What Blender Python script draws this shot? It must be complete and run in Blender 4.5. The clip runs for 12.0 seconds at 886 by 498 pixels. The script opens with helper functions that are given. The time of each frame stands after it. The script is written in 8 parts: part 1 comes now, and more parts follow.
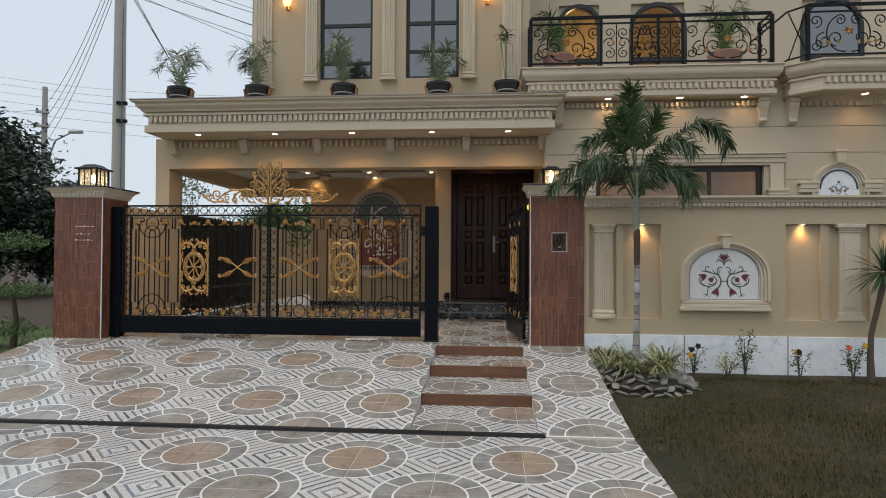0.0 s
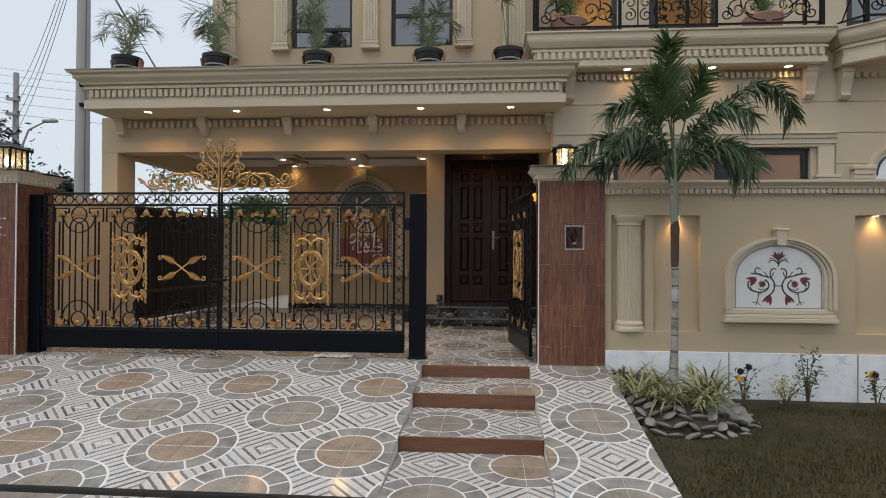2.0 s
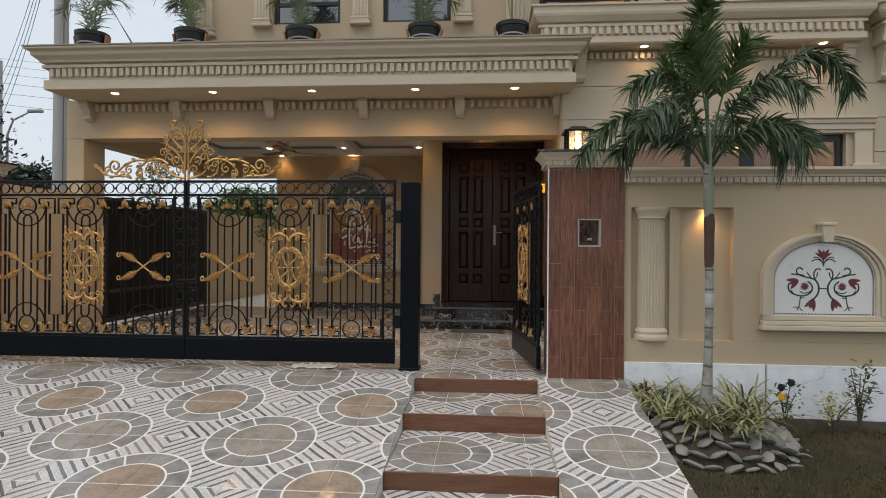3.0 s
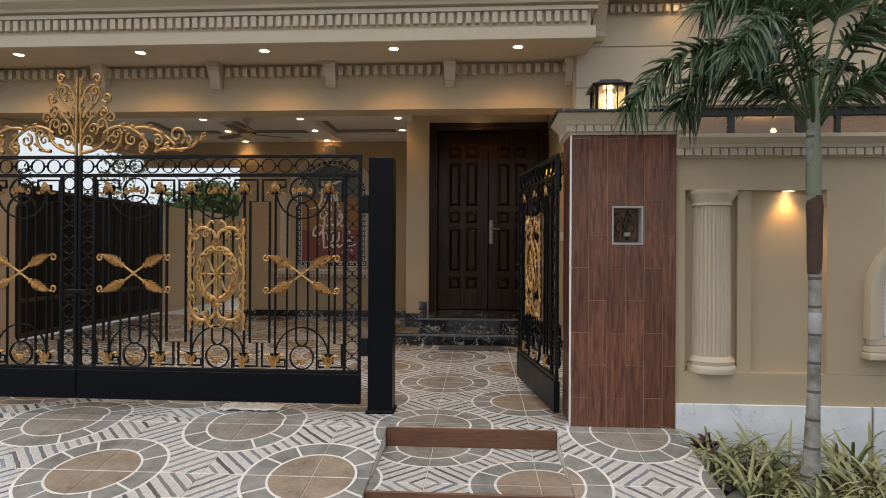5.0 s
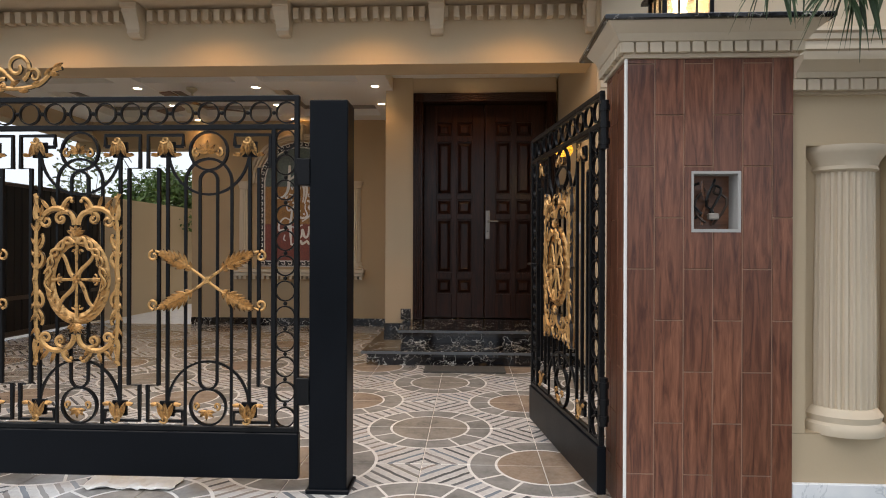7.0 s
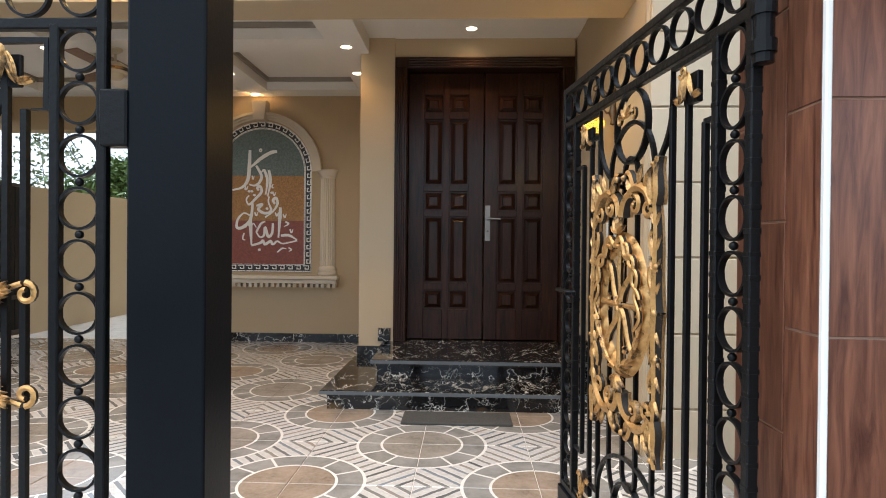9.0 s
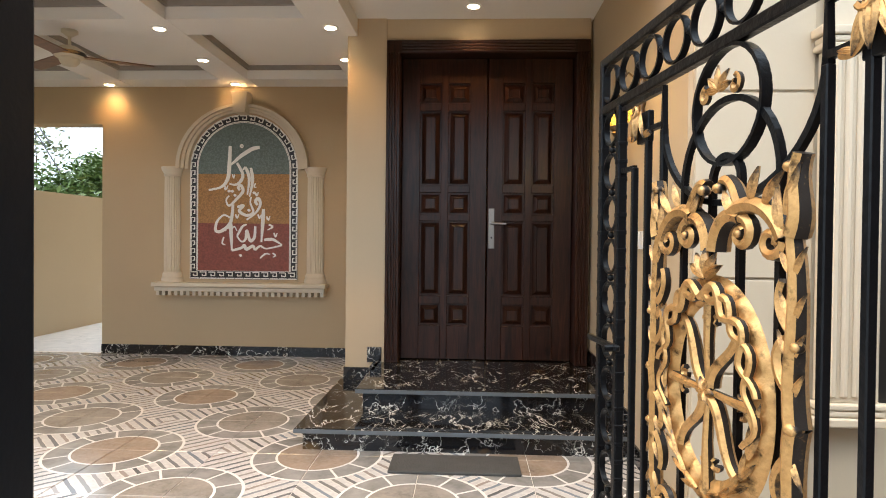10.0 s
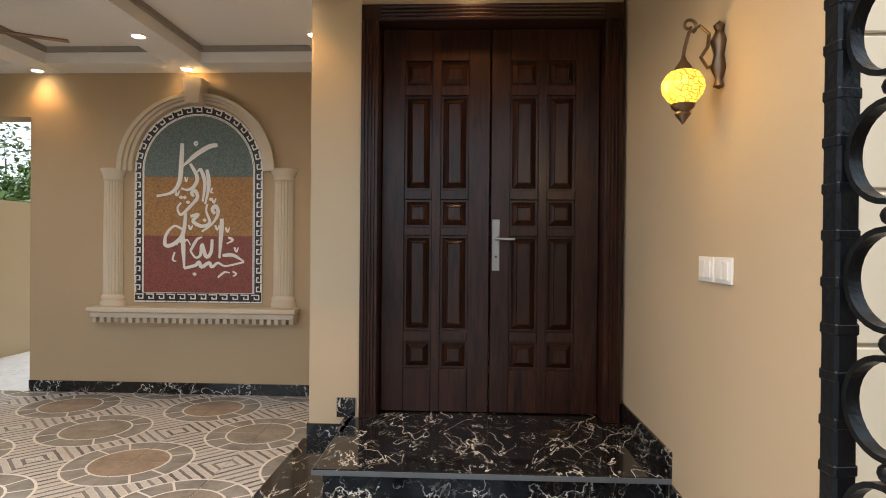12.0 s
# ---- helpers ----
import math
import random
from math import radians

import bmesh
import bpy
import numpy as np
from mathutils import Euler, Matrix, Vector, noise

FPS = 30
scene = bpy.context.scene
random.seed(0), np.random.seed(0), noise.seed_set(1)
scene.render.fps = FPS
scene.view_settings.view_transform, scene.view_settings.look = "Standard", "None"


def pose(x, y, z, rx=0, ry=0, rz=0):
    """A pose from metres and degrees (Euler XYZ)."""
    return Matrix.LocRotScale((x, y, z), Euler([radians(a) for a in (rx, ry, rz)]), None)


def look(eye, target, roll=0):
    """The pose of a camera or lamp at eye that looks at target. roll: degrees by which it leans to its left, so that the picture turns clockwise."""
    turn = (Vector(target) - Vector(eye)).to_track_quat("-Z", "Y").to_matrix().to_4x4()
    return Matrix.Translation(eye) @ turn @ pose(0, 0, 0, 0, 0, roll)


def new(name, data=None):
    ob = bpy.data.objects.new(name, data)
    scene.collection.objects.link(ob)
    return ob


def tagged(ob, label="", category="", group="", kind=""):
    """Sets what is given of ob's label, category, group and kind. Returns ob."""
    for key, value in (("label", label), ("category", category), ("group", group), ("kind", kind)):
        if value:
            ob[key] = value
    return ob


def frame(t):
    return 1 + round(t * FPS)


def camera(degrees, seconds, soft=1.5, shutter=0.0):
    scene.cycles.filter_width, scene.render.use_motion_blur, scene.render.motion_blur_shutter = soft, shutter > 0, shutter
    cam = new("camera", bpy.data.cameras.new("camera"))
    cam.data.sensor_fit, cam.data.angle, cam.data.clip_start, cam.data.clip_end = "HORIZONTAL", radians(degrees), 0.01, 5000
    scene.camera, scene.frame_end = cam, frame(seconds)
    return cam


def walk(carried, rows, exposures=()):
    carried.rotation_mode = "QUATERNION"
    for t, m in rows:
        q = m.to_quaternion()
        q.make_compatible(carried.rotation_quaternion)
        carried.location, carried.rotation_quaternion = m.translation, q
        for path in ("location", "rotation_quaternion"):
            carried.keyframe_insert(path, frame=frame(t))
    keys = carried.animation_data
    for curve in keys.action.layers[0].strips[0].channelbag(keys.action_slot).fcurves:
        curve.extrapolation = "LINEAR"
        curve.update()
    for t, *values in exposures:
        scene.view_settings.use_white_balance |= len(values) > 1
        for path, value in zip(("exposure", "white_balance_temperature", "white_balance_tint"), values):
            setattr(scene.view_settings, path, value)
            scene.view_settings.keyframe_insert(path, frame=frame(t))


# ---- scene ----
cam = camera(73.6, 12.0, soft=1.0)
PATH = [
    (0, (0.108, -0.275, 1.056), (-0.05, 1.718, 1.091), 0.3),
    (0.5, (0.116, 0.042, 1.078), (-0.038, 2.036, 1.113), 0.3),
    (1, (0.111, 0.382, 1.082), (-0.042, 2.376, 1.114), 0.3),
    (1.5, (0.114, 0.72, 1.088), (-0.041, 2.714, 1.118), 0.3),
    (2, (0.104, 1.109, 1.095), (-0.049, 3.103, 1.115), 0.3),
    (2.5, (0.095, 1.474, 1.104), (-0.058, 3.469, 1.115), 0.3),
    (3, (0.076, 1.857, 1.119), (-0.074, 3.851, 1.121), 0.4),
    (5, (0.029, 3.302, 1.117), (-0.094, 5.299, 1.118), 0.3),
    (5.5, (0.01, 3.631, 1.128), (-0.106, 5.627, 1.128), 0.2),
    (6, (-0.017, 3.994, 1.125), (-0.122, 5.991, 1.129), 0.2),
    (6.5, (-0.011, 4.346, 1.103), (-0.11, 6.344, 1.101), 0.2),
    (7, (-0.016, 4.698, 1.083), (-0.107, 6.696, 1.082), 0.2),
    (7.5, (-0.025, 5.069, 1.08), (-0.108, 7.068, 1.071), 0.3),
    (9.5, (0.0, 6.38, 1.204), (-0.081, 8.377, 1.185), 0.6),
    (10, (0.005, 6.69, 1.252), (-0.082, 8.687, 1.226), 0.6),
    (10.5, (0.009, 6.947, 1.299), (-0.078, 8.945, 1.274), 0.5),
    (11, (0.012, 7.234, 1.313), (-0.074, 9.231, 1.291), 0.5),
    (11.5, (0.012, 7.483, 1.307), (-0.076, 9.48, 1.288), 0.5),
    (12, (0.014, 7.734, 1.355), (-0.073, 9.732, 1.343), 0.5),
]
walk(cam, [(t, look(eye, target, roll)) for t, eye, target, roll in PATH],
     [(0.0, 0.0, 7150, 11), (3.0, 0.07, 7280, 12), (5.0, 0.12, 7400, 13), (6.5, 0.34, 7350, 15), (7.5, 0.66, 6950, 12), (9.5, 1.36, 6450, 8), (10.5, 1.66, 6930, 9), (12.0, 1.48, 6680, 8)])

# ---- light ----
world = bpy.data.worlds.new("world")
scene.world = world
world.use_nodes = True
wn, wl = world.node_tree.nodes, world.node_tree.links
wn.clear()
sky = wn.new("ShaderNodeTexSky")
sky.sky_type, sky.sun_disc = "NISHITA", False
sky.sun_elevation, sky.sun_rotation = radians(66), radians(230)
sky.air_density, sky.dust_density, sky.ozone_density = 1.0, 3.0, 2.0
cloud = wn.new("ShaderNodeMixRGB")
cloud.inputs[0].default_value = 0.82
cloud.inputs[2].default_value = (7.2, 8.55, 10.2, 1)
back = wn.new("ShaderNodeBackground")
back.inputs[1].default_value = 0.10
wout = wn.new("ShaderNodeOutputWorld")
wl.new(sky.outputs[0], cloud.inputs[1])
wl.new(cloud.outputs[0], back.inputs[0])
wl.new(back.outputs[0], wout.inputs[0])
sun = new("sun", bpy.data.lights.new("sun", "SUN"))
sun.data.energy, sun.data.angle, sun.data.color = 1.4, radians(60), (1.0, 0.97, 0.93)
sun.matrix_world = look((-5, 0, 22), (0, 6, 0))


def spot(x, y, z, power, angle=95, color=(1.0, 0.56, 0.20), blend=0.8):
    """A recessed downlight's lamp."""
    lamp = new("downlight_lamp", bpy.data.lights.new("downlight_lamp", "SPOT"))
    lamp.data.energy, lamp.data.spot_size, lamp.data.spot_blend = power, radians(angle), blend
    lamp.data.color, lamp.data.shadow_soft_size = color, 0.04
    lamp.matrix_world = pose(x, y, z)
    return lamp


def bulb(x, y, z, power, color=(1.0, 0.62, 0.25), size=0.03):
    lamp = new("bulb_lamp", bpy.data.lights.new("bulb_lamp", "POINT"))
    lamp.data.energy, lamp.data.color, lamp.data.shadow_soft_size = power, color, size
    lamp.matrix_world = pose(x, y, z)
    return lamp


# ---- materials ----
class Graph:
    """A small helper that writes node maths as calls."""

    def __init__(self, name):
        self.mat = bpy.data.materials.new(name)
        self.mat.use_nodes = True
        self.t = self.mat.node_tree
        self.bsdf = self.t.nodes["Principled BSDF"]

    def put(self, socket, value):
        if isinstance(value, bpy.types.NodeSocket):
            self.t.links.new(value, socket)
        elif value is not None:
            socket.default_value = value

    def math(self, op, a, b=0.0, c=0.0):
        n = self.t.nodes.new("ShaderNodeMath")
        n.operation = op
        for s, v in zip(n.inputs, (a, b, c)):
            self.put(s, v)
        return n.outputs[0]

    def coords(self, kind="Object"):
        return self.t.nodes.new("ShaderNodeTexCoord").outputs[kind]

    def place(self, scale=(1, 1, 1), kind="Object", turn=(0, 0, 0)):
        n = self.t.nodes.new("ShaderNodeMapping")
        self.put(n.inputs["Vector"], self.coords(kind) if isinstance(kind, str) else kind)
        n.inputs["Scale"].default_value = scale
        n.inputs["Rotation"].default_value = turn
        return n.outputs[0]

    def position(self):
        return self.t.nodes.new("ShaderNodeNewGeometry").outputs["Position"]

    def noise(self, scale, detail=4.0, vector=None, rough=0.55, distortion=0.0):
        n = self.t.nodes.new("ShaderNodeTexNoise")
        n.inputs["Scale"].default_value, n.inputs["Detail"].default_value = scale, detail
        n.inputs["Roughness"].default_value, n.inputs["Distortion"].default_value = rough, distortion
        self.put(n.inputs["Vector"], vector)
        return n.outputs["Fac"]

    def ramp(self, fac, stops):
        n = self.t.nodes.new("ShaderNodeValToRGB")
        r = n.color_ramp
        while len(r.elements) < len(stops):
            r.elements.new(0.5)
        for e, (p, col) in zip(r.elements, stops):
            e.position = p
            e.color = (*col, 1) if len(col) == 3 else col
        self.put(n.inputs[0], fac)
        return n.outputs[0]

    def mix(self, fac, a, b, kind="MIX"):
        n = self.t.nodes.new("ShaderNodeMixRGB")
        n.blend_type = kind
        for s, v in zip(n.inputs, (fac, a, b)):
            self.put(s, (*v, 1) if isinstance(v, tuple) and len(v) == 3 else v)
        return n.outputs[0]

    def bump(self, height, strength=0.2, distance=0.01):
        n = self.t.nodes.new("ShaderNodeBump")
        n.inputs["Strength"].default_value, n.inputs["Distance"].default_value = strength, distance
        self.put(n.inputs["Height"], height)
        self.put(self.bsdf.inputs["Normal"], n.outputs[0])

    def random(self):
        return self.t.nodes.new("ShaderNodeObjectInfo").outputs["Random"]

    def island(self):
        return self.t.nodes.new("ShaderNodeNewGeometry").outputs["Random Per Island"]

    def done(self, color=None, rough=0.6, metal=0.0, spec=None):
        self.put(self.bsdf.inputs["Base Color"], (*color, 1) if isinstance(color, tuple) and len(color) == 3 else color)
        self.put(self.bsdf.inputs["Roughness"], rough)
        self.put(self.bsdf.inputs["Metallic"], metal)
        if spec is not None:
            self.bsdf.inputs["Specular IOR Level"].default_value = spec
        return self.mat


def shade(c, k):
    return tuple(min(1.0, v * k) for v in c)


def plain(name, color, rough=0.6, metal=0.0, scale=3.0, vary=0.12, grain=60.0, bump=0.15, depth=0.003, spec=None):
    """A surface with stains at one scale and grain at another."""
    g = Graph(name)
    p = g.position()
    big = g.noise(scale, 5.0, p)
    small = g.noise(grain, 3.0, p)
    c = g.mix(big, shade(color, 1 - vary), shade(color, 1 + vary))
    c = g.mix(g.math("MULTIPLY", small, vary), c, shade(color, 0.6))
    g.bump(g.math("ADD", small, g.math("MULTIPLY", big, 0.6)), bump, depth)
    return g.done(c, g.math("ADD", rough - 0.08, g.math("MULTIPLY", big, 0.16)), metal, spec)


def glow(name, color, strength):
    g = Graph(name)
    g.bsdf.inputs["Emission Color"].default_value = (*color, 1)
    g.bsdf.inputs["Emission Strength"].default_value = strength
    return g.done(color, 0.5)


def glass(name, tint=(0.9, 0.95, 0.95), rough=0.02):
    g = Graph(name)
    g.bsdf.inputs["Transmission Weight"].default_value = 1.0
    g.bsdf.inputs["IOR"].default_value = 1.45
    return g.done(tint, rough)


def tile_material():
    """Printed porcelain: two quarter rosettes in opposite corners and slanting slats between them."""
    g = Graph("patterned_porcelain")
    sep = g.t.nodes.new("ShaderNodeSeparateXYZ")
    g.put(sep.inputs[0], g.coords())
    u, v = sep.outputs[0], sep.outputs[1]
    a = g.math("ADD", u, 0.3025), g.math("ADD", v, 0.3025)
    b = g.math("SUBTRACT", 0.3025, u), g.math("SUBTRACT", 0.3025, v)
    rad = [g.math("SQRT", g.math("ADD", g.math("MULTIPLY", p, p), g.math("MULTIPLY", q, q))) for p, q in (a, b)]
    near = g.math("LESS_THAN", rad[0], rad[1])
    r = g.math("MINIMUM", rad[0], rad[1])
    ang = [g.math("ARCTAN2", q, p) for p, q in (a, b)]
    th = g.math("ADD", g.math("MULTIPLY", ang[0], near), g.math("MULTIPLY", ang[1], g.math("SUBTRACT", 1.0, near)))

    def band(x, lo, hi):
        return g.math("MULTIPLY", g.math("GREATER_THAN", x, lo), g.math("LESS_THAN", x, hi))

    pos = g.position()
    dirt = g.ramp(g.noise(5.0, 6.0, pos, 0.68), [(0.32, (0, 0, 0)), (0.68, (1, 1, 1))])
    fine = g.ramp(g.noise(38.0, 5.0, pos, 0.7), [(0.3, (0, 0, 0)), (0.7, (1, 1, 1))])
    disc = g.math("LESS_THAN", r, 0.226)
    ring = band(r, 0.240, 0.362)
    orange = g.mix(dirt, (0.165, 0.118, 0.085), (0.35, 0.262, 0.195))
    grey = g.mix(dirt, (0.125, 0.116, 0.104), (0.31, 0.29, 0.26))
    centre = g.mix(near, grey, orange)
    centre = g.mix(g.math("MULTIPLY", fine, 0.5), centre, (0.40, 0.35, 0.30))
    band_col = g.mix(dirt, (0.16, 0.157, 0.152), (0.33, 0.327, 0.315))
    seg = g.math("MULTIPLY", th, 1.91)
    seg = g.math("ABSOLUTE", g.math("SUBTRACT", g.math("FRACT", g.math("ADD", seg, 0.5)), 0.5))
    cut = g.math("LESS_THAN", g.math("MULTIPLY", seg, r), 0.013)
    inner = g.math("MULTIPLY", g.math("GREATER_THAN", th, 0.2), g.math("LESS_THAN", th, 1.37))
    ring = g.math("MULTIPLY", ring, g.math("SUBTRACT", 1.0, g.math("MULTIPLY", cut, inner)))
    # slats
    s = g.math("MULTIPLY", g.math("SUBTRACT", u, v), 0.7071)
    wob = g.math("MULTIPLY", g.math("SUBTRACT", g.noise(16.0, 2.0, pos), 0.5), 0.014)
    s = g.math("DIVIDE", g.math("ADD", g.math("ADD", s, 1.0), wob), 0.062)
    step = g.math("FLOOR", s)
    fr = g.math("FRACT", s)
    wh = g.t.nodes.new("ShaderNodeTexWhiteNoise")
    wh.noise_dimensions = "2D"
    comb = g.t.nodes.new("ShaderNodeCombineXYZ")
    g.put(comb.inputs[0], step)
    g.put(comb.inputs[1], g.math("MULTIPLY", g.random(), 37.0))
    g.put(wh.inputs["Vector"], comb.outputs[0])
    tint = g.ramp(wh.outputs["Value"], [(0.0, (0.09, 0.095, 0.10)), (0.25, (0.15, 0.155, 0.165)), (0.45, (0.22, 0.215, 0.205)), (0.65, (0.30, 0.255, 0.23)), (0.8, (0.20, 0.235, 0.28)), (1.0, (0.12, 0.125, 0.13))])
    pale = g.mix(fine, (0.43, 0.425, 0.42), (0.63, 0.62, 0.61))
    slat = g.mix(band(fr, 0.0, 0.34), pale, tint)
    slat = g.mix(band(fr, 0.34, 0.42), slat, (0.66, 0.64, 0.61))
    c = (0.74, 0.73, 0.71)
    c = g.mix(g.math("GREATER_THAN", r, 0.378), c, slat)
    c = g.mix(ring, c, band_col)
    c = g.mix(disc, c, centre)
    c = g.mix(g.math("MULTIPLY", dirt, 0.14), c, (0.26, 0.23, 0.20))
    g.bump(g.math("ADD", fine, c), 0.06, 0.002)
    return g.done(c, g.math("ADD", 0.05, g.math("MULTIPLY", dirt, 0.15)), 0.0, 0.6)


def marble(name, dark, vein, scale=1.6, width=0.035, gold=None, rough=0.08):
    """Stone with streaked veins that run mostly one way."""
    g = Graph(name)
    pos = g.position()
    p1 = g.place((0.55, 2.2, 1.6), pos, (0.35, 0.2, 0.75))
    p2 = g.place((2.0, 0.7, 1.4), pos, (0.1, 0.5, 0.35))
    a = g.noise(scale, 7.0, p1, 0.62, 0.35)
    b = g.noise(scale * 1.7, 6.0, p2, 0.62, 0.5)
    mask = g.noise(scale * 0.9, 3.0, pos)
    v1 = g.ramp(g.math("ABSOLUTE", g.math("SUBTRACT", a, 0.5)), [(0.0, (1, 1, 1)), (width, (0, 0, 0))])
    v2 = g.ramp(g.math("ABSOLUTE", g.math("SUBTRACT", b, 0.53)), [(0.0, (1, 1, 1)), (width * 0.8, (0, 0, 0))])
    m = g.ramp(mask, [(0.42, (0, 0, 0)), (0.62, (1, 1, 1))])
    f = g.math("MAXIMUM", g.math("MULTIPLY", v1, m), g.math("MULTIPLY", v2, g.math("SUBTRACT", 0.9, m)))
    base = g.mix(g.noise(7.0, 5.0, pos), dark, shade(dark, 2.4))
    if gold:
        base = g.mix(g.ramp(g.noise(2.1, 4.0, pos), [(0.64, (0, 0, 0)), (0.74, (0.6, 0.6, 0.6))]), base, gold)
    return g.done(g.mix(f, base, vein), rough)


def wood(name, dark, light, rough=0.35, along=(14.0, 14.0, 1.2), vary=True, spec=0.5):
    g = Graph(name)
    p = g.place(along, g.position())
    fibre = g.noise(3.0, 8.0, p, 0.6, 0.8)
    fine = g.noise(14.0, 4.0, p, 0.7)
    c = g.mix(g.ramp(fibre, [(0.32, (0, 0, 0)), (0.68, (1, 1, 1))]), dark, light)
    c = g.mix(g.math("MULTIPLY", fine, 0.35), c, shade(dark, 0.6))
    if vary:
        c = g.mix(g.math("MULTIPLY", g.random(), 0.35), c, shade(dark, 0.8))
    g.bump(g.math("ADD", fibre, fine), 0.12, 0.002)
    return g.done(c, rough, 0.0, spec)


def foliage(name, a, b, rough=0.45):
    g = Graph(name)
    n = g.noise(9.0, 3.0, g.position())
    c = g.mix(g.math("MULTIPLY", g.math("ADD", n, g.island()), 0.5), a, b)
    g.bsdf.inputs["Subsurface Weight"].default_value = 0.0
    return g.done(c, rough, 0.0, 0.4)


def streaked_marble():
    """Polished black stone with sparse long white streaks and a few golden clouds."""
    g = Graph("black_gold_marble")
    pos = g.position()

    def streak(turn, squeeze, scale, width, cover):
        p = g.place(squeeze, g.place((1, 1, 1), pos, turn))
        n = g.noise(scale, 5.0, p, 0.55, 0.15)
        line = g.ramp(g.math("ABSOLUTE", g.math("SUBTRACT", n, 0.5)), [(0.0, (1, 1, 1)), (width, (0, 0, 0))])
        keep = g.ramp(g.noise(scale * 1.3, 3.0, pos, 0.6), [(cover, (0, 0, 0)), (cover + 0.1, (1, 1, 1))])
        return g.math("MULTIPLY", line, keep)

    a = streak((0.2, 0.3, 1.30), (0.5, 2.4, 2.4), 2.0, 0.0085, 0.43)
    b = streak((0.1, -0.3, -1.15), (0.6, 2.6, 2.2), 2.6, 0.0075, 0.45)
    c = streak((0.5, 0.2, 0.9), (0.8, 3.0, 2.0), 5.5, 0.007, 0.50)
    f = g.math("MAXIMUM", a, g.math("MAXIMUM", b, g.math("MULTIPLY", c, 0.7)))
    base = g.mix(g.noise(6.0, 5.0, pos), (0.004, 0.004, 0.005), (0.016, 0.016, 0.018))
    base = g.mix(g.ramp(g.noise(2.4, 4.0, pos), [(0.66, (0, 0, 0)), (0.74, (0.6, 0.6, 0.6))]), base, (0.20, 0.11, 0.035))
    return g.done(g.mix(f, base, (0.80, 0.77, 0.70)), 0.07)


BEIGE = (0.50, 0.395, 0.265)
M_WALL = plain("beige_plaster", BEIGE, 0.75, scale=1.4, vary=0.07, grain=90, bump=0.12)
M_TAN = plain("tan_plaster", (0.45, 0.332, 0.20), 0.75, scale=1.4, vary=0.07, grain=90, bump=0.12)
M_CREAM = plain("cream_plaster", (0.52, 0.44, 0.325), 0.7, scale=1.6, vary=0.06, grain=80, bump=0.10)
M_TRIM = plain("cream_cast_stone", (0.60, 0.51, 0.385), 0.65, scale=4, vary=0.09, grain=50, bump=0.2)
M_WHITE = plain("white_ceiling_paint", (0.80, 0.785, 0.75), 0.7, scale=2, vary=0.03, grain=70, bump=0.05)
M_BROWN = plain("dark_brown_paint", (0.05, 0.032, 0.022), 0.6)
# grey for painted ceiling shade, the cornice's top coating and a terminal block
M_SHADE_TRIM = plain("grey_ceiling_shade_and_trim", (0.30, 0.27, 0.24), 0.7)
M_TILE = tile_material()
M_GROUT = plain("light_grout", (0.66, 0.63, 0.58), 0.85)
M_BLACKM = streaked_marble()
M_WHITEM = marble("white_marble", (0.64, 0.69, 0.745), (0.56, 0.60, 0.64), 1.0, 0.01, None, 0.25)
M_DOOR = wood("dark_walnut_stain", (0.008, 0.0032, 0.0022), (0.066, 0.0225, 0.0120), 0.33, spec=0.28)
M_PLANK = wood("brown_wood_look_tile", (0.075, 0.024, 0.015), (0.34, 0.138, 0.078), 0.34, (16.0, 16.0, 1.6))
M_RISER = wood("red_brown_wood_tile", (0.11, 0.045, 0.022), (0.24, 0.105, 0.055), 0.35, (1.5, 14.0, 14.0))
M_IRON = plain("black_painted_iron", (0.006, 0.0065, 0.0075), 0.32, scale=6, vary=0.3, grain=55, bump=0.45, depth=0.004, spec=0.18)
M_NAVY = plain("blue_black_painted_steel", (0.0042, 0.0058, 0.0085), 0.34, scale=4, vary=0.35, grain=90, bump=0.10, spec=0.11)
M_PANEL = plain("white_inlay_marble", (0.74, 0.73, 0.71), 0.3, scale=3.0, vary=0.06, grain=20, bump=0.02)
M_BLACK = plain("black_window_profile", (0.012, 0.012, 0.012), 0.4)


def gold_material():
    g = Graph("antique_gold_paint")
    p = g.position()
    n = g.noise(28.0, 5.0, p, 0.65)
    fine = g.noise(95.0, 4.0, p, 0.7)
    # gold where the object normal points along y, near black on the flanks
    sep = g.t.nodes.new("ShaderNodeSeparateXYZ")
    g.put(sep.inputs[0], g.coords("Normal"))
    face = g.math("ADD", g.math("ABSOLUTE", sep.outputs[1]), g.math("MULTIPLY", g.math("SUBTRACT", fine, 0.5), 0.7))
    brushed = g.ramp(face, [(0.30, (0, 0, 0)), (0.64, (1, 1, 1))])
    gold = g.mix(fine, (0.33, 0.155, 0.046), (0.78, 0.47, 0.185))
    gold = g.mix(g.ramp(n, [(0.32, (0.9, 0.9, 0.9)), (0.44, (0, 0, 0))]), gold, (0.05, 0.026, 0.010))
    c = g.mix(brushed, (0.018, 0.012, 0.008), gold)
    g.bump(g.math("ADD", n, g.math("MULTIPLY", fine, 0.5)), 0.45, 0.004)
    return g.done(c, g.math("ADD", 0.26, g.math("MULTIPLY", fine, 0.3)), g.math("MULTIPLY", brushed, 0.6))


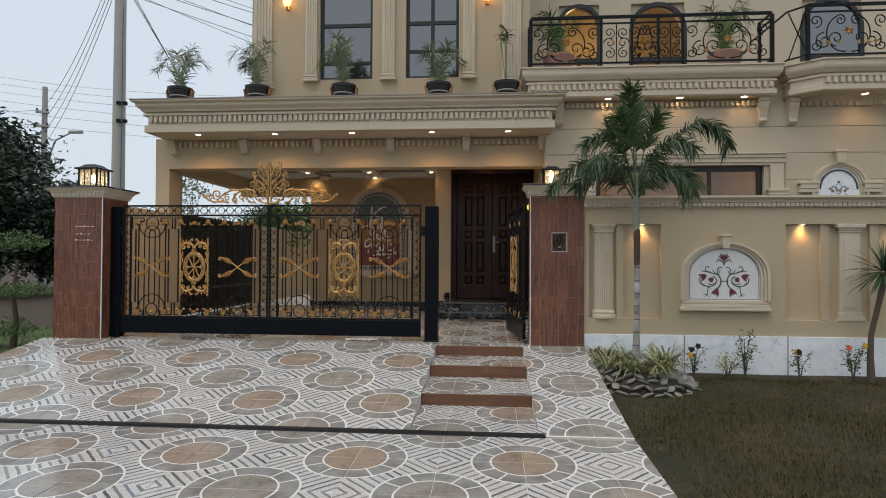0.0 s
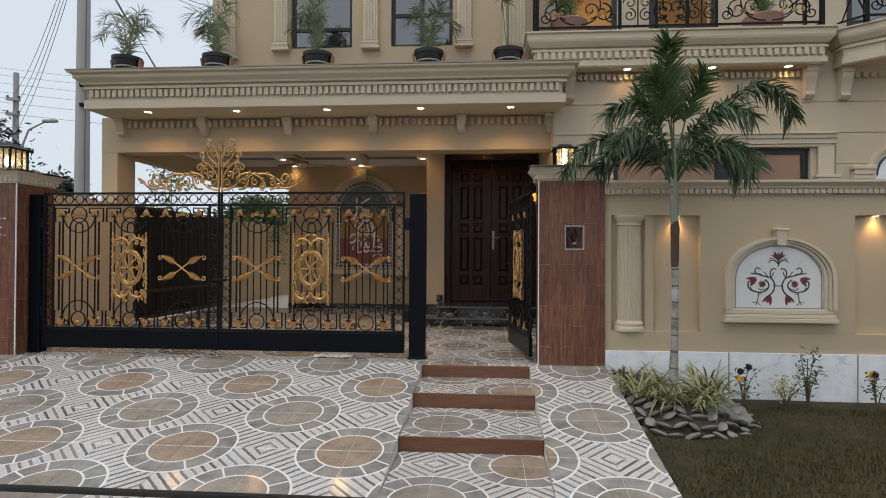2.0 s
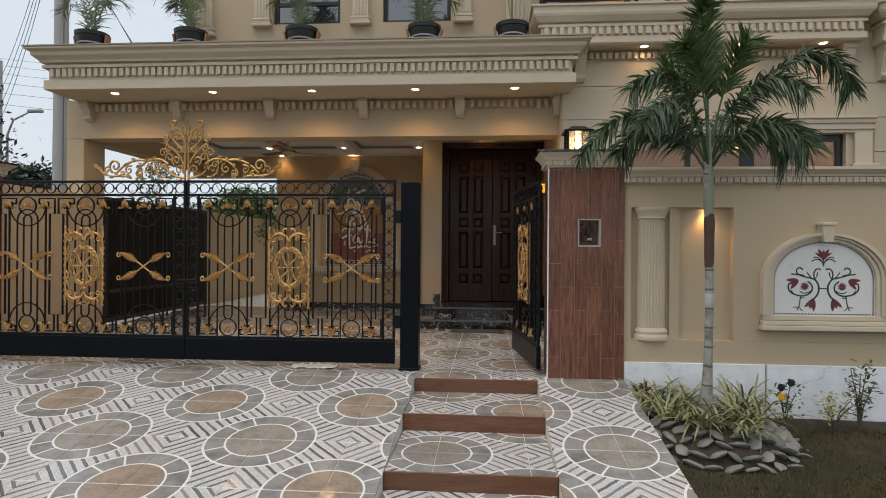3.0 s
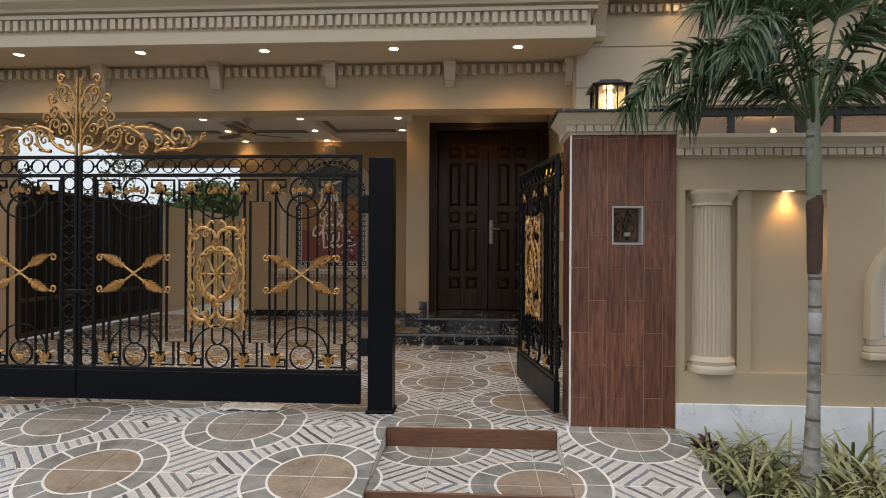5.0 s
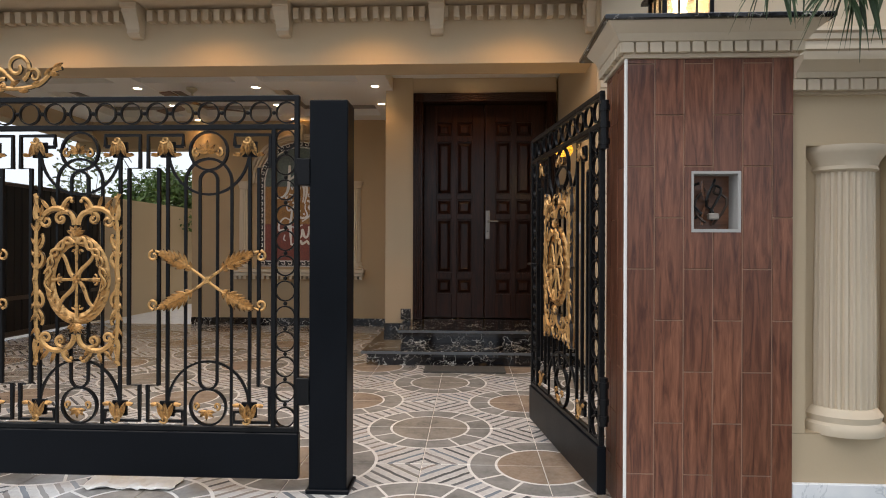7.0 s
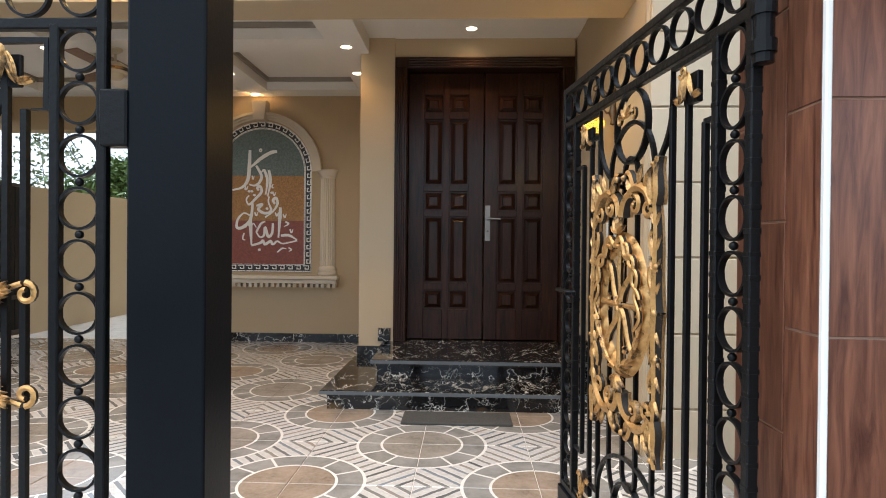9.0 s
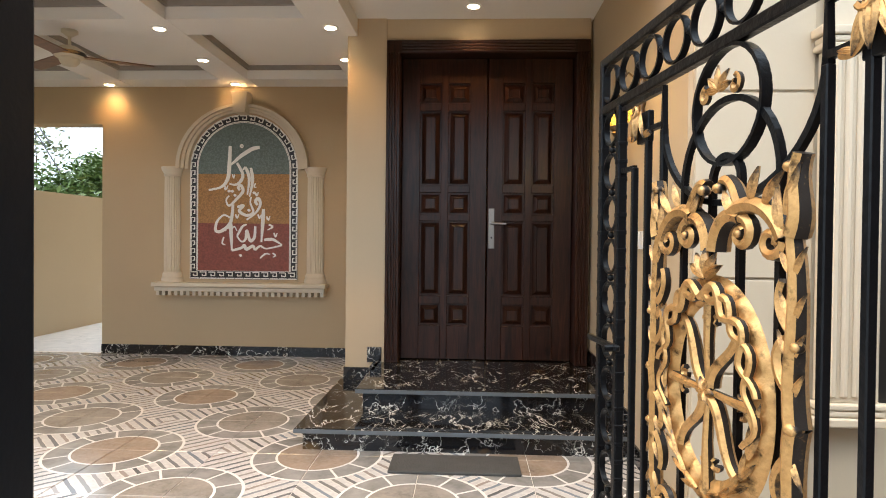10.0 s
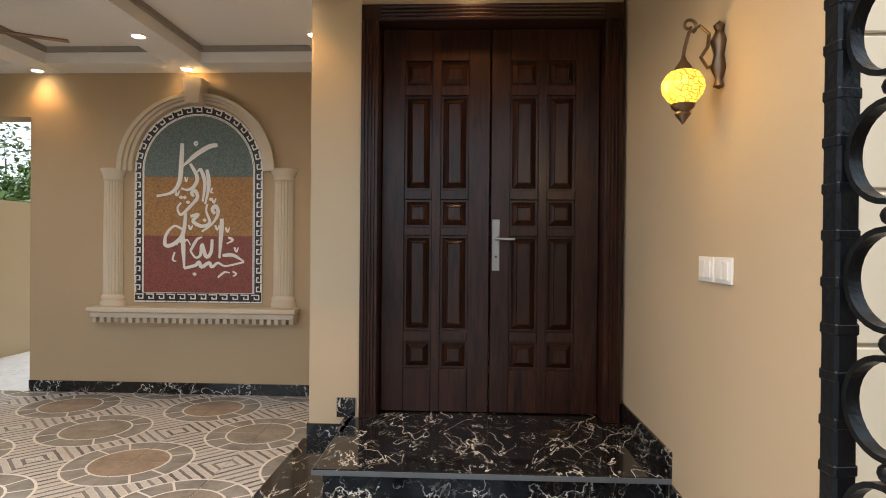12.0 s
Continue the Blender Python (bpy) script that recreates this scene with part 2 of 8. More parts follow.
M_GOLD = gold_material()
M_SOIL = plain("dark_soil", (0.06, 0.042, 0.028), 0.95, scale=5, vary=0.3, grain=60, bump=0.8, depth=0.02)
M_ROAD = plain("grey_road", (0.22, 0.21, 0.20), 0.9, scale=1, vary=0.15, grain=30, bump=0.3)
M_GREEN = plain("green_verge", (0.055, 0.085, 0.022), 0.95, scale=2, vary=0.3, grain=40, bump=0.6, depth=0.02)
M_CONCRETE = plain("pale_concrete", (0.40, 0.395, 0.38), 0.85, scale=1.5, vary=0.12)
M_CHROME = plain("brushed_steel", (0.26, 0.245, 0.23), 0.42, 1.0, scale=10, vary=0.08)
M_WHITEP = plain("white_plastic", (0.78, 0.78, 0.76), 0.35, vary=0.03)
M_LED = glow("warm_led", (1.0, 0.83, 0.55), 14.0)
M_AMBER = glow("amber_bulb", (1.0, 0.55, 0.18), 4.0)


def mirror_glass():
    g = Graph("dark_reflective_glass")
    n = g.noise(0.9, 2.0, g.position())
    g.bump(n, 0.03, 0.02)
    g.bsdf.inputs["IOR"].default_value = 2.6
    return g.done((0.020, 0.022, 0.025), 0.04, 0.0, 0.5)


M_PANE = mirror_glass()


# ---- mesh helpers ----
def box(bm, x0, x1, y0, y1, z0, z1, m=None):
    v = [bm.verts.new((x, y, z)) for x in (x0, x1) for y in (y0, y1) for z in (z0, z1)]
    if m is not None:
        for w in v:
            w.co = m @ w.co
    for f in ((0, 1, 3, 2), (4, 6, 7, 5), (0, 4, 5, 1), (2, 3, 7, 6), (0, 2, 6, 4), (1, 5, 7, 3)):
        bm.faces.new([v[i] for i in f])
    return v


def boxes(*dims):
    bm = bmesh.new()
    for d in dims:
        box(bm, *d)
    return bm


def bevelled(x0, x1, y0, y1, z0, z1, w=0.006, seg=2):
    bm = boxes((x0, x1, y0, y1, z0, z1))
    bmesh.ops.bevel(bm, geom=bm.edges[:], offset=w, segments=seg, affect="EDGES", profile=0.5)
    return bm


def mesh_of(bm, name, smooth=False):
    bmesh.ops.recalc_face_normals(bm, faces=bm.faces[:])
    me = bpy.data.meshes.new(name)
    bm.to_mesh(me)
    bm.free()
    if smooth:
        me.shade_smooth()
        try:
            me.set_sharp_from_angle(angle=radians(40))
        except AttributeError:
            pass
    return me


def part(name, bm, material, parent=None, label="", smooth=False, m=None):
    me = bm if isinstance(bm, bpy.types.Mesh) else mesh_of(bm, name, smooth)
    if not me.materials:
        me.materials.append(material)
    ob = new(name, me)
    if parent is not None:
        ob.parent = parent
    if m is not None:
        ob.matrix_basis = m
    if label:
        ob["label"] = label
    return ob


def thing(name, label, category, x=0, y=0, z=0, group="", kind="", rz=0):
    ob = new(name)
    ob.empty_display_size = 0.1
    ob.matrix_basis = pose(x, y, z, 0, 0, rz)
    return tagged(ob, label, category, group, kind)


def solid(name, bm, material, label, category, group="", kind="", smooth=False, m=None):
    return tagged(part(name, bm, material, None, "", smooth, m), label, category, group, kind)


def tube(bm, pts, r, n=6, caps=True, flat=1.0, normal=None):
    """A swept bar along pts; r is one radius or one for each point."""
    pts = [Vector(p) for p in pts]
    rs = r if isinstance(r, (list, tuple)) else [r] * len(pts)
    closed = (pts[0] - pts[-1]).length < 1e-6
    if closed:
        pts, rs = pts[:-1], rs[:-1]
    k = len(pts)
    rings = []
    side = None
    for i, p in enumerate(pts):
        a = pts[i - 1] if (i > 0 or closed) else p
        b = pts[(i + 1) % k] if (i < k - 1 or closed) else p
        d = (b - a).normalized() if (b - a).length > 1e-9 else Vector((0, 0, 1))
        if normal is not None:
            w = Vector(normal)
            s = d.cross(w).normalized()
        else:
            ref = side if side is not None else (Vector((0, 0, 1)) if abs(d.z) < 0.9 else Vector((0, 1, 0)))
            s = (ref - d * ref.dot(d)).normalized()
            w = d.cross(s)
            side = s
        rings.append([bm.verts.new(p + (s * math.cos(q) + w * math.sin(q) * flat) * rs[i]) for q in [2 * math.pi * (j + 0.5) / n for j in range(n)]])
    for i in range(k if closed else k - 1):
        A, B = rings[i], rings[(i + 1) % k]
        for j in range(n):
            bm.faces.new((A[j], A[(j + 1) % n], B[(j + 1) % n], B[j]))
    if caps and not closed:
        bm.faces.new(rings[0][::-1])
        bm.faces.new(rings[-1])
    return bm


def lathe(bm, prof, n=24, at=(0, 0, 0), arc=2 * math.pi, flute=0.0, flutes=0, caps=True):
    """A turned shape from (radius, height) pairs."""
    full = abs(arc - 2 * math.pi) < 1e-6
    cols = []
    for j in range(n if full else n + 1):
        q = arc * j / n
        k = 1 - flute * (0.5 + 0.5 * math.cos(q * flutes)) if flutes else 1
        cols.append([bm.verts.new((at[0] + r * k * math.cos(q), at[1] + r * k * math.sin(q), at[2] + z)) for r, z in prof])
    m = len(cols)
    for j in range(m if full else m - 1):
        A, B = cols[j], cols[(j + 1) % m]
        for i in range(len(prof) - 1):
            bm.faces.new((A[i], B[i], B[i + 1], A[i + 1]))
    if full and caps:
        for i in (0, -1):
            if prof[i][0] > 1e-4:
                bm.faces.new([c[i] for c in cols])
    return bm


def mould(bm, prof, path, closed_ends=True):
    """A moulding: (out, up) profile swept along a plan polyline; out is to the right of the walking direction."""
    pts = [Vector((p[0], p[1], 0)) for p in path]
    cols = []
    for i, p in enumerate(pts):
        d0 = (p - pts[i - 1]).normalized() if i else None
        d1 = (pts[i + 1] - p).normalized() if i < len(pts) - 1 else None
        if d0 is None:
            d0 = d1
        if d1 is None:
            d1 = d0
        n0, n1 = Vector((d0.y, -d0.x, 0)), Vector((d1.y, -d1.x, 0))
        n = (n0 + n1).normalized()
        n = n / max(0.3, n.dot(n0))
        cols.append([bm.verts.new((p.x + n.x * o, p.y + n.y * o, z)) for o, z in prof])
    k = len(prof)
    for A, B in zip(cols, cols[1:]):
        for i in range(k):
            bm.faces.new((A[i], A[(i + 1) % k], B[(i + 1) % k], B[i]))
    if closed_ends:
        bm.faces.new(cols[0])
        bm.faces.new(cols[-1][::-1])
    return bm


def arc(cx, cz, r, a0, a1, n=14, y=0.0, rz=None):
    rz = r if rz is None else rz
    return [(cx + r * math.cos(radians(a0 + (a1 - a0) * i / n)), y, cz + rz * math.sin(radians(a0 + (a1 - a0) * i / n))) for i in range(n + 1)]


def prism(bm, outline, y0, y1):
    """A plate in the x-z plane between y0 and y1."""
    f = [bm.verts.new((x, y0, z)) for x, z in outline]
    b = [bm.verts.new((x, y1, z)) for x, z in outline]
    bm.faces.new(f)
    bm.faces.new(b[::-1])
    for i in range(len(f)):
        j = (i + 1) % len(f)
        bm.faces.new((f[i], b[i], b[j], f[j]))
    return bm


# ---- ground ----
RAMP_TOP, RAMP_END, SLOPE, APRON = 7.1, 4.58, 0.148, 0.0294
T = 0.605


def drive_z(y):
    if y >= RAMP_TOP:
        return 0.0
    if y >= RAMP_END:
        return SLOPE * (y - RAMP_TOP)
    return SLOPE * (RAMP_END - RAMP_TOP) + APRON * (y - RAMP_END)


def ground_sheet():
    bm = bmesh.new()
    xs = [-400, -120, -40, -20, -12, -8, -6.2, 1.27, 3, 6, 9, 20, 60, 400]
    ys = [-400, -100, -30, -8, 0, 2, 3.5, 5, 6.2, 7.2, 9, 13, 18, 30, 60, 150, 600]
    grid = []
    for y in ys:
        z = -0.55 if y < 2 else (-0.48 + (min(y, 7.2) - 2) * 0.035)
        grid.append([bm.verts.new((x, y, z - (0.25 if -6.3 < x < 15 and y > -5 else 0))) for x in xs])
    for a, b in zip(grid, grid[1:]):
        for i in range(len(xs) - 1):
            bm.faces.new((a[i], a[i + 1], b[i + 1], b[i]))
    return bm


solid("ground", ground_sheet(), M_SOIL, "bare brown soil reaching to the horizon", "ground", kind="structure")


def strip(name, x0, x1, ys, zf, material, label, thick=0.12, category="ground"):
    bm = bmesh.new()
    cols = [(bm.verts.new((x0, y, zf(y))), bm.verts.new((x1, y, zf(y))), bm.verts.new((x1, y, zf(y) - thick)), bm.verts.new((x0, y, zf(y) - thick))) for y in ys]
    for A, B in zip(cols, cols[1:]):
        for i in range(4):
            bm.faces.new((A[i], A[(i + 1) % 4], B[(i + 1) % 4], B[i]))
    bm.faces.new(cols[0])
    bm.faces.new(cols[-1][::-1])
    return solid(name, bm, material, label, category, kind="structure")


# ---- tiled drive and carport floor ----
PX0, PX1 = -0.55, 0.51
RISERS = [7.01, 6.30, 5.46]
LAND = [-0.119, -0.243, -0.352]
under = 0.0045
ramp_l = strip("driveway_ramp", -5.75, PX0 - 0.004, [RAMP_END + 0.02, RAMP_TOP], lambda y: drive_z(y) - under, M_GROUT, "sloping driveway paved with glossy patterned porcelain tiles", 0.3)
ramp_r = strip("driveway_ramp_side", PX1 + 0.004, 1.27, [RAMP_END + 0.02, RAMP_TOP], lambda y: drive_z(y) - under, M_GROUT, "narrow sloping strip of patterned tiles beside the steps", 0.5)
apron = strip("apron", -6.4, 1.27, [0.6, RAMP_END - 0.02], lambda y: drive_z(y) - under, M_GROUT, "flat tiled apron before the driveway ramp", 0.3)
floor = strip("floor", -5.43, 1.27, [RAMP_TOP, 13.0], lambda y: -under, M_GROUT, "carport floor of patterned porcelain tiles", 0.3)
threshold = strip("threshold", PX0, PX1, [7.0145, RAMP_TOP], lambda y: -under, M_GROUT, "tiled edge of the carport floor above the steps", 0.3)
passage = strip("passage_floor", -5.43, -3.9, [13.0, 19.0], lambda y: -under, M_WHITEM, "pale marble floor of the side passage", 0.2)
strip("drain_channel", -6.4, 0.56, [RAMP_END - 0.024, RAMP_END + 0.024], lambda y: drive_z(RAMP_END) + 0.022, M_BLACK, "narrow dark drain slot across the driveway", 0.2)
for i, (y, z) in enumerate(zip(RISERS, LAND)):
    nxt = RISERS[i + 1] if i < 2 else RAMP_END + 0.02
    st = thing("entrance_step", "shallow tiled step with a brown wood-look riser", "step", 0, 0, 0, "steps in the driveway")
    part("tread", boxes((PX0, PX1, nxt, y - 0.012, z - 0.3, z - under)), M_GROUT, st)
    part("riser", bevelled(PX0, PX1, y - 0.012, y + 0.004, z - 0.02, -0.001 if i == 0 else drive_z(y) + 0.002, 0.003, 1), M_RISER, st, "brown wood-look riser tile")


def tile_mesh(x0, x1, y0, y1, zf):
    """A tile (or a cut piece of one) with its own bevelled edge, in the tile's own coordinates."""
    g = 0.0018
    bm = bmesh.new()
    x0, x1, y0, y1 = x0 + g, x1 - g, y0 + g, y1 - g
    e = 0.0025
    top = [bm.verts.new((x, y, 0)) for x, y in ((x0 + e, y0 + e), (x1 - e, y0 + e), (x1 - e, y1 - e), (x0 + e, y1 - e))]
    mid = [bm.verts.new((x, y, -e)) for x, y in ((x0, y0), (x1, y0), (x1, y1), (x0, y1))]
    low = [bm.verts.new((v.co.x, v.co.y, -0.011)) for v in mid]
    bm.faces.new(top)
    for A, B in ((top, mid), (mid, low)):
        for i in range(4):
            bm.faces.new((A[i], B[i], B[(i + 1) % 4], A[(i + 1) % 4]))
    return mesh_of(bm, "tile")


TILE_MESHES = {}


def lay(parent, x0, x1, y0, y1, zf, tilt=0.0, shift=0.0):
    """Tiles of one lattice laid over a rectangle, cut at its edges."""
    ox, oy = 0.3513, 6.4203 + shift
    for i in range(math.floor((x0 - ox) / T) , math.ceil((x1 - ox) / T)):
        for j in range(math.floor((y0 - oy) / T), math.ceil((y1 - oy) / T)):
            cx, cy = ox + (i + 0.5) * T, oy + (j + 0.5) * T
            a0, a1 = max(x0, cx - T / 2) - cx, min(x1, cx + T / 2) - cx
            b0, b1 = max(y0, cy - T / 2) - cy, min(y1, cy + T / 2) - cy
            if a1 - a0 < 0.02 or b1 - b0 < 0.02:
                continue
            # the warm corner of a tile lies on an even row
            even_row = j if j % 2 == 0 else j + 1
            low = even_row == j
            left = (i % 2 == 0)
            turn = {(True, True): 0, (True, False): 90, (False, False): 180, (False, True): 270}[(low, left)]
            q = {0: (a0, a1, b0, b1), 90: (b0, b1, -a1, -a0), 180: (-a1, -a0, -b1, -b0), 270: (-b1, -b0, a0, a1)}[turn]
            key = tuple(round(v, 3) for v in q)
            if key not in TILE_MESHES:
                TILE_MESHES[key] = tile_mesh(*q, zf)
                TILE_MESHES[key].materials.append(M_TILE)
            ob = part("tile", TILE_MESHES[key], M_TILE, parent)
            jit = random.uniform(-0.0006, 0.0006)
            ob.matrix_basis = Matrix.Translation((cx, cy, zf(cy) + jit)) @ Matrix.Rotation(math.atan(tilt), 4, "X") @ Matrix.Rotation(radians(turn), 4, "Z")


# ---- carport and house shell ----
BY, FY, UY = 9.55, 9.35, 9.55          # beam face, right facade face, upper facade face
JX, JY, DX, RWX = -0.977, 11.40, 11.53, 0.97
BACK, LWX = 12.95, -5.43

wall_back = solid("wall_back", boxes((-3.97, JX + 0.3, BACK, BACK + 0.23, 0, 3.2), (LWX - 0.2, -3.97, BACK, BACK + 0.23, 2.487, 3.2)), M_TAN, "tan painted carport back wall", "wall", kind="structure")
wall_door = solid("wall_door", boxes((JX, -0.665, JY, 12.95, 0, 3.2), (0.948, RWX, JY + 0.1, 11.9, 0, 3.2), (-0.665, 0.948, JY + 0.02, 11.9, 2.848, 3.2), (-0.665, 0.948, 11.75, 11.9, 0, 2.848)), M_WALL, "beige wall round the entrance door", "wall", kind="structure")
wall_vest = solid("wall_vestibule", boxes((RWX, RWX + 0.24, FY + 0.02, 11.9, 0, 3.2)), M_WALL, "beige side wall of the entrance", "wall", kind="structure")
# right facade with its window opening
WX0, WX1, WZ0, WZ1 = 1.80, 4.38, 0.55, 2.55
wall_right = solid("wall_right", boxes((RWX + 0.02, WX0, FY, FY + 0.25, -0.4, 3.9), (WX1, 9.5, FY, FY + 0.25, -0.4, 3.9), (WX0, WX1, FY, FY + 0.25, -0.4, WZ0), (WX0, WX1, FY, FY + 0.25, WZ1, 3.9)), M_CREAM, "cream plastered ground-floor facade with grooves", "wall", kind="structure")
solid("wall_room", boxes((WX0 - 0.6, 5.3, 13.2, 13.4, 0, 3.2), (RWX + 0.26, RWX + 0.3, FY + 0.26, 13.2, 0, 3.2), (5.2, 5.3, FY + 0.26, 13.2, 0, 3.2)), M_WALL, "warm beige wall of the room behind the window", "wall", kind="structure")
solid("ceiling_room", boxes((RWX + 0.26, 5.3, FY + 0.26, 13.4, 3.0, 3.1)), M_WHITE, "white ceiling of the room behind the window", "ceiling", kind="structure")
# left boundary wall, dark sheet then plaster
wall_left = solid("wall_left", boxes((LWX - 0.22, LWX, 13.2, 19.0, -0.3, 1.84), (LWX - 0.22, -3.0, 19.0, 19.2, -0.3, 1.84)), M_WALL, "beige boundary wall of the side passage", "wall", kind="structure")
solid("wall_side", boxes((-5.68, LWX, 7.665, BY - 0.003, -0.3, 1.84)), M_WALL, "beige boundary wall between the gate pillar and the carport column", "wall", kind="structure")
# column and beams
# unseen wall, added to keep sky light off the side passage
solid("wall_passage_shade", boxes((-3.97, -3.74, BACK + 0.232, 19.0, -0.3, 7.5)), M_WALL, "unseen tall beige wall added to shade the side passage", "wall", kind="structure")
beam = solid("beam_front", boxes((-5.68, 1.02, BY, 9.85, 2.6, 3.12)), M_WALL, "beige plastered carport front beam", "beam", kind="structure")
solid("carport_column", bevelled(-5.68, LWX, BY, 10.0, -0.3, 2.597, 0.008), M_WALL, "beige plastered carport corner column", "column")
solid("beam_side", boxes((-5.68, LWX, 9.854, 13.2, 2.6, 3.07)), M_WALL, "beige plastered carport side beam", "beam", kind="structure")


def coffered():
    """White ceiling with sunk panels."""
    bm = bmesh.new()
    box(bm, LWX, 0.97, 9.85, 12.95, 3.02, 3.12)
    bars_x = [(LWX, -4.92), (-3.90, -3.62), (-2.56, -2.27), (-1.22, -0.90)]
    bars_y = [(9.85, 10.08), (11.02, 11.36), (12.66, 12.95)]
    for a, b in bars_x:
        box(bm, a, b, 9.85, 12.95, 2.88, 3.016)
    for a, b in bars_y:
        for k in range(3):
            box(bm, bars_x[k][1], bars_x[k + 1][0], a, b, 2.884, 3.014)
    box(bm, -0.90, 0.97, 9.85, 10.0, 2.885, 3.018)
    return bm


solid("ceiling", coffered(), M_WHITE, "white coffered carport ceiling with recessed spots", "ceiling", kind="structure")
# grey strips that paint shade along the edges of the ceiling recesses
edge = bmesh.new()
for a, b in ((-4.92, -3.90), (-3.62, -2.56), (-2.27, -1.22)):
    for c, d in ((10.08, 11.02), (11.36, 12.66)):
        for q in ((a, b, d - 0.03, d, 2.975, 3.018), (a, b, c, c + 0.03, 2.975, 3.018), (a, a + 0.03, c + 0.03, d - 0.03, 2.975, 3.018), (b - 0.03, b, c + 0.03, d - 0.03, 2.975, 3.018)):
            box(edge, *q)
solid("ceiling_shade_strips", edge, M_SHADE_TRIM, "grey strips of painted shade inside the ceiling panels", "trim", kind="structure")
# thin dark brown slab just below the white ceiling
solid("vestibule_ceiling_panel", boxes((-0.58, 0.64, 10.10, 10.92, 3.008, 3.018)), M_BROWN, "flat dark brown panel under the entrance ceiling", "panel", kind="structure")

# upper storey
wall_up = solid("wall_upper", boxes((-3.98, -2.80, UY, 9.80, 3.08, 7.6), (-1.885, -1.317, UY, 9.80, 3.08, 7.6), (-0.422, 0.75, UY, 9.80, 3.08, 7.6), (-2.80, -1.885, UY, 9.80, 3.08, 4.10), (-1.317, -0.422, UY, 9.80, 3.08, 4.10), (-2.80, -1.885, UY, 9.80, 6.4, 7.6), (-1.317, -0.422, UY, 9.80, 6.4, 7.6), (-3.98, -3.75, 9.80, 14, 3.08, 7.6), (0.5, 0.75, 9.80, 10.6, 3.9, 7.6)), M_WALL, "beige upper facade with tall windows", "wall", kind="structure")
solid("wall_balcony", boxes((0.752, 1.35, 10.6, 10.85, 3.9, 7.6), (2.07, 2.64, 10.6, 10.85, 3.9, 7.6), (3.58, 5.6, 10.6, 10.85, 3.9, 7.6), (6.6, 9.5, 10.6, 10.85, 3.9, 7.6), (1.35, 2.07, 10.6, 10.85, 5.7, 7.6), (2.64, 3.58, 10.6, 10.85, 5.7, 7.6), (5.6, 6.6, 10.6, 10.85, 5.7, 7.6), (0.752, 9.5, 13.5, 13.7, 3.9, 7.6)), M_CREAM, "cream balcony wall with arched doorways", "wall", kind="structure")
solid("roof_upper", boxes((-3.98, 0.75, UY - 0.1, 14, 7.604, 7.8), (0.752, 9.5, 10.55, 14, 7.604, 7.8)), M_CREAM, "flat roof slab of the house", "roof", kind="structure")
solid("roof_carport", boxes((-5.6, 0.75, 9.86, 13.2, 3.124, 3.3)), M_CONCRETE, "flat concrete carport roof", "roof", kind="structure")


def dentils(parent, n, x0, x1, y, z0, z1, depth, fill=0.55, axis="x"):
    """A row of equal blocks under a cornice."""
    pitch = (x1 - x0) / n
    w = pitch * fill
    bm = boxes((-w / 2, w / 2, -depth, 0, z0, z1)) if axis == "x" else boxes((-depth, 0, -w / 2, w / 2, z0, z1))
    me = mesh_of(bm, "dentil")
    me.materials.append(M_TRIM)
    for i in range(n):
        q = x0 + (i + 0.5) * pitch
        part("dentil", me, M_TRIM, parent, m=Matrix.Translation((q, y, 0)) if axis == "x" else Matrix.Translation((y, q, 0)))


def corbel(parent, x, y, z0, z1, w=0.16, d=0.16):
    """A scrolled bracket."""
    h = z1 - z0
    side = [(0, z0), (0.35 * d, z0), (0.62 * d, z0 + 0.10 * h), (0.55 * d, z0 + 0.22 * h), (0.72 * d, z0 + 0.45 * h), (0.95 * d, z0 + 0.68 * h), (1.0 * d, z0 + 0.82 * h), (1.12 * d, z0 + 0.84 * h), (1.12 * d, z1), (0, z1)]
    bm = bmesh.new()
    a = [bm.verts.new((-w / 2 * (0.72 + 0.28 * (z - z0) / h), -o, z)) for o, z in side]
    b = [bm.verts.new((w / 2 * (0.72 + 0.28 * (z - z0) / h), -o, z)) for o, z in side]
    bm.faces.new(a)
    bm.faces.new(b[::-1])
    for i in range(len(a)):
        j = (i + 1) % len(a)
        bm.faces.new((a[i], b[i], b[j], a[j]))
    return part("bracket", bm, M_TRIM, parent, "scrolled cast bracket", m=Matrix.Translation((x, y, 0)))


def cornice(name, label, path, prof, z):
    th = thing(name, label, "cornice")
    part("moulding", mould(bmesh.new(), [(o, z + h) for o, h in prof], path), M_TRIM, th)
    return th


# carport cornice: profile as (outwards, up) from the beam's face
C_PROF = [(-0.02, 0.0), (0.66, 0.0), (0.685, 0.008), (0.685, 0.122), (0.645, 0.128), (0.645, 0.268), (0.70, 0.272), (0.70, 0.306), (0.665, 0.310), (0.665, 0.328), (0.715, 0.334), (0.725, 0.36), (0.775, 0.40), (0.785, 0.41), (0.785, 0.45), (0.84, 0.472), (0.84, 0.495), (-0.02, 0.495)]
carport_cornice = cornice("carport_cornice", "cream moulded carport cornice with dentils", [(-4.79, 10.2), (-4.79, BY), (0.41, BY), (0.41, 9.9)], C_PROF, 3.08)
part("top_edge", mould(bmesh.new(), [(0.0, 3.577), (0.852, 3.577), (0.852, 3.592), (0.0, 3.592)], [(-4.79, 10.2), (-4.79, BY), (0.41, BY), (0.41, 9.9)]), M_SHADE_TRIM, carport_cornice, "dark weathered coating along the top")
dentils(carport_cornice, 78, -5.41, 1.03, BY - 0.645, 3.245, 3.342, 0.046, 0.6)
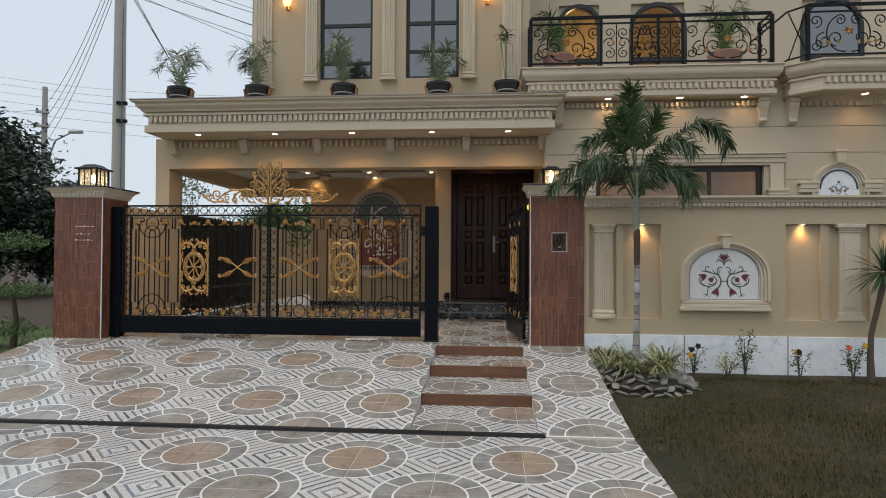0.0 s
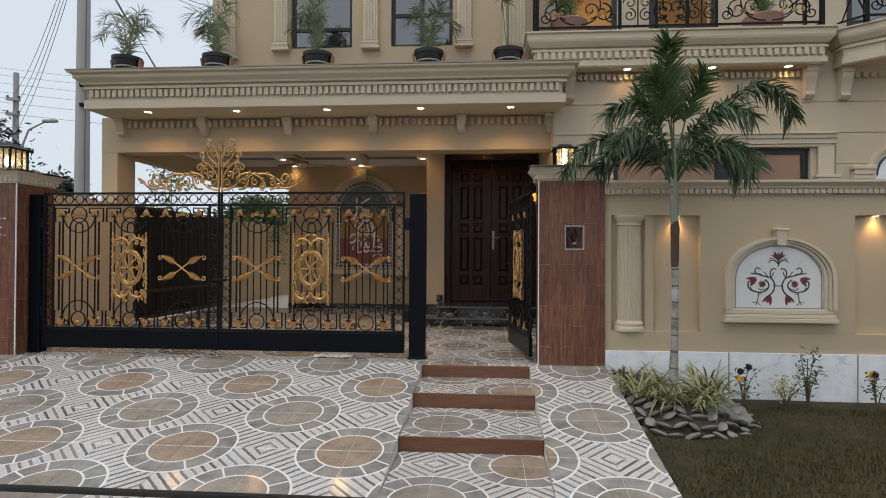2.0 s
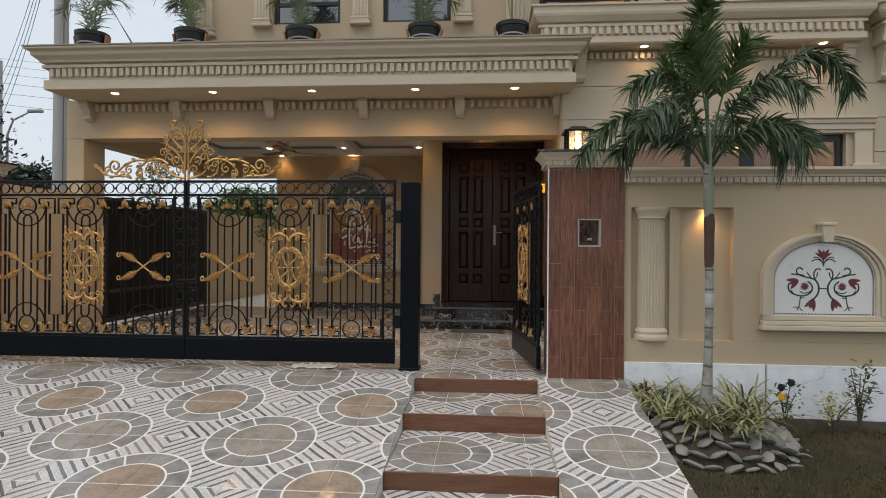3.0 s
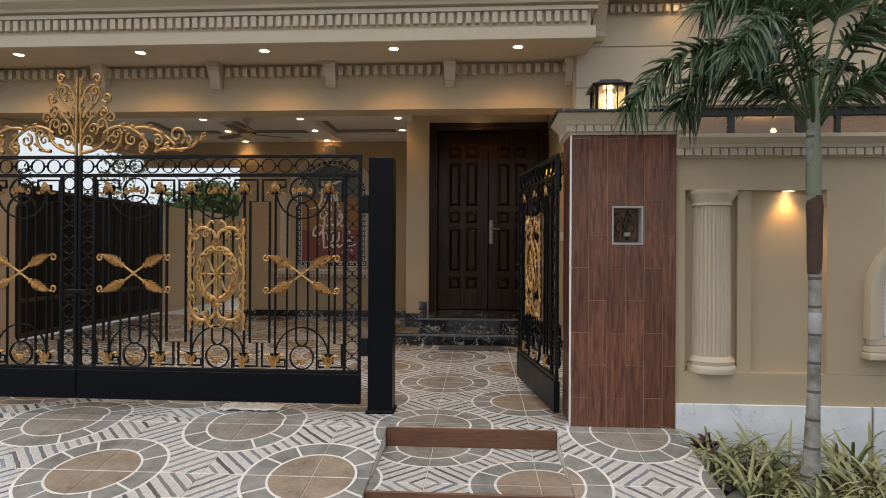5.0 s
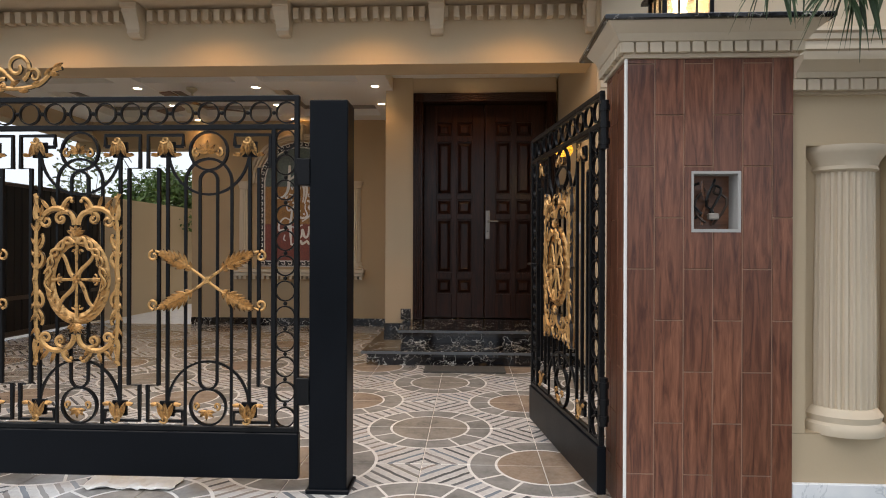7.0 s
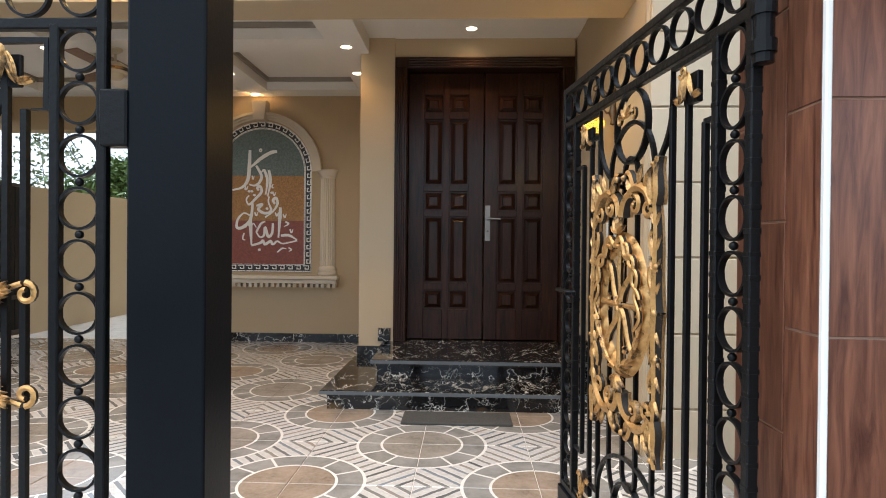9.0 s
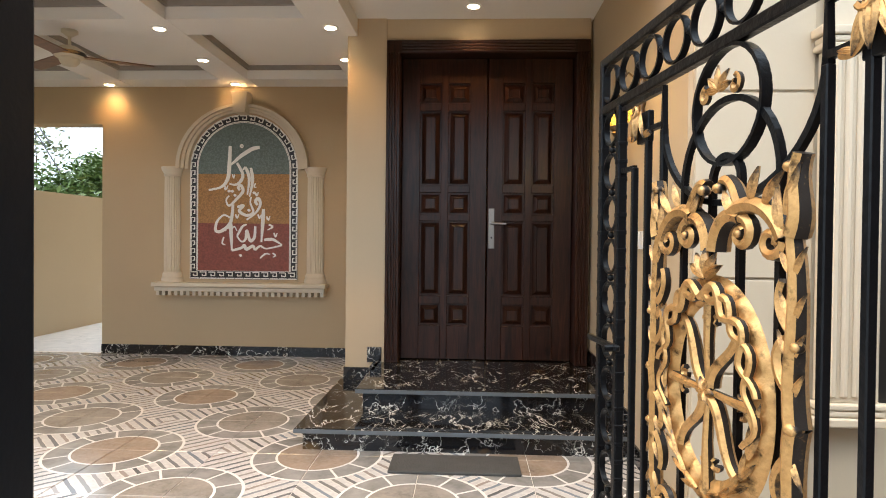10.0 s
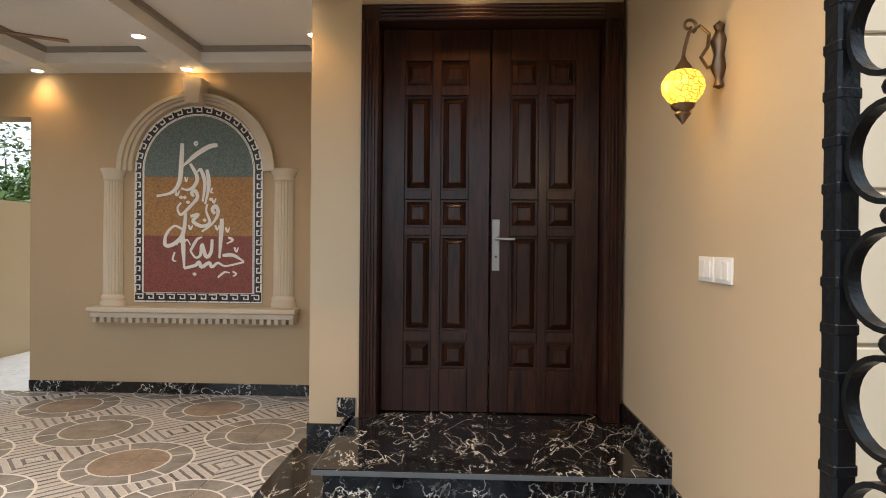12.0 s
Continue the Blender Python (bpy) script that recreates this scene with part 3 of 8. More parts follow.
dentils(carport_cornice, 66, -5.25, 0.95, BY, 2.955, 3.045, 0.075, 0.5)
for x in (-5.33, -4.07, -2.80, -1.55, -0.29, 0.96):
    corbel(carport_cornice, x, BY, 2.83, 3.078, 0.135, 0.15)


def downlight(x, y, z, power, angle=100, r=0.045, group="recessed downlights", lit=True):
    th = thing("downlight", "small round recessed downlight, lit warm", "downlight", x, y, z, group)
    bm = lathe(bmesh.new(), [(r * 1.35, 0.0), (r * 1.35, -0.006), (r, -0.008), (r, -0.001)], 20)
    part("rim", bm, M_WHITEP, th, "white rim", True)
    part("lens", lathe(bmesh.new(), [(r * 0.98, -0.002), (r * 0.7, -0.006), (0.0, -0.008)], 20), M_LED, th, "glowing lens", True)
    if lit:
        spot(x, y, z - 0.02, power, angle)
    return th


for x in (-4.66, -3.38, -2.11, -0.82, 0.39):
    downlight(x, 9.05, 3.08, 22, 140)
for x, y in ((-3.76, 11.2), (-2.41, 11.2), (-1.07, 11.2), (-3.76, 12.0), (-2.43, 12.0), (-1.12, 12.0), (-3.83, 12.84), (-2.46, 12.82)):
    downlight(x, y, 2.88, 4.6, 125)
downlight(0.02, 11.16, 3.02, 8, 135)

# ---- gate pillars ----


M_JOINT = plain("tan_tile_joint", (0.36, 0.23, 0.16), 0.9)


def pillar(name, label, x0, x1, y0, y1, trim_side, box_hole=False):
    th = thing(name, label, "gate pillar", x0, y0, 0, "gate pillars")
    w, d, h = x1 - x0, y1 - y0, 1.845
    core = [(0.004, w - 0.004, 0.004, d - 0.004, -0.35, h)]
    if box_hole:
        core = [(0.004, w - 0.004, 0.10, d - 0.004, -0.35, h), (0.004, 0.262, 0.004, 0.10, -0.35, h), (0.452, w - 0.004, 0.004, 0.10, -0.35, h), (0.262, 0.452, 0.004, 0.10, -0.35, 1.155), (0.262, 0.452, 0.004, 0.10, 1.392, h)]
    part("core", boxes(*core), M_JOINT, th)
    pw, ph = 0.115, 0.41
    # wood-look plank tiles, joints staggered
    def planks(length, put):
        k = 0
        q = 0.0
        while q < length - 0.02:
            q1 = min(length, q + pw)
            z = -0.02 - (0.0 if k % 2 else ph / 2)
            z = max(-0.02, z)
            first = True
            while z < h - 0.01:
                z1 = min(h, (z + (ph / 2 if (first and k % 2 == 0) else ph)))
                first = False
                put(q + 0.0024, q1 - 0.0024, z + 0.0022, z1 - 0.0022)
                z = z1
            q = q1
            k += 1

    def front(a, b, z, z1):
        spans = [(a, b, z, z1)]
        if box_hole:
            out = []
            for s in spans:
                if s[1] <= 0.262 or s[0] >= 0.452 or s[3] <= 1.155 or s[2] >= 1.392:
                    out.append(s)
                else:
                    if s[0] < 0.262:
                        out.append((s[0], 0.262, s[2], s[3]))
                    if s[1] > 0.452:
                        out.append((0.452, s[1], s[2], s[3]))
                    m0, m1 = max(s[0], 0.262), min(s[1], 0.452)
                    if s[2] < 1.155:
                        out.append((m0, m1, s[2], 1.155))
                    if s[3] > 1.392:
                        out.append((m0, m1, 1.392, s[3]))
            spans = out
        for s in spans:
            if s[1] - s[0] > 0.004 and s[3] - s[2] > 0.004:
                part("plank_tile", bevelled(s[0], s[1], 0.0, 0.0115, s[2], s[3], 0.0012, 1), M_PLANK, th)

    planks(w, front)
    for sx in (0, 1):
        def side(a, b, z, z1, sx=sx):
            q0, q1 = ((0.0, 0.0115) if sx == 0 else (w - 0.0115, w))
            part("plank_tile", bevelled(q0, q1, a + 0.012, b + 0.012, z, z1, 0.0012, 1), M_PLANK, th)
        planks(d - 0.024, side)
    tx = 0.0 if trim_side == "left" else w
    part("corner_trim", bevelled(tx - 0.006, tx + 0.006, -0.008, 0.006, -0.02, h, 0.003, 1), M_WHITEP, th, "white plastic corner strip")
    prof = [(-0.05, 0), (0.012, 0), (0.012, 0.015), (0.008, 0.018), (0.008, 0.057), (0.035, 0.06), (0.05, 0.085), (0.085, 0.115), (0.09, 0.122), (-0.05, 0.122)]
    cap = part("capital", mould(bmesh.new(), [(o, h + z) for o, z in prof], [(0, d), (0, 0), (w, 0), (w, d), (0, d)]), M_TRIM, th, "cream moulded capital")
    part("cap_slab", bevelled(-0.105, w + 0.105, -0.105, d + 0.105, h + 0.122, h + 0.142, 0.004, 1), M_BLACKM, th, "thin dark stone slab")
    n = round(w / 0.0535)
    bm = boxes((-0.0225, 0.0225, -0.030, -0.006, h + 0.018, h + 0.058))
    me = mesh_of(bm, "dentil")
    me.materials.append(M_TRIM)
    for i in range(n + 1):
        part("dentil", me, M_TRIM, cap, m=Matrix.Translation((i * w / n, 0, 0)))
    mes = mesh_of(boxes((-0.030, -0.006, -0.0225, 0.0225, h + 0.018, h + 0.058)), "dentil")
    mes.materials.append(M_TRIM)
    k = max(2, round(d / 0.0535))
    for i in range(k + 1):
        part("dentil", mes, M_TRIM, cap, m=Matrix.Translation((0, i * d / k, 0)))
        part("dentil", mes, M_TRIM, cap, m=Matrix.Translation((w + 0.036, i * d / k, 0)))
    return th


right_pillar = pillar("gate_pillar", "brown wood-look tiled gate pillar with an open socket box", 0.605, 1.262, 7.10, 7.44, "left", True)
left_pillar = pillar("gate_pillar", "brown wood-look tiled gate pillar with chalk marks", -5.62, -4.956, 7.10, 7.66, "right")

# open socket box in the pillar
sb = thing("socket_box", "open electrical box with loose wires, cover missing", "socket box", 0.867, 7.10, 1.155)
bm = boxes((-0.003, 0.006, -0.004, 0.095, -0.003, 0.24), (0.179, 0.19, -0.004, 0.095, -0.003, 0.24), (0.006, 0.179, -0.004, 0.095, -0.003, 0.010), (0.006, 0.179, -0.004, 0.095, 0.230, 0.24))
part("frame", bm, M_CONCRETE, sb, "rough cement rim")
part("back_plate", boxes((0.006, 0.179, 0.085, 0.095, 0.01, 0.23)), M_RISER, sb, "bare brown backing")
for k in range(6):
    pts = [(0.03 + 0.02 * k + 0.02 * math.sin(2.2 * k + i * 0.9), 0.05 - 0.02 * math.sin(i * 0.8 + k), 0.04 + 0.02 * i + 0.015 * math.cos(k * 1.7 + i)) for i in range(9)]
    part("wire", tube(bmesh.new(), pts, 0.0055, 5), (M_BLACK, M_BROWN, M_RISER, M_BLACK)[k % 4], sb)
part("connector", bevelled(0.08, 0.12, 0.03, 0.06, 0.05, 0.075, 0.004, 1), M_SHADE_TRIM, sb, "grey terminal block")


def lantern(x, y, z):
    th = thing("pillar_lantern", "square black metal lantern with frosted glass, lit", "lantern", x, y, z, "pillar lanterns")
    part("base", bevelled(-0.11, 0.11, -0.11, 0.11, 0.0, 0.018, 0.004, 1), M_IRON, th)
    for sx in (-1, 1):
        for sy in (-1, 1):
            part("corner_post", bevelled(sx * 0.095 - 0.009, sx * 0.095 + 0.009, sy * 0.095 - 0.009, sy * 0.095 + 0.009, 0.018, 0.185, 0.002, 1), M_IRON, th)
    for rz in (0, 90, 180, 270):
        for q in (-0.035, 0.035):
            part("mullion", boxes((q - 0.004, q + 0.004, -0.099, -0.091, 0.018, 0.185)), M_IRON, th, m=pose(0, 0, 0, 0, 0, rz))
        part("pane", boxes((-0.086, 0.086, -0.089, -0.086, 0.018, 0.185)), M_LANT, th, "frosted glass pane", m=pose(0, 0, 0, 0, 0, rz))
    bm = bmesh.new()
    tops = [[bm.verts.new((sx * w, sy * w, q)) for sx, sy in ((-1, -1), (1, -1), (1, 1), (-1, 1))] for w, q in ((0.128, 0.185), (0.128, 0.20), (0.09, 0.215), (0.06, 0.24), (0.02, 0.25))]
    for A, B in zip(tops, tops[1:]):
        for i in range(4):
            bm.faces.new((A[i], A[(i + 1) % 4], B[(i + 1) % 4], B[i]))
    bm.faces.new(tops[0])
    bm.faces.new(tops[-1])
    part("roof", bm, M_IRON, th)
    part("filament_bulb", lathe(bmesh.new(), [(0.0, 0.05), (0.025, 0.06), (0.032, 0.09), (0.02, 0.12), (0.0, 0.13)], 14), M_LED, th, "glowing bulb", True)
    bulb(x, y, z + 0.15, 3)
    return th


def frosted():
    g = Graph("frosted_lantern_glass")
    n = g.noise(30.0, 3.0, g.position())
    g.bsdf.inputs["Transmission Weight"].default_value = 0.85
    g.bsdf.inputs["Emission Color"].default_value = (1.0, 0.72, 0.38, 1)
    g.bsdf.inputs["Emission Strength"].default_value = 0.05
    g.bump(n, 0.2, 0.002)
    return g.done((0.95, 0.9, 0.8), 0.16)


M_LANT = frosted()
lantern(0.875, 7.27, 1.988)
big = lantern(-5.20, 7.27, 1.988)
big.matrix_basis = big.matrix_basis @ Matrix.Diagonal((1.28, 1.28, 1.28, 1))

# ---- boundary wall on the garden side ----
WY = 7.13
bw = thing("boundary_wall", "beige plastered garden wall with recessed bays and moulded coping", "garden wall")
part("wall_body", boxes((1.262, 9.5, WY + 0.07, WY + 0.30, -0.4, 1.70), (1.262, 1.325, WY, WY + 0.07, 0.35, 1.50), (1.325, 1.74, WY, WY + 0.067, 0.35, 0.352),
     (1.66, 1.745, WY + 0.03, WY + 0.07, 0.35, 1.50), (2.19, 2.44, WY, WY + 0.07, 0.35, 1.50), (2.44, 3.50, WY, WY + 0.07, 0.35, 1.50),
     (3.50, 3.645, WY, WY + 0.07, 0.35, 1.50), (4.06, 4.16, WY + 0.03, WY + 0.07, 0.35, 1.50), (4.62, 4.72, WY + 0.03, WY + 0.07, 0.35, 1.50), (5.15, 9.5, WY, WY + 0.07, 0.35, 1.50),
     (1.262, 9.5, WY, WY + 0.07, 1.50, 1.70), (1.262, 9.5, WY, WY + 0.07, -0.35, 0.348)), M_WALL, bw)
for i in range(7):
    part("plinth_slab", bevelled(1.264 + i * 1.2, 2.448 + i * 1.2, WY - 0.022, WY - 0.002, -0.34, 0.155, 0.003, 1), M_WHITEM, bw, "white veined marble slab")
prof = [(-0.10, 0.0), (0.02, 0.0), (0.012, 0.014), (0.012, 0.055), (0.045, 0.060), (0.05, 0.08), (0.085, 0.108), (0.095, 0.115), (0.095, 0.138), (-0.10, 0.138)]
coping = part("coping", mould(bmesh.new(), [(o, 1.70 + z) for o, z in prof], [(1.262, WY), (9.5, WY)]), M_TRIM, bw, "cream moulded coping")
me = mesh_of(boxes((-0.0225, 0.0225, -0.040, -0.010, 1.713, 1.756)), "dentil")
me.materials.append(M_TRIM)
for i in range(130):
    part("dentil", me, M_TRIM, coping, m=Matrix.Translation((1.28 + i * 0.054, WY, 0)))


def half_column(parent, x, y, z0, z1, r=0.115, flutes=14, name="column"):
    """A fluted engaged column with base and capital."""
    h = z1 - z0
    bm = bmesh.new()
    n = flutes * 6
    shaft = []
    for z, k in ((z0 + 0.10, 1.0), (z0 + 0.35 * h, 1.0), (z1 - 0.10, 0.93)):
        ring = []
        for j in range(n + 1):
            q = -math.pi * j / n
            c = 0.5 + 0.5 * math.cos(2 * flutes * q)
            rr = r * k * (1 - 0.10 * max(0.0, c - 0.25) / 0.75)
            ring.append(bm.verts.new((rr * math.cos(q), rr * math.sin(q) * 0.8, z)))
        shaft.append(ring)
    for A, B in zip(shaft, shaft[1:]):
        for i in range(n):
            bm.faces.new((A[i], A[i + 1], B[i + 1], B[i]))
    c = part(name, bm, M_TRIM, parent, "cream fluted half column", True, m=Matrix.Translation((x, y, 0)))
    for prof, nm in (([(r * 1.25, z0), (r * 1.28, z0 + 0.02), (r * 1.25, z0 + 0.04), (r * 1.14, z0 + 0.05), (r * 1.2, z0 + 0.075), (r * 1.08, z0 + 0.095), (r, z0 + 0.105), (0.0, z0 + 0.105)], "base"),
                     ([(r * 0.92, z1 - 0.105), (r * 1.05, z1 - 0.095), (r * 1.0, z1 - 0.08), (r * 1.08, z1 - 0.06), (r * 1.25, z1 - 0.03), (r * 1.3, z1 - 0.022), (r * 1.3, z1), (0.0, z1)], "capital")):
        bm = bmesh.new()
        lathe(bm, [(0.0, prof[0][1])] + prof, 28, arc=-math.pi)
        for v in bm.verts:
            v.co.y *= 0.8
        part(nm, bm, M_TRIM, c, smooth=True)
    return c


half_column(bw, 1.512, WY + 0.07, 0.345, 1.50, 0.122)
for x0, x1, d, z0, z1 in ((4.27, 4.51, 0.055, 0.45, 1.40), (4.24, 4.54, 0.085, 0.345, 0.40), (4.255, 4.525, 0.07, 0.402, 0.45), (4.26, 4.52, 0.066, 1.40, 1.425), (4.25, 4.53, 0.075, 1.427, 1.455), (4.225, 4.555, 0.095, 1.457, 1.50)):
    part("pilaster", bevelled(x0, x1, WY + 0.07 - d, WY + 0.07, z0, z1, 0.006), M_TRIM, bw, "flat cream pilaster")
part("pilaster_panel", bevelled(4.31, 4.47, WY + 0.006, WY + 0.02, 0.50, 1.35, 0.006), M_TRIM, bw)


def arched_niche(name, label, x, y, z0, w, h_spring, rise, t=0.09, depth=0.05, foot=0.0):
    """A moulded arched surround; returns the thing, at the foot of the niche."""
    th = thing(name, label, "niche", x, y, z0)
    outer = [(-w / 2 - t, foot)] + [(-(w / 2 + t) * math.cos(radians(a)), h_spring + (rise + 0.7 * t) * math.sin(radians(a))) for a in range(0, 181, 6)] + [(w / 2 + t, foot)]
    inner = [(-w / 2, foot)] + [(-(w / 2) * math.cos(radians(a)), h_spring + rise * math.sin(radians(a))) for a in range(0, 181, 6)] + [(w / 2, foot)]
    for k, (f0, f1, d) in enumerate(((0.0, 0.35, 1.0), (0.38, 0.66, 0.72), (0.70, 1.0, 0.5))):
        bm = bmesh.new()
        A = [(i[0] + (o[0] - i[0]) * (1 - f1), i[1] + (o[1] - i[1]) * (1 - f1)) for i, o in zip(inner, outer)]
        B = [(i[0] + (o[0] - i[0]) * (1 - f0), i[1] + (o[1] - i[1]) * (1 - f0)) for i, o in zip(inner, outer)]
        va = [[bm.verts.new((p[0], q, p[1])) for p in A] for q in (0.0, -depth * d)]
        vb = [[bm.verts.new((p[0], q, p[1])) for p in B] for q in (0.0, -depth * d)]
        for i in range(len(A) - 1):
            bm.faces.new((va[1][i], va[1][i + 1], vb[1][i + 1], vb[1][i]))
            bm.faces.new((va[0][i], va[0][i + 1], va[1][i + 1], va[1][i]))
            bm.faces.new((vb[1][i], vb[1][i + 1], vb[0][i + 1], vb[0][i]))
        part("arch_moulding", bm, M_TRIM, th, "cream moulded arch")
    return th, inner


nz = 0.455
niche, ninner = arched_niche("garden_niche", "arched cream niche with an inlaid marble flower panel", 2.925, WY, nz + 0.125, 0.835, 0.30, 0.335, 0.10, 0.07)
for k, (z0, z1, d) in enumerate(((-0.125, -0.085, 0.082), (-0.082, -0.045, 0.055), (-0.042, 0.0, 0.038))):
    part("sill_moulding", bevelled(-0.53 + 0.012 * k, 0.53 - 0.012 * k, -d, 0.0, z0, z1, 0.006), M_TRIM, niche)
part("keystone", prism(bmesh.new(), [(-0.036, 0.625), (0.036, 0.625), (0.05, 0.765), (-0.05, 0.765)], -0.09, 0.0), M_TRIM, niche)
part("keystone_cap", bevelled(-0.062, 0.062, -0.10, 0.0, 0.765, 0.79, 0.004, 1), M_TRIM, niche)
part("marble_panel", prism(bmesh.new(), ninner, -0.008, 0.0), M_PANEL, niche, "white marble panel")

# ---- gates ----
def spiral(cx, cz, r0, r1, a0, turns, n=22, y=0.0):
    out = []
    for i in range(n + 1):
        f = i / n
        r = r0 + (r1 - r0) * f
        a = radians(a0) + turns * 2 * math.pi * f
        out.append((cx + r * math.cos(a), y, cz + r * math.sin(a)))
    return out


def bez(p0, p1, p2, p3, n=10, y=0.0):
    out = []
    for i in range(n + 1):
        f = i / n
        g = 1 - f
        out.append((g ** 3 * p0[0] + 3 * g * g * f * p1[0] + 3 * g * f * f * p2[0] + f ** 3 * p3[0], y, g ** 3 * p0[1] + 3 * g * g * f * p1[1] + 3 * g * f * f * p2[1] + f ** 3 * p3[1]))
    return out


def leaf_blob(bm, x, z, ang, length, width, y=0.0, thick=0.012):
    """A ribbed acanthus lobe, a pointed and arched little body."""
    n = 7
    ca, sa = math.cos(radians(ang)), math.sin(radians(ang))
    rows = []
    for i in range(n + 1):
        f = i / n
        w = width * math.sin(math.pi * min(1.0, 0.12 + f * 0.88)) ** 0.8 * (1 - 0.25 * f)
        lift = min(thick, width * 0.55) * (0.45 + 0.8 * math.sin(math.pi * f))
        rows.append([(f * length, w * k, -lift * q) for k, q in ((-1, 0.3), (-0.66, 0.85), (-0.42, 0.6), (-0.16, 1.05), (0.0, 0.75), (0.16, 1.05), (0.42, 0.6), (0.66, 0.85), (1, 0.3), (0, -0.5))])
    vs = [[bm.verts.new((x + a * ca - b * sa, y + c, z + a * sa + b * ca)) for a, b, c in row] for row in rows]
    for A, B in zip(vs, vs[1:]):
        for j in range(10):
            bm.faces.new((A[j], A[(j + 1) % 10], B[(j + 1) % 10], B[j]))
    bm.faces.new(vs[0])
    bm.faces.new(vs[-1][::-1])


def taper(pts, r0, r1):
    n = len(pts) - 1
    return [r0 + (r1 - r0) * i / n for i in range(n + 1)]


def cross_mesh():
    """Four feathered acanthus sprays on thin stems in an X, each ending in a curl."""
    bm = bmesh.new()
    for sx in (-1, 1):
        for sz in (-1, 1):
            p = bez((0, 0), (0.07 * sx, 0.055 * sz), (0.14 * sx, 0.10 * sz), (0.235 * sx, 0.130 * sz), 24)
            tube(bm, p, taper(p, 0.008, 0.0065), 6)
            q = spiral(0.243 * sx, 0.108 * sz, 0.024, 0.008, 90 * sz, -1.0 * sx * sz, 14)
            tube(bm, q, taper(q, 0.0075, 0.006), 6)
            for k in range(7):
                f = 0.34 + 0.085 * k
                a, b = p[int(f * 24)], p[int(f * 24) + 1]
                base = math.degrees(math.atan2(b[2] - a[2], b[0] - a[0]))
                grow = (0.55, 0.95, 1.0, 0.95, 0.85, 0.7, 0.5)[k]
                for side in (1, -1):
                    leaf_blob(bm, a[0], a[2], base + side * (48 - 4 * k), 0.062 * grow, 0.0105 * (0.7 + 0.3 * grow), -0.003 - 0.0012 * k, 0.012)
                leaf_blob(bm, a[0], a[2], base, 0.058 * grow, 0.010, -0.006, 0.010)
    tube(bm, arc(0, 0, 0.009, 0, 360, 12), 0.009, 6)
    return mesh_of(bm, "leaf_cross", True)


def ball(bm, x, z, r, y=-0.006):
    m = Matrix.Translation((x, y, z))
    bmesh.ops.create_icosphere(bm, subdivisions=2, radius=r * 0.72, matrix=m)


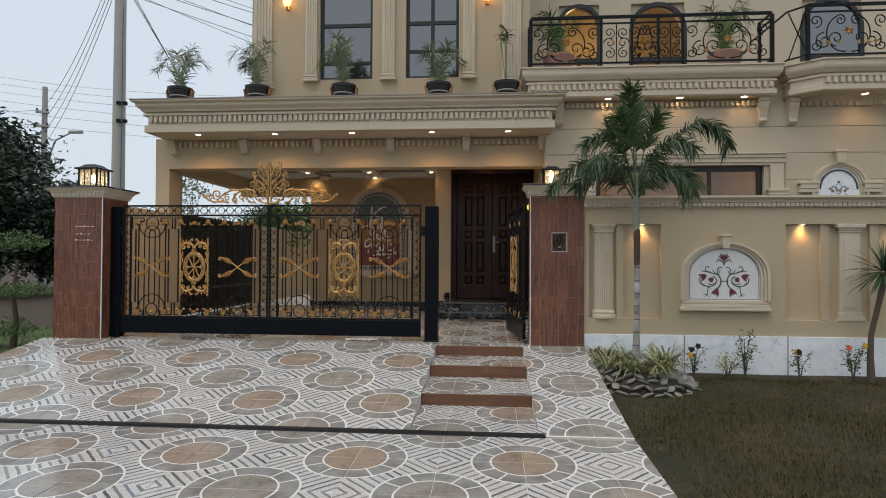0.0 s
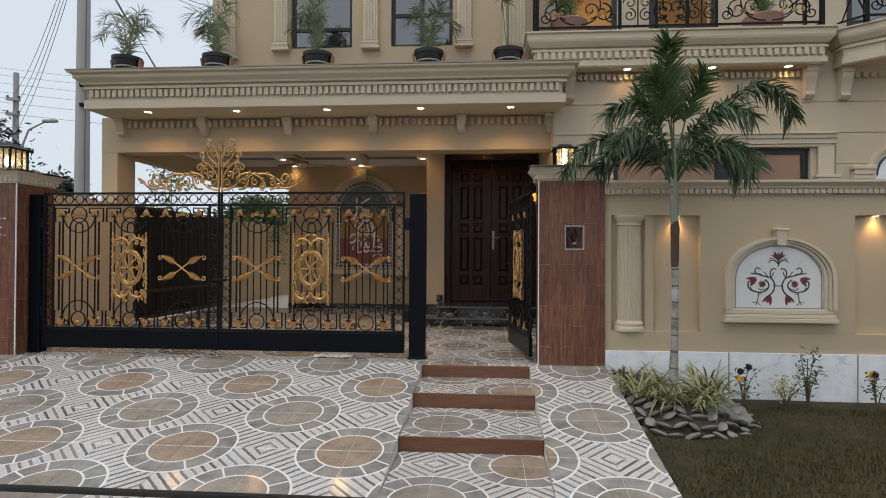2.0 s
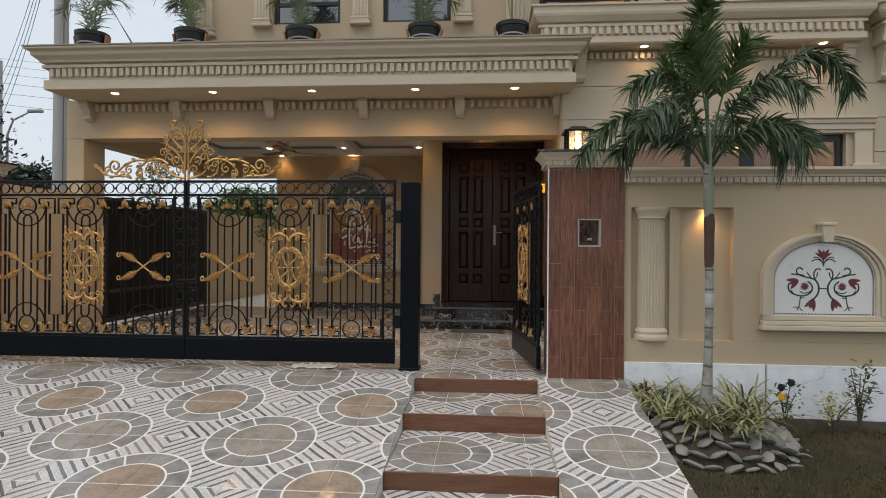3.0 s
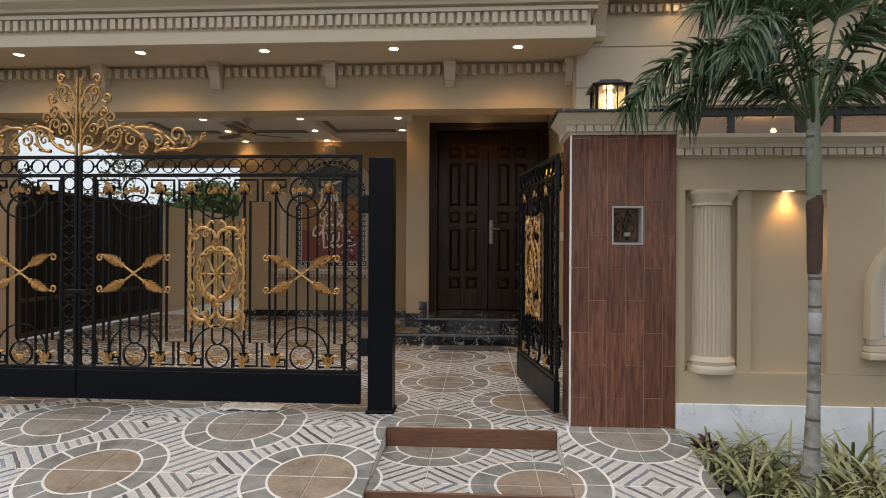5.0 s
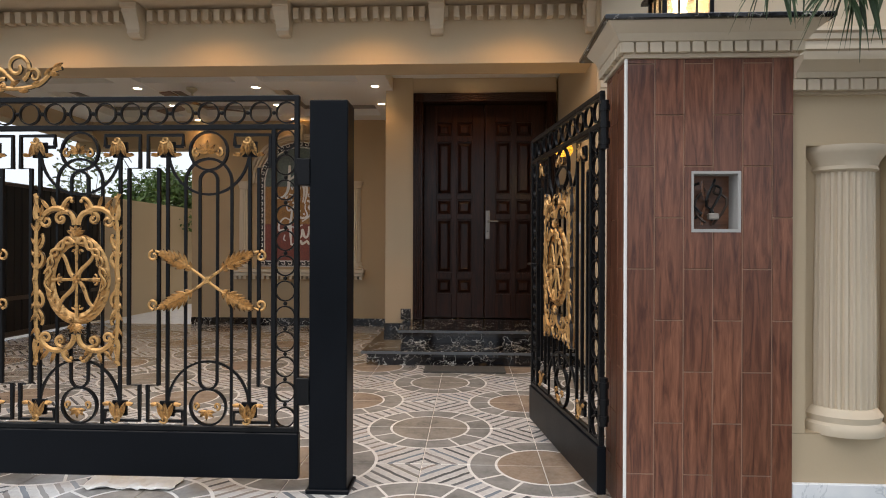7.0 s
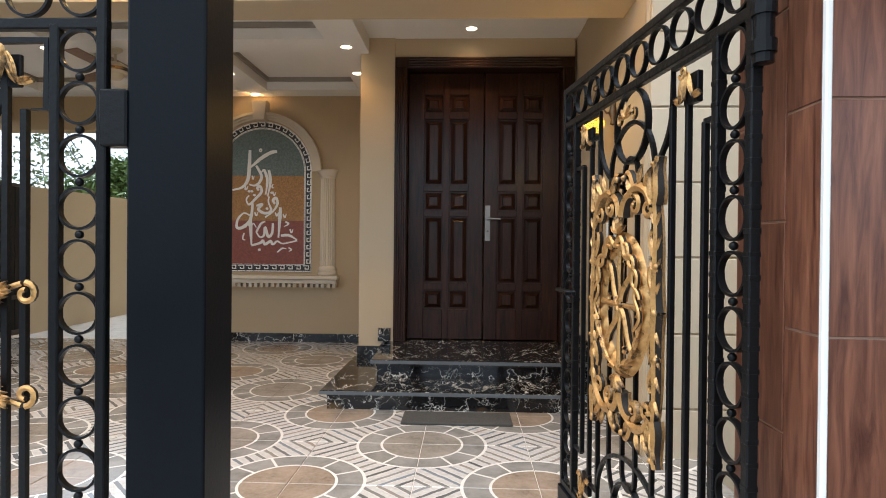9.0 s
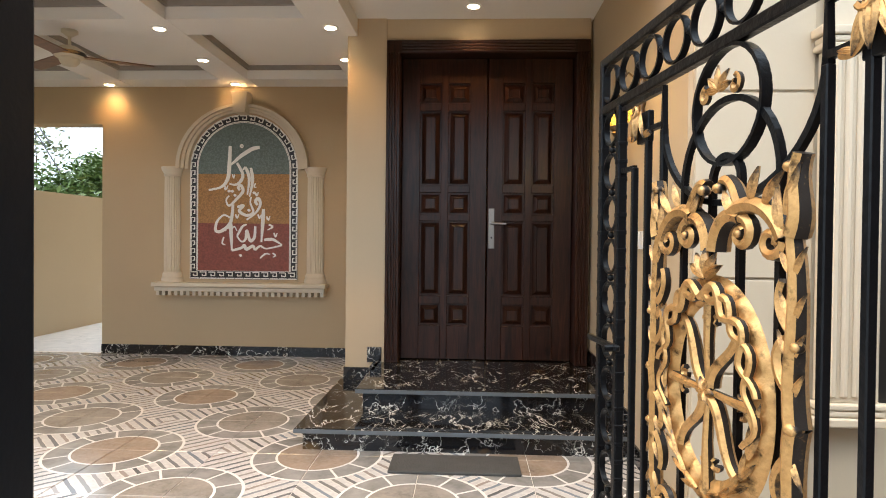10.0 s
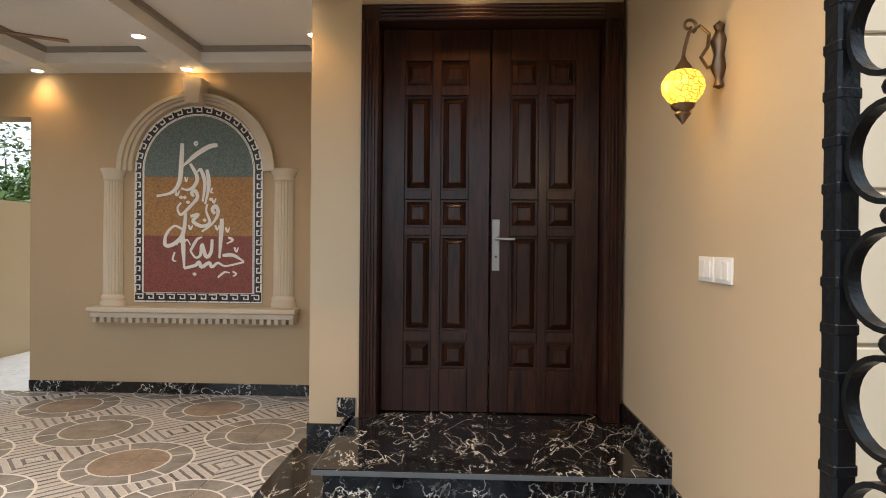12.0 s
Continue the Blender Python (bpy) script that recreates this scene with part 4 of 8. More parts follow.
def medallion_mesh():
    """A cast gilded plaque: ribboned wreath with spokes, scrolls above and below, leafy side stems."""
    bm = bmesh.new()
    full = lambda pts, r0, r1: taper(pts, r0 * 1.3, r1 * 1.3)
    rx, rz = 0.128, 0.19
    # broad wreath band, its face cut by slanting grooves
    rings = []
    for i in range(144):
        a = radians(i * 2.5)
        row = []
        for k, q in ((-1, 0.0), (-0.8, 0.5), (-0.4, 0.9), (0, 1.0), (0.4, 0.9), (0.8, 0.5), (1, 0.0), (0, -0.4)):
            cut = 0.72 + 0.28 * math.cos((i * 2.5 + 8 * k * (1 if i < 72 else -1)) * math.pi / 7.5)
            r = 0.025 * k * (0.75 + 0.25 * abs(math.sin(a)) + 0.2 * abs(math.cos(a)))
            row.append(bm.verts.new(((rx + r) * math.cos(a), -0.015 * q * (cut if q > 0 else 1), (rz - 0.012 + r) * math.sin(a))))
        rings.append(row)
    for i in range(144):
        A, B = rings[i], rings[(i + 1) % 144]
        for j in range(8):
            bm.faces.new((A[j], A[(j + 1) % 8], B[(j + 1) % 8], B[j]))
    # ribbon that winds over its upper half, and laurel tips below
    for sx in (-1, 1):
        rib = []
        for a in range(8, 91, 3):
            w = 0.015 * math.sin(a * 0.19)
            rib.append((sx * (rx + w) * math.cos(radians(a)), -0.017, (rz - 0.012 + w) * math.sin(radians(a))))
        tube(bm, rib, full(rib, 0.0045, 0.0075), 8)
        rib = []
        for a in range(-20, 84, 3):
            w = 0.013 * math.sin(a * 0.19 + 2.6)
            rib.append((sx * (rx + w) * math.cos(radians(a)), -0.016, (rz - 0.012 + w) * math.sin(radians(a))))
        tube(bm, rib, full(rib, 0.004, 0.0065), 8)
        for a in range(-84, 6, 15):
            x, z = rx * math.cos(radians(a)), (rz - 0.012) * math.sin(radians(a))
            tang = math.degrees(math.atan2(rz * math.cos(radians(a)), -rx * math.sin(radians(a))))
            for o in (-14, 14):
                leaf_blob(bm, sx * x, z, (tang + o) if sx > 0 else 180 - tang - o, 0.052, 0.0065, -0.013, 0.006)
    for a in range(0, 360, 45):
        x, z = math.cos(radians(a)), math.sin(radians(a))
        e = (x * 0.112, z * 0.172)
        if a % 90:
            w = (-z * 0.016, x * 0.016)
            sp = bez((x * 0.012, z * 0.014), (e[0] * 0.35 + w[0] * 1.6, e[1] * 0.35 + w[1] * 1.6), (e[0] * 0.7 - w[0] * 1.6, e[1] * 0.7 - w[1] * 1.6), (e[0], e[1]), 12, -0.004)
            tube(bm, sp, full(sp, 0.0085, 0.0065), 8)
        else:
            tube(bm, [(x * 0.012, -0.004, z * 0.014), (e[0] * 0.5, -0.006, e[1] * 0.5), (e[0], -0.004, e[1])], [0.006, 0.0075, 0.010], 8)
            for sx in (-1, 1):
                q = spiral(e[0] * 0.72 - z * 0.012 * sx, e[1] * 0.72 + x * 0.012 * sx, 0.012, 0.004, a + 90 * sx, -0.8 * sx, 10)
                tube(bm, q, 0.0055, 5)
    for a in range(0, 360, 60):
        leaf_blob(bm, 0, 0, a, 0.026, 0.010, -0.010, 0.010)
    for sz in (-1, 1):
        for a in (-64, -34, 0, 34, 64):
            leaf_blob(bm, 0, sz * 0.200, sz * (90 + a), 0.050, 0.012, -0.012, 0.012)
        ball(bm, 0, sz * 0.212, 0.012)
        for sx in (-1, 1):
            p = bez((sx * 0.008, sz * 0.245), (sx * 0.012, sz * 0.30), (sx * 0.05, sz * 0.315), (sx * 0.075, sz * 0.300), 12)
            tube(bm, p, full(p, 0.013, 0.010), 7)
            q = spiral(sx * 0.075, sz * 0.274, 0.026, 0.006, 90 * sz, -1.1 * sx * sz, 16)
            tube(bm, q, full(q, 0.0085, 0.006), 7)
            ball(bm, sx * 0.075, sz * 0.274, 0.011)
            p = bez((sx * 0.055, sz * 0.308), (sx * 0.10, sz * 0.335), (sx * 0.15, sz * 0.31), (sx * 0.168, sz * 0.265), 12)
            tube(bm, p, full(p, 0.012, 0.010), 7)
            q = spiral(sx * 0.143, sz * 0.262, 0.025, 0.006, 0 if sx > 0 else 180, -1.1 * sx * sz, 16)
            tube(bm, q, full(q, 0.008, 0.006), 7)
            p = bez((sx * 0.070, sz * 0.318), (sx * 0.055, sz * 0.36), (sx * 0.035, sz * 0.372), (sx * 0.022, sz * 0.362), 10)
            tube(bm, p, full(p, 0.009, 0.007), 7)
            ball(bm, sx * 0.022, sz * 0.352, 0.014)
            for x, z, a, ln in ((0.10, 0.325, 70, 0.055), (0.13, 0.318, 50, 0.06), (0.165, 0.27, 95, 0.075), (0.175, 0.30, 70, 0.075), (0.06, 0.305, 120, 0.05)):
                leaf_blob(bm, sx * x, sz * z, (a if sx > 0 else 180 - a) * sz, ln, 0.011, -0.006, 0.012)
            ball(bm, sx * 0.182, sz * 0.368, 0.013)
            # leafy side stem
            edge = bez((sx * 0.192, 0.0), (sx * 0.175, sz * 0.09), (sx * 0.205, sz * 0.16), (sx * 0.178, sz * 0.285), 14)
            tube(bm, edge, full(edge, 0.012, 0.008), 7)
            hook = bez((sx * 0.185, sz * 0.05), (sx * 0.150, sz * 0.07), (sx * 0.150, sz * 0.115), (sx * 0.178, sz * 0.125), 10)
            tube(bm, hook, full(hook, 0.009, 0.006), 7)
            horn = bez((sx * 0.185, sz * 0.27), (sx * 0.205, sz * 0.31), (sx * 0.175, sz * 0.34), (sx * 0.195, sz * 0.385), 10)
            tube(bm, horn, full(horn, 0.012, 0.009), 7)
            for f in (2, 5, 8, 11):
                k = edge[f]
                for off in (-30, 4, 32):
                    leaf_blob(bm, k[0], k[2], (90 + off) * sz, 0.050, 0.0072, -0.005, 0.009)
            ball(bm, sx * 0.200, sz * 0.115, 0.012)
            p = bez((sx * 0.19, sz * 0.13), (sx * 0.16, sz * 0.15), (sx * 0.15, sz * 0.18), (sx * 0.165, sz * 0.205), 8)
            tube(bm, p, full(p, 0.008, 0.006), 6)
    ball(bm, -0.195, 0.0, 0.016)
    ball(bm, 0.195, 0.0, 0.016)
    return mesh_of(bm, "medallion", True)


def rosette_mesh(up=1):
    """A drooping bell flower with flared lips and a twist of bud above."""
    bm = bmesh.new()
    leaf_blob(bm, 0, 0.034 * up, -90 * up, 0.058, 0.013, -0.007, 0.010)
    for s in (-1, 1):
        leaf_blob(bm, 0.007 * s, 0.026 * up, (-90 + 20 * s) * up if up > 0 else (90 - 20 * s), 0.052, 0.009, -0.004, 0.009)
        p = bez((0.010 * s, 0.004 * up), (0.016 * s, -0.018 * up), (0.028 * s, -0.024 * up), (0.044 * s, -0.016 * up), 8)
        tube(bm, p, taper(p, 0.006, 0.004), 5)
        leaf_blob(bm, 0.022 * s, -0.018 * up, (15 if s > 0 else 165) * up, 0.024, 0.005, -0.004, 0.006)
    q = spiral(0, 0.028 * up, 0.013, 0.003, 200, 1.1, 12, -0.012)
    tube(bm, q, taper(q, 0.0045, 0.003), 5)
    return mesh_of(bm, "rosette", True)


def spray_mesh(up=1):
    bm = bmesh.new()
    for a in (90, 40, 140, 5, 175):
        leaf_blob(bm, 0, -0.01, a * up, 0.042, 0.010, -0.004, 0.009)
    for s in (-1, 1):
        q = spiral(0.045 * s, -0.012 * up, 0.016, 0.005, 90 * up, 1.0 * s * -up, 12)
        tube(bm, q, 0.006, 5)
    return mesh_of(bm, "spray", True)


ME_CROSS, ME_MED, ME_ROSE, ME_ROSE_LOW, ME_SPRAY, ME_SPRAY_LOW = cross_mesh(), medallion_mesh(), rosette_mesh(1), rosette_mesh(-1), spray_mesh(1), spray_mesh(-1)
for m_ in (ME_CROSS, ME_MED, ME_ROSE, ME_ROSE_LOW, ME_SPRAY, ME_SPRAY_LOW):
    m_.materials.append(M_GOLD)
R = 0.0066


def ring_mesh(r, w=0.0055, d=0.014):
    bm = bmesh.new()
    lathe(bm, [(r - w, -d / 2), (r, -d / 2), (r, d / 2), (r - w, d / 2), (r - w, -d / 2)], 28, caps=False)
    for v in bm.verts:
        v.co = Vector((v.co.x, v.co.z, v.co.y))
    bmesh.ops.remove_doubles(bm, verts=bm.verts[:], dist=1e-5)
    me = mesh_of(bm, "ring", True)
    me.materials.append(M_IRON)
    return me


def knob_mesh():
    bm = bmesh.new()
    bmesh.ops.create_icosphere(bm, subdivisions=2, radius=0.0095)
    me = mesh_of(bm, "knob", True)
    me.materials.append(M_IRON)
    return me


ME_RING_S, ME_RING_T, ME_KNOB = ring_mesh(0.0465), ring_mesh(0.049), knob_mesh()


def square_path(bm, pts, r=R):
    """A bar of square section along a polyline with mitred corners."""
    tube(bm, [(p[0], 0, p[1]) for p in pts], r * 1.5, 4, normal=(0, 1, 0))


def grille_panel(leaf, x, zb, zt, half, ornament, k=1.0):
    """One bay of the grille: slot, hoops, circles, frets and cast ornament."""
    at = Matrix.Translation((x, 0, 0))
    s = half / 0.298
    bm = bmesh.new()
    slot = arc(0, zt - 0.235, 0.04, 0, 180, 12) + arc(0, zb + 0.215, 0.04, 180, 360, 12)
    slot.append(slot[0])
    tube(bm, slot, R * 1.2, 4, normal=(0, 1, 0))
    part("slot_loop", bm, M_IRON, leaf, m=at)
    hoop = [(-0.105, 0, zb + 0.005)] + arc(0, zt - 0.245, 0.105, 180, 0, 16) + [(0.105, 0, zb + 0.005)]
    part("hoop", tube(bmesh.new(), hoop, R * 1.2, 4, normal=(0, 1, 0)), M_IRON, leaf, m=at)
    for z in (zt - 0.105, zb + 0.095):
        me = ring_mesh(0.09 if z > 1 else 0.085, 0.009, 0.016)
        part("circle", me, M_IRON, leaf, m=at @ Matrix.Translation((0, 0, z)))
    part("swag", tube(bmesh.new(), arc(0, zt - 0.10, 0.185 * s, 180, 360, 20, rz=0.20), R * 1.1, 4, normal=(0, 1, 0)), M_IRON, leaf, m=at)
    part("swag", tube(bmesh.new(), arc(0, zb + 0.10, 0.185 * s, 0, 180, 20, rz=0.20), R * 1.1, 4, normal=(0, 1, 0)), M_IRON, leaf, m=at)
    for sx in (-1, 1):
        bm = bmesh.new()
        X = lambda v: sx * v * s
        square_path(bm, [(X(0.118), zt - 0.085), (X(0.118), zt - 0.034), (X(0.278), zt - 0.034), (X(0.278), zt - 0.182), (X(0.228), zt - 0.182), (X(0.228), zb + 0.19), (X(0.278), zb + 0.19), (X(0.278), zb + 0.03), (X(0.118), zb + 0.03), (X(0.118), zb + 0.075), (X(0.16), zb + 0.075)])
        square_path(bm, [(X(0.118), zt - 0.085), (X(0.16), zt - 0.085)])
        part("fret_bar", bm, M_IRON, leaf, m=at)
        part("picket", boxes((X(0.187) - R, X(0.187) + R, -R, R, zb + 0.09, zt - 0.10)), M_IRON, leaf, m=at)
        for z, me in ((zt - 0.10, ME_ROSE), (zb + 0.085, ME_ROSE_LOW)):
            part("rosette_plate", bevelled(X(0.187) - 0.034, X(0.187) + 0.034, -0.006, 0.006, z - 0.034, z + 0.036, 0.002, 1), M_IRON, leaf, m=at)
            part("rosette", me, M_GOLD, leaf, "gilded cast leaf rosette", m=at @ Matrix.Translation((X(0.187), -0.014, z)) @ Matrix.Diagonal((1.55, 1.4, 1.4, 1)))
    part("spray", ME_SPRAY, M_GOLD, leaf, "gilded cast leaf spray", m=at @ Matrix.Translation((0, -0.012, zt - 0.10)) @ Matrix.Diagonal((1.15, 1.2, 1.25, 1)))
    part("spray", ME_SPRAY_LOW, M_GOLD, leaf, "gilded cast leaf spray", m=at @ Matrix.Translation((0, -0.012, zb + 0.09)))
    mid = (zb + zt) / 2 - 0.01
    if ornament == "cross":
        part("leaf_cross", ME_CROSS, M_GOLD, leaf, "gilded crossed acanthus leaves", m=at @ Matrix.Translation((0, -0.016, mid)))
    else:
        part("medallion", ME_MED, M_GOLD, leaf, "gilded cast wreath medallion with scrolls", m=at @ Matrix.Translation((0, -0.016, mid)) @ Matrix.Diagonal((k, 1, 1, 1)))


def wicket_bay(leaf, x, zb, zt, half):
    """The wicket's single wide bay: slot, tall hoop, circles, swags and three bars on either side."""
    at = Matrix.Translation((x, 0, 0))

    def bar(name, pts, r=0.0062):
        part(name, tube(bmesh.new(), pts, r * 1.3, 4, normal=(0, 1, 0)), M_IRON, leaf, m=at)

    slot = arc(0, zt - 0.243, 0.043, 0, 180, 12) + arc(0, zb + 0.243, 0.043, 180, 360, 12)
    bar("slot_loop", slot + [slot[0]])
    hoop = arc(0, zt - 0.245, 0.143, 0, 180, 20) + arc(0, zb + 0.245, 0.143, 180, 360, 20)
    bar("hoop", hoop + [hoop[0]])
    for z, up, rose, spray in ((zt, -1, ME_ROSE, ME_SPRAY), (zb, 1, ME_ROSE_LOW, ME_SPRAY_LOW)):
        part("circle", ring_mesh(0.106, 0.007, 0.018), M_IRON, leaf, m=at @ Matrix.Translation((0, 0, z + up * 0.112)))
        bar("swag", arc(0, z + up * 0.10, 0.233, 180 if up < 0 else 0, 360 if up < 0 else 180, 24, rz=0.182))
        part("spray", spray, M_GOLD, leaf, "gilded cast leaf spray", m=at @ Matrix.Translation((0, -0.014, z + up * 0.075)))
        for sx in (-1, 1):
            bar("fret_bar", [(sx * half - 0.022, 0, z + up * 0.022), (sx * 0.233, 0, z + up * 0.022), (sx * 0.233, 0, z + up * 0.11)])
            bar("fret_bar", [(sx * 0.233, 0, z + up * 0.098), (sx * 0.307, 0, z + up * 0.098)])
            bar("fret_bar", [(sx * half - 0.022, 0, z + up * 0.175), (sx * 0.378, 0, z + up * 0.175)])
            part("rosette_plate", bevelled(sx * 0.325 - 0.03, sx * 0.325 + 0.03, -0.007, 0.007, z + up * 0.09 - 0.035, z + up * 0.09 + 0.035, 0.002, 1), M_IRON, leaf, m=at)
            part("rosette", rose, M_GOLD, leaf, "gilded cast leaf rosette", m=at @ Matrix.Translation((sx * 0.325, -0.014, z + up * 0.09)) @ Matrix.Diagonal((1.25, 1, 1.25, 1)))
    for sx in (-1, 1):
        for bx, d in ((0.233, 0.11), (0.307, 0.06), (0.378, 0.175)):
            part("picket", bevelled(sx * bx - 0.0065, sx * bx + 0.0065, -0.0075, 0.0075, zb + d, zt - d, 0.002, 1), M_IRON, leaf, m=at)
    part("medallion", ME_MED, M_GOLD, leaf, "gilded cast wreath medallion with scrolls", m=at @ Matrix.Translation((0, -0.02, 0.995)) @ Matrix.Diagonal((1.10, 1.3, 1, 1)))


def gate_leaf(name, label, width, bays, half, z0, group, height=1.69, side=0.115, deep=0.0115):
    """A wrought leaf with ring borders, from x = 0 to width at y = 0."""
    th = thing(name, label, "gate leaf", 0, 0, 0, group)
    zt, zm, zb = z0 + height, z0 + height - 0.128, z0 + 0.215
    part("kick_plate", bevelled(0, width, -0.02, 0.02, z0, zb - 0.012, 0.004, 1), M_NAVY, th, "solid black steel kick plate")
    for z in (zt, zm, zb):
        part("rail", bevelled(0, width, -0.011, 0.011, z - 0.012, z + 0.012, 0.003, 1), M_IRON, th)
    for x in (0.012, side, width - side, width - 0.012):
        top = zt if x in (0.012, width - 0.012) else zm
        part("stile", bevelled(x - 0.011, x + 0.011, -deep, deep, zb - 0.01, top, 0.003, 1), M_IRON, th)
    n = round(width / 0.118)
    for i in range(n):
        x = (i + 0.5) * width / n
        part("ring", ME_RING_T, M_IRON, th, m=Matrix.Translation((x, 0, (zt + zm) / 2)))
        part("knob", ME_KNOB, M_IRON, th, m=Matrix.Translation((x + width / n / 2, 0, (zt + zm) / 2))) if i < n - 1 else None
    k = round((zm - zb) / 0.113)
    for x in (side / 2 + 0.006, width - side / 2 - 0.006):
        for i in range(k):
            z = zb + (i + 0.5) * (zm - zb) / k
            part("ring", ME_RING_S, M_IRON, th, m=Matrix.Translation((x, 0, z)))
            if i < k - 1:
                part("knob", ME_KNOB, M_IRON, th, m=Matrix.Translation((x, 0, z + (zm - zb) / k / 2)))
    run = (width - 2 * side) / len(bays)
    for i, b in enumerate(bays):
        if b == "wide":
            wicket_bay(th, width / 2 + 0.016, zb, zm, width / 2 - side)
        else:
            grille_panel(th, side + (i + 0.5) * run, zb, zm, half, b)
    return th, zt


EXTRA = [(0.07, 0.09, 0.045, 200, -1.3), (0.10, 0.17, 0.042, -60, 1.3), (0.065, 0.26, 0.038, 220, -1.3), (0.23, 0.24, 0.040, 180, -1.3), (0.20, 0.37, 0.036, 200, 1.3), (0.06, 0.37, 0.035, -40, 1.2), (0.13, 0.49, 0.030, 160, -1.2), (0.25, 0.10, 0.038, 200, -1.2), (0.38, 0.10, 0.045, 100, 1.3), (0.33, 0.17, 0.035, 250, -1.2), (0.57, 0.09, 0.042, 120, -1.3), (0.64, 0.05, 0.03, 60, 1.2), (0.79, 0.09, 0.036, 200, -1.2), (0.46, 0.03, 0.028, 30, 1.2)]


def crest_mesh(sx):
    """One half of the gilded scrolled crest, from the meeting line outwards."""
    bm = bmesh.new()
    def curl(p, a, b, q=None, qa=None, turns=1.2, r0=0.012, r1=0.009):
        c = bez(*[(sx * x, z) for x, z in p], 14)
        tube(bm, c, taper(c, r0, r1), 6)
        if q:
            s = spiral(sx * q[0], q[1], q[2], 0.008, qa if sx > 0 else 180 - qa, turns * sx, 18)
            tube(bm, s, taper(s, r1 * 1.05, 0.008), 6)
    for p in ([(0.014, 0.0), (0.014, 0.15), (0.012, 0.30), (0.010, 0.50)],):
        curl(p, 0, 0)
    curl([(0.02, 0.02), (0.16, 0.03), (0.24, 0.10), (0.20, 0.20)], 0, 0, (0.165, 0.20, 0.04), 0, 1.2)
    curl([(0.02, 0.12), (0.05, 0.22), (0.12, 0.26), (0.17, 0.31)], 0, 0, (0.175, 0.275, 0.036), 90, -1.2)
    curl([(0.03, 0.24), (0.05, 0.30), (0.15, 0.33), (0.15, 0.41)], 0, 0, (0.115, 0.41, 0.034), 0, 1.2)
    curl([(0.02, 0.33), (0.03, 0.40), (0.06, 0.46), (0.12, 0.45)], 0, 0)
    curl([(0.20, 0.03), (0.27, 0.02), (0.30, 0.06), (0.31, 0.13)], 0, 0, (0.275, 0.135, 0.034), 0, 1.2)
    curl([(0.18, 0.14), (0.30, 0.24), (0.45, 0.16), (0.50, 0.06)], 0, 0, (0.465, 0.065, 0.036), 0, -1.2)
    curl([(0.40, 0.17), (0.52, 0.20), (0.62, 0.14), (0.70, 0.06)], 0, 0)
    curl([(0.55, 0.02), (0.62, 0.06), (0.70, 0.02), (0.80, 0.05)], 0, 0)
    curl([(0.80, 0.05), (0.86, 0.07), (0.86, 0.12), (0.92, 0.12)], 0, 0)
    s = spiral(sx * 0.71, 0.125, 0.062, 0.012, -60 if sx > 0 else 240, 1.25 * sx, 24)
    tube(bm, s, taper(s, 0.011, 0.009), 6)
    lobes = [(0.015, 0.05, 60), (0.015, 0.12, 50), (0.012, 0.19, 70), (0.012, 0.27, 55), (0.01, 0.36, 70), (0.01, 0.42, 60), (0.01, 0.46, 85), (0.10, 0.05, 30), (0.17, 0.10, 60), (0.17, 0.24, 50), (0.10, 0.25, 20), (0.19, 0.31, 60), (0.15, 0.38, 80), (0.12, 0.45, 20), (0.28, 0.06, 20), (0.30, 0.20, -10), (0.37, 0.19, -20), (0.45, 0.14, -40), (0.50, 0.18, 10), (0.58, 0.15, -25), (0.55, 0.03, 30), (0.62, 0.05, -15), (0.68, 0.05, 25), (0.78, 0.05, 15), (0.84, 0.09, 40), (0.86, 0.10, -10), (0.88, 0.12, 25), (0.72, 0.03, -5), (0.24, 0.03, 10), (0.34, 0.03, 60)]
    for x, z, a in lobes:
        leaf_blob(bm, sx * x, z, a if sx > 0 else 180 - a, 0.052, 0.013, -0.004, 0.012)
    for x, z, r, a, t in EXTRA:
        s = spiral(sx * x, z, r, 0.006, a if sx > 0 else 180 - a, t * sx, 16)
        tube(bm, s, taper(s, 0.0095, 0.006), 6)
    return mesh_of(bm, "crest", True)


GZ, GY = 0.06, 7.30
for sx, x0, label in ((1, -2.783, "black wrought-iron gate leaf with gilded castings, closed"), (-1, -4.80, "black wrought-iron gate leaf with gilded castings, hung on the far pillar")):
    leaf, top = gate_leaf("gate_leaf", label, 2.01, ["cross", "medallion", "cross"], 0.298, GZ, "main gate")
    leaf.matrix_basis = pose(x0, GY, 0)
    cm = crest_mesh(sx)
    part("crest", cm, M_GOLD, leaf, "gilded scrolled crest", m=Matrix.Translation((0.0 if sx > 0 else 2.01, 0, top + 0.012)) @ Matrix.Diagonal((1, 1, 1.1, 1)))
    hx = 2.01 if sx > 0 else 0.0
    for z in (0.45, 1.42):
        part("hinge", bevelled(hx - 0.01 if sx > 0 else -0.05, hx + 0.05 if sx > 0 else 0.01, -0.022, 0.022, z - 0.06, z + 0.06, 0.004, 1), M_IRON, leaf)
    if sx > 0:
        part("bolt", bevelled(-0.06, 0.09, -0.05, -0.02, 0.80, 0.825, 0.004, 1), M_IRON, leaf, "sliding bolt")

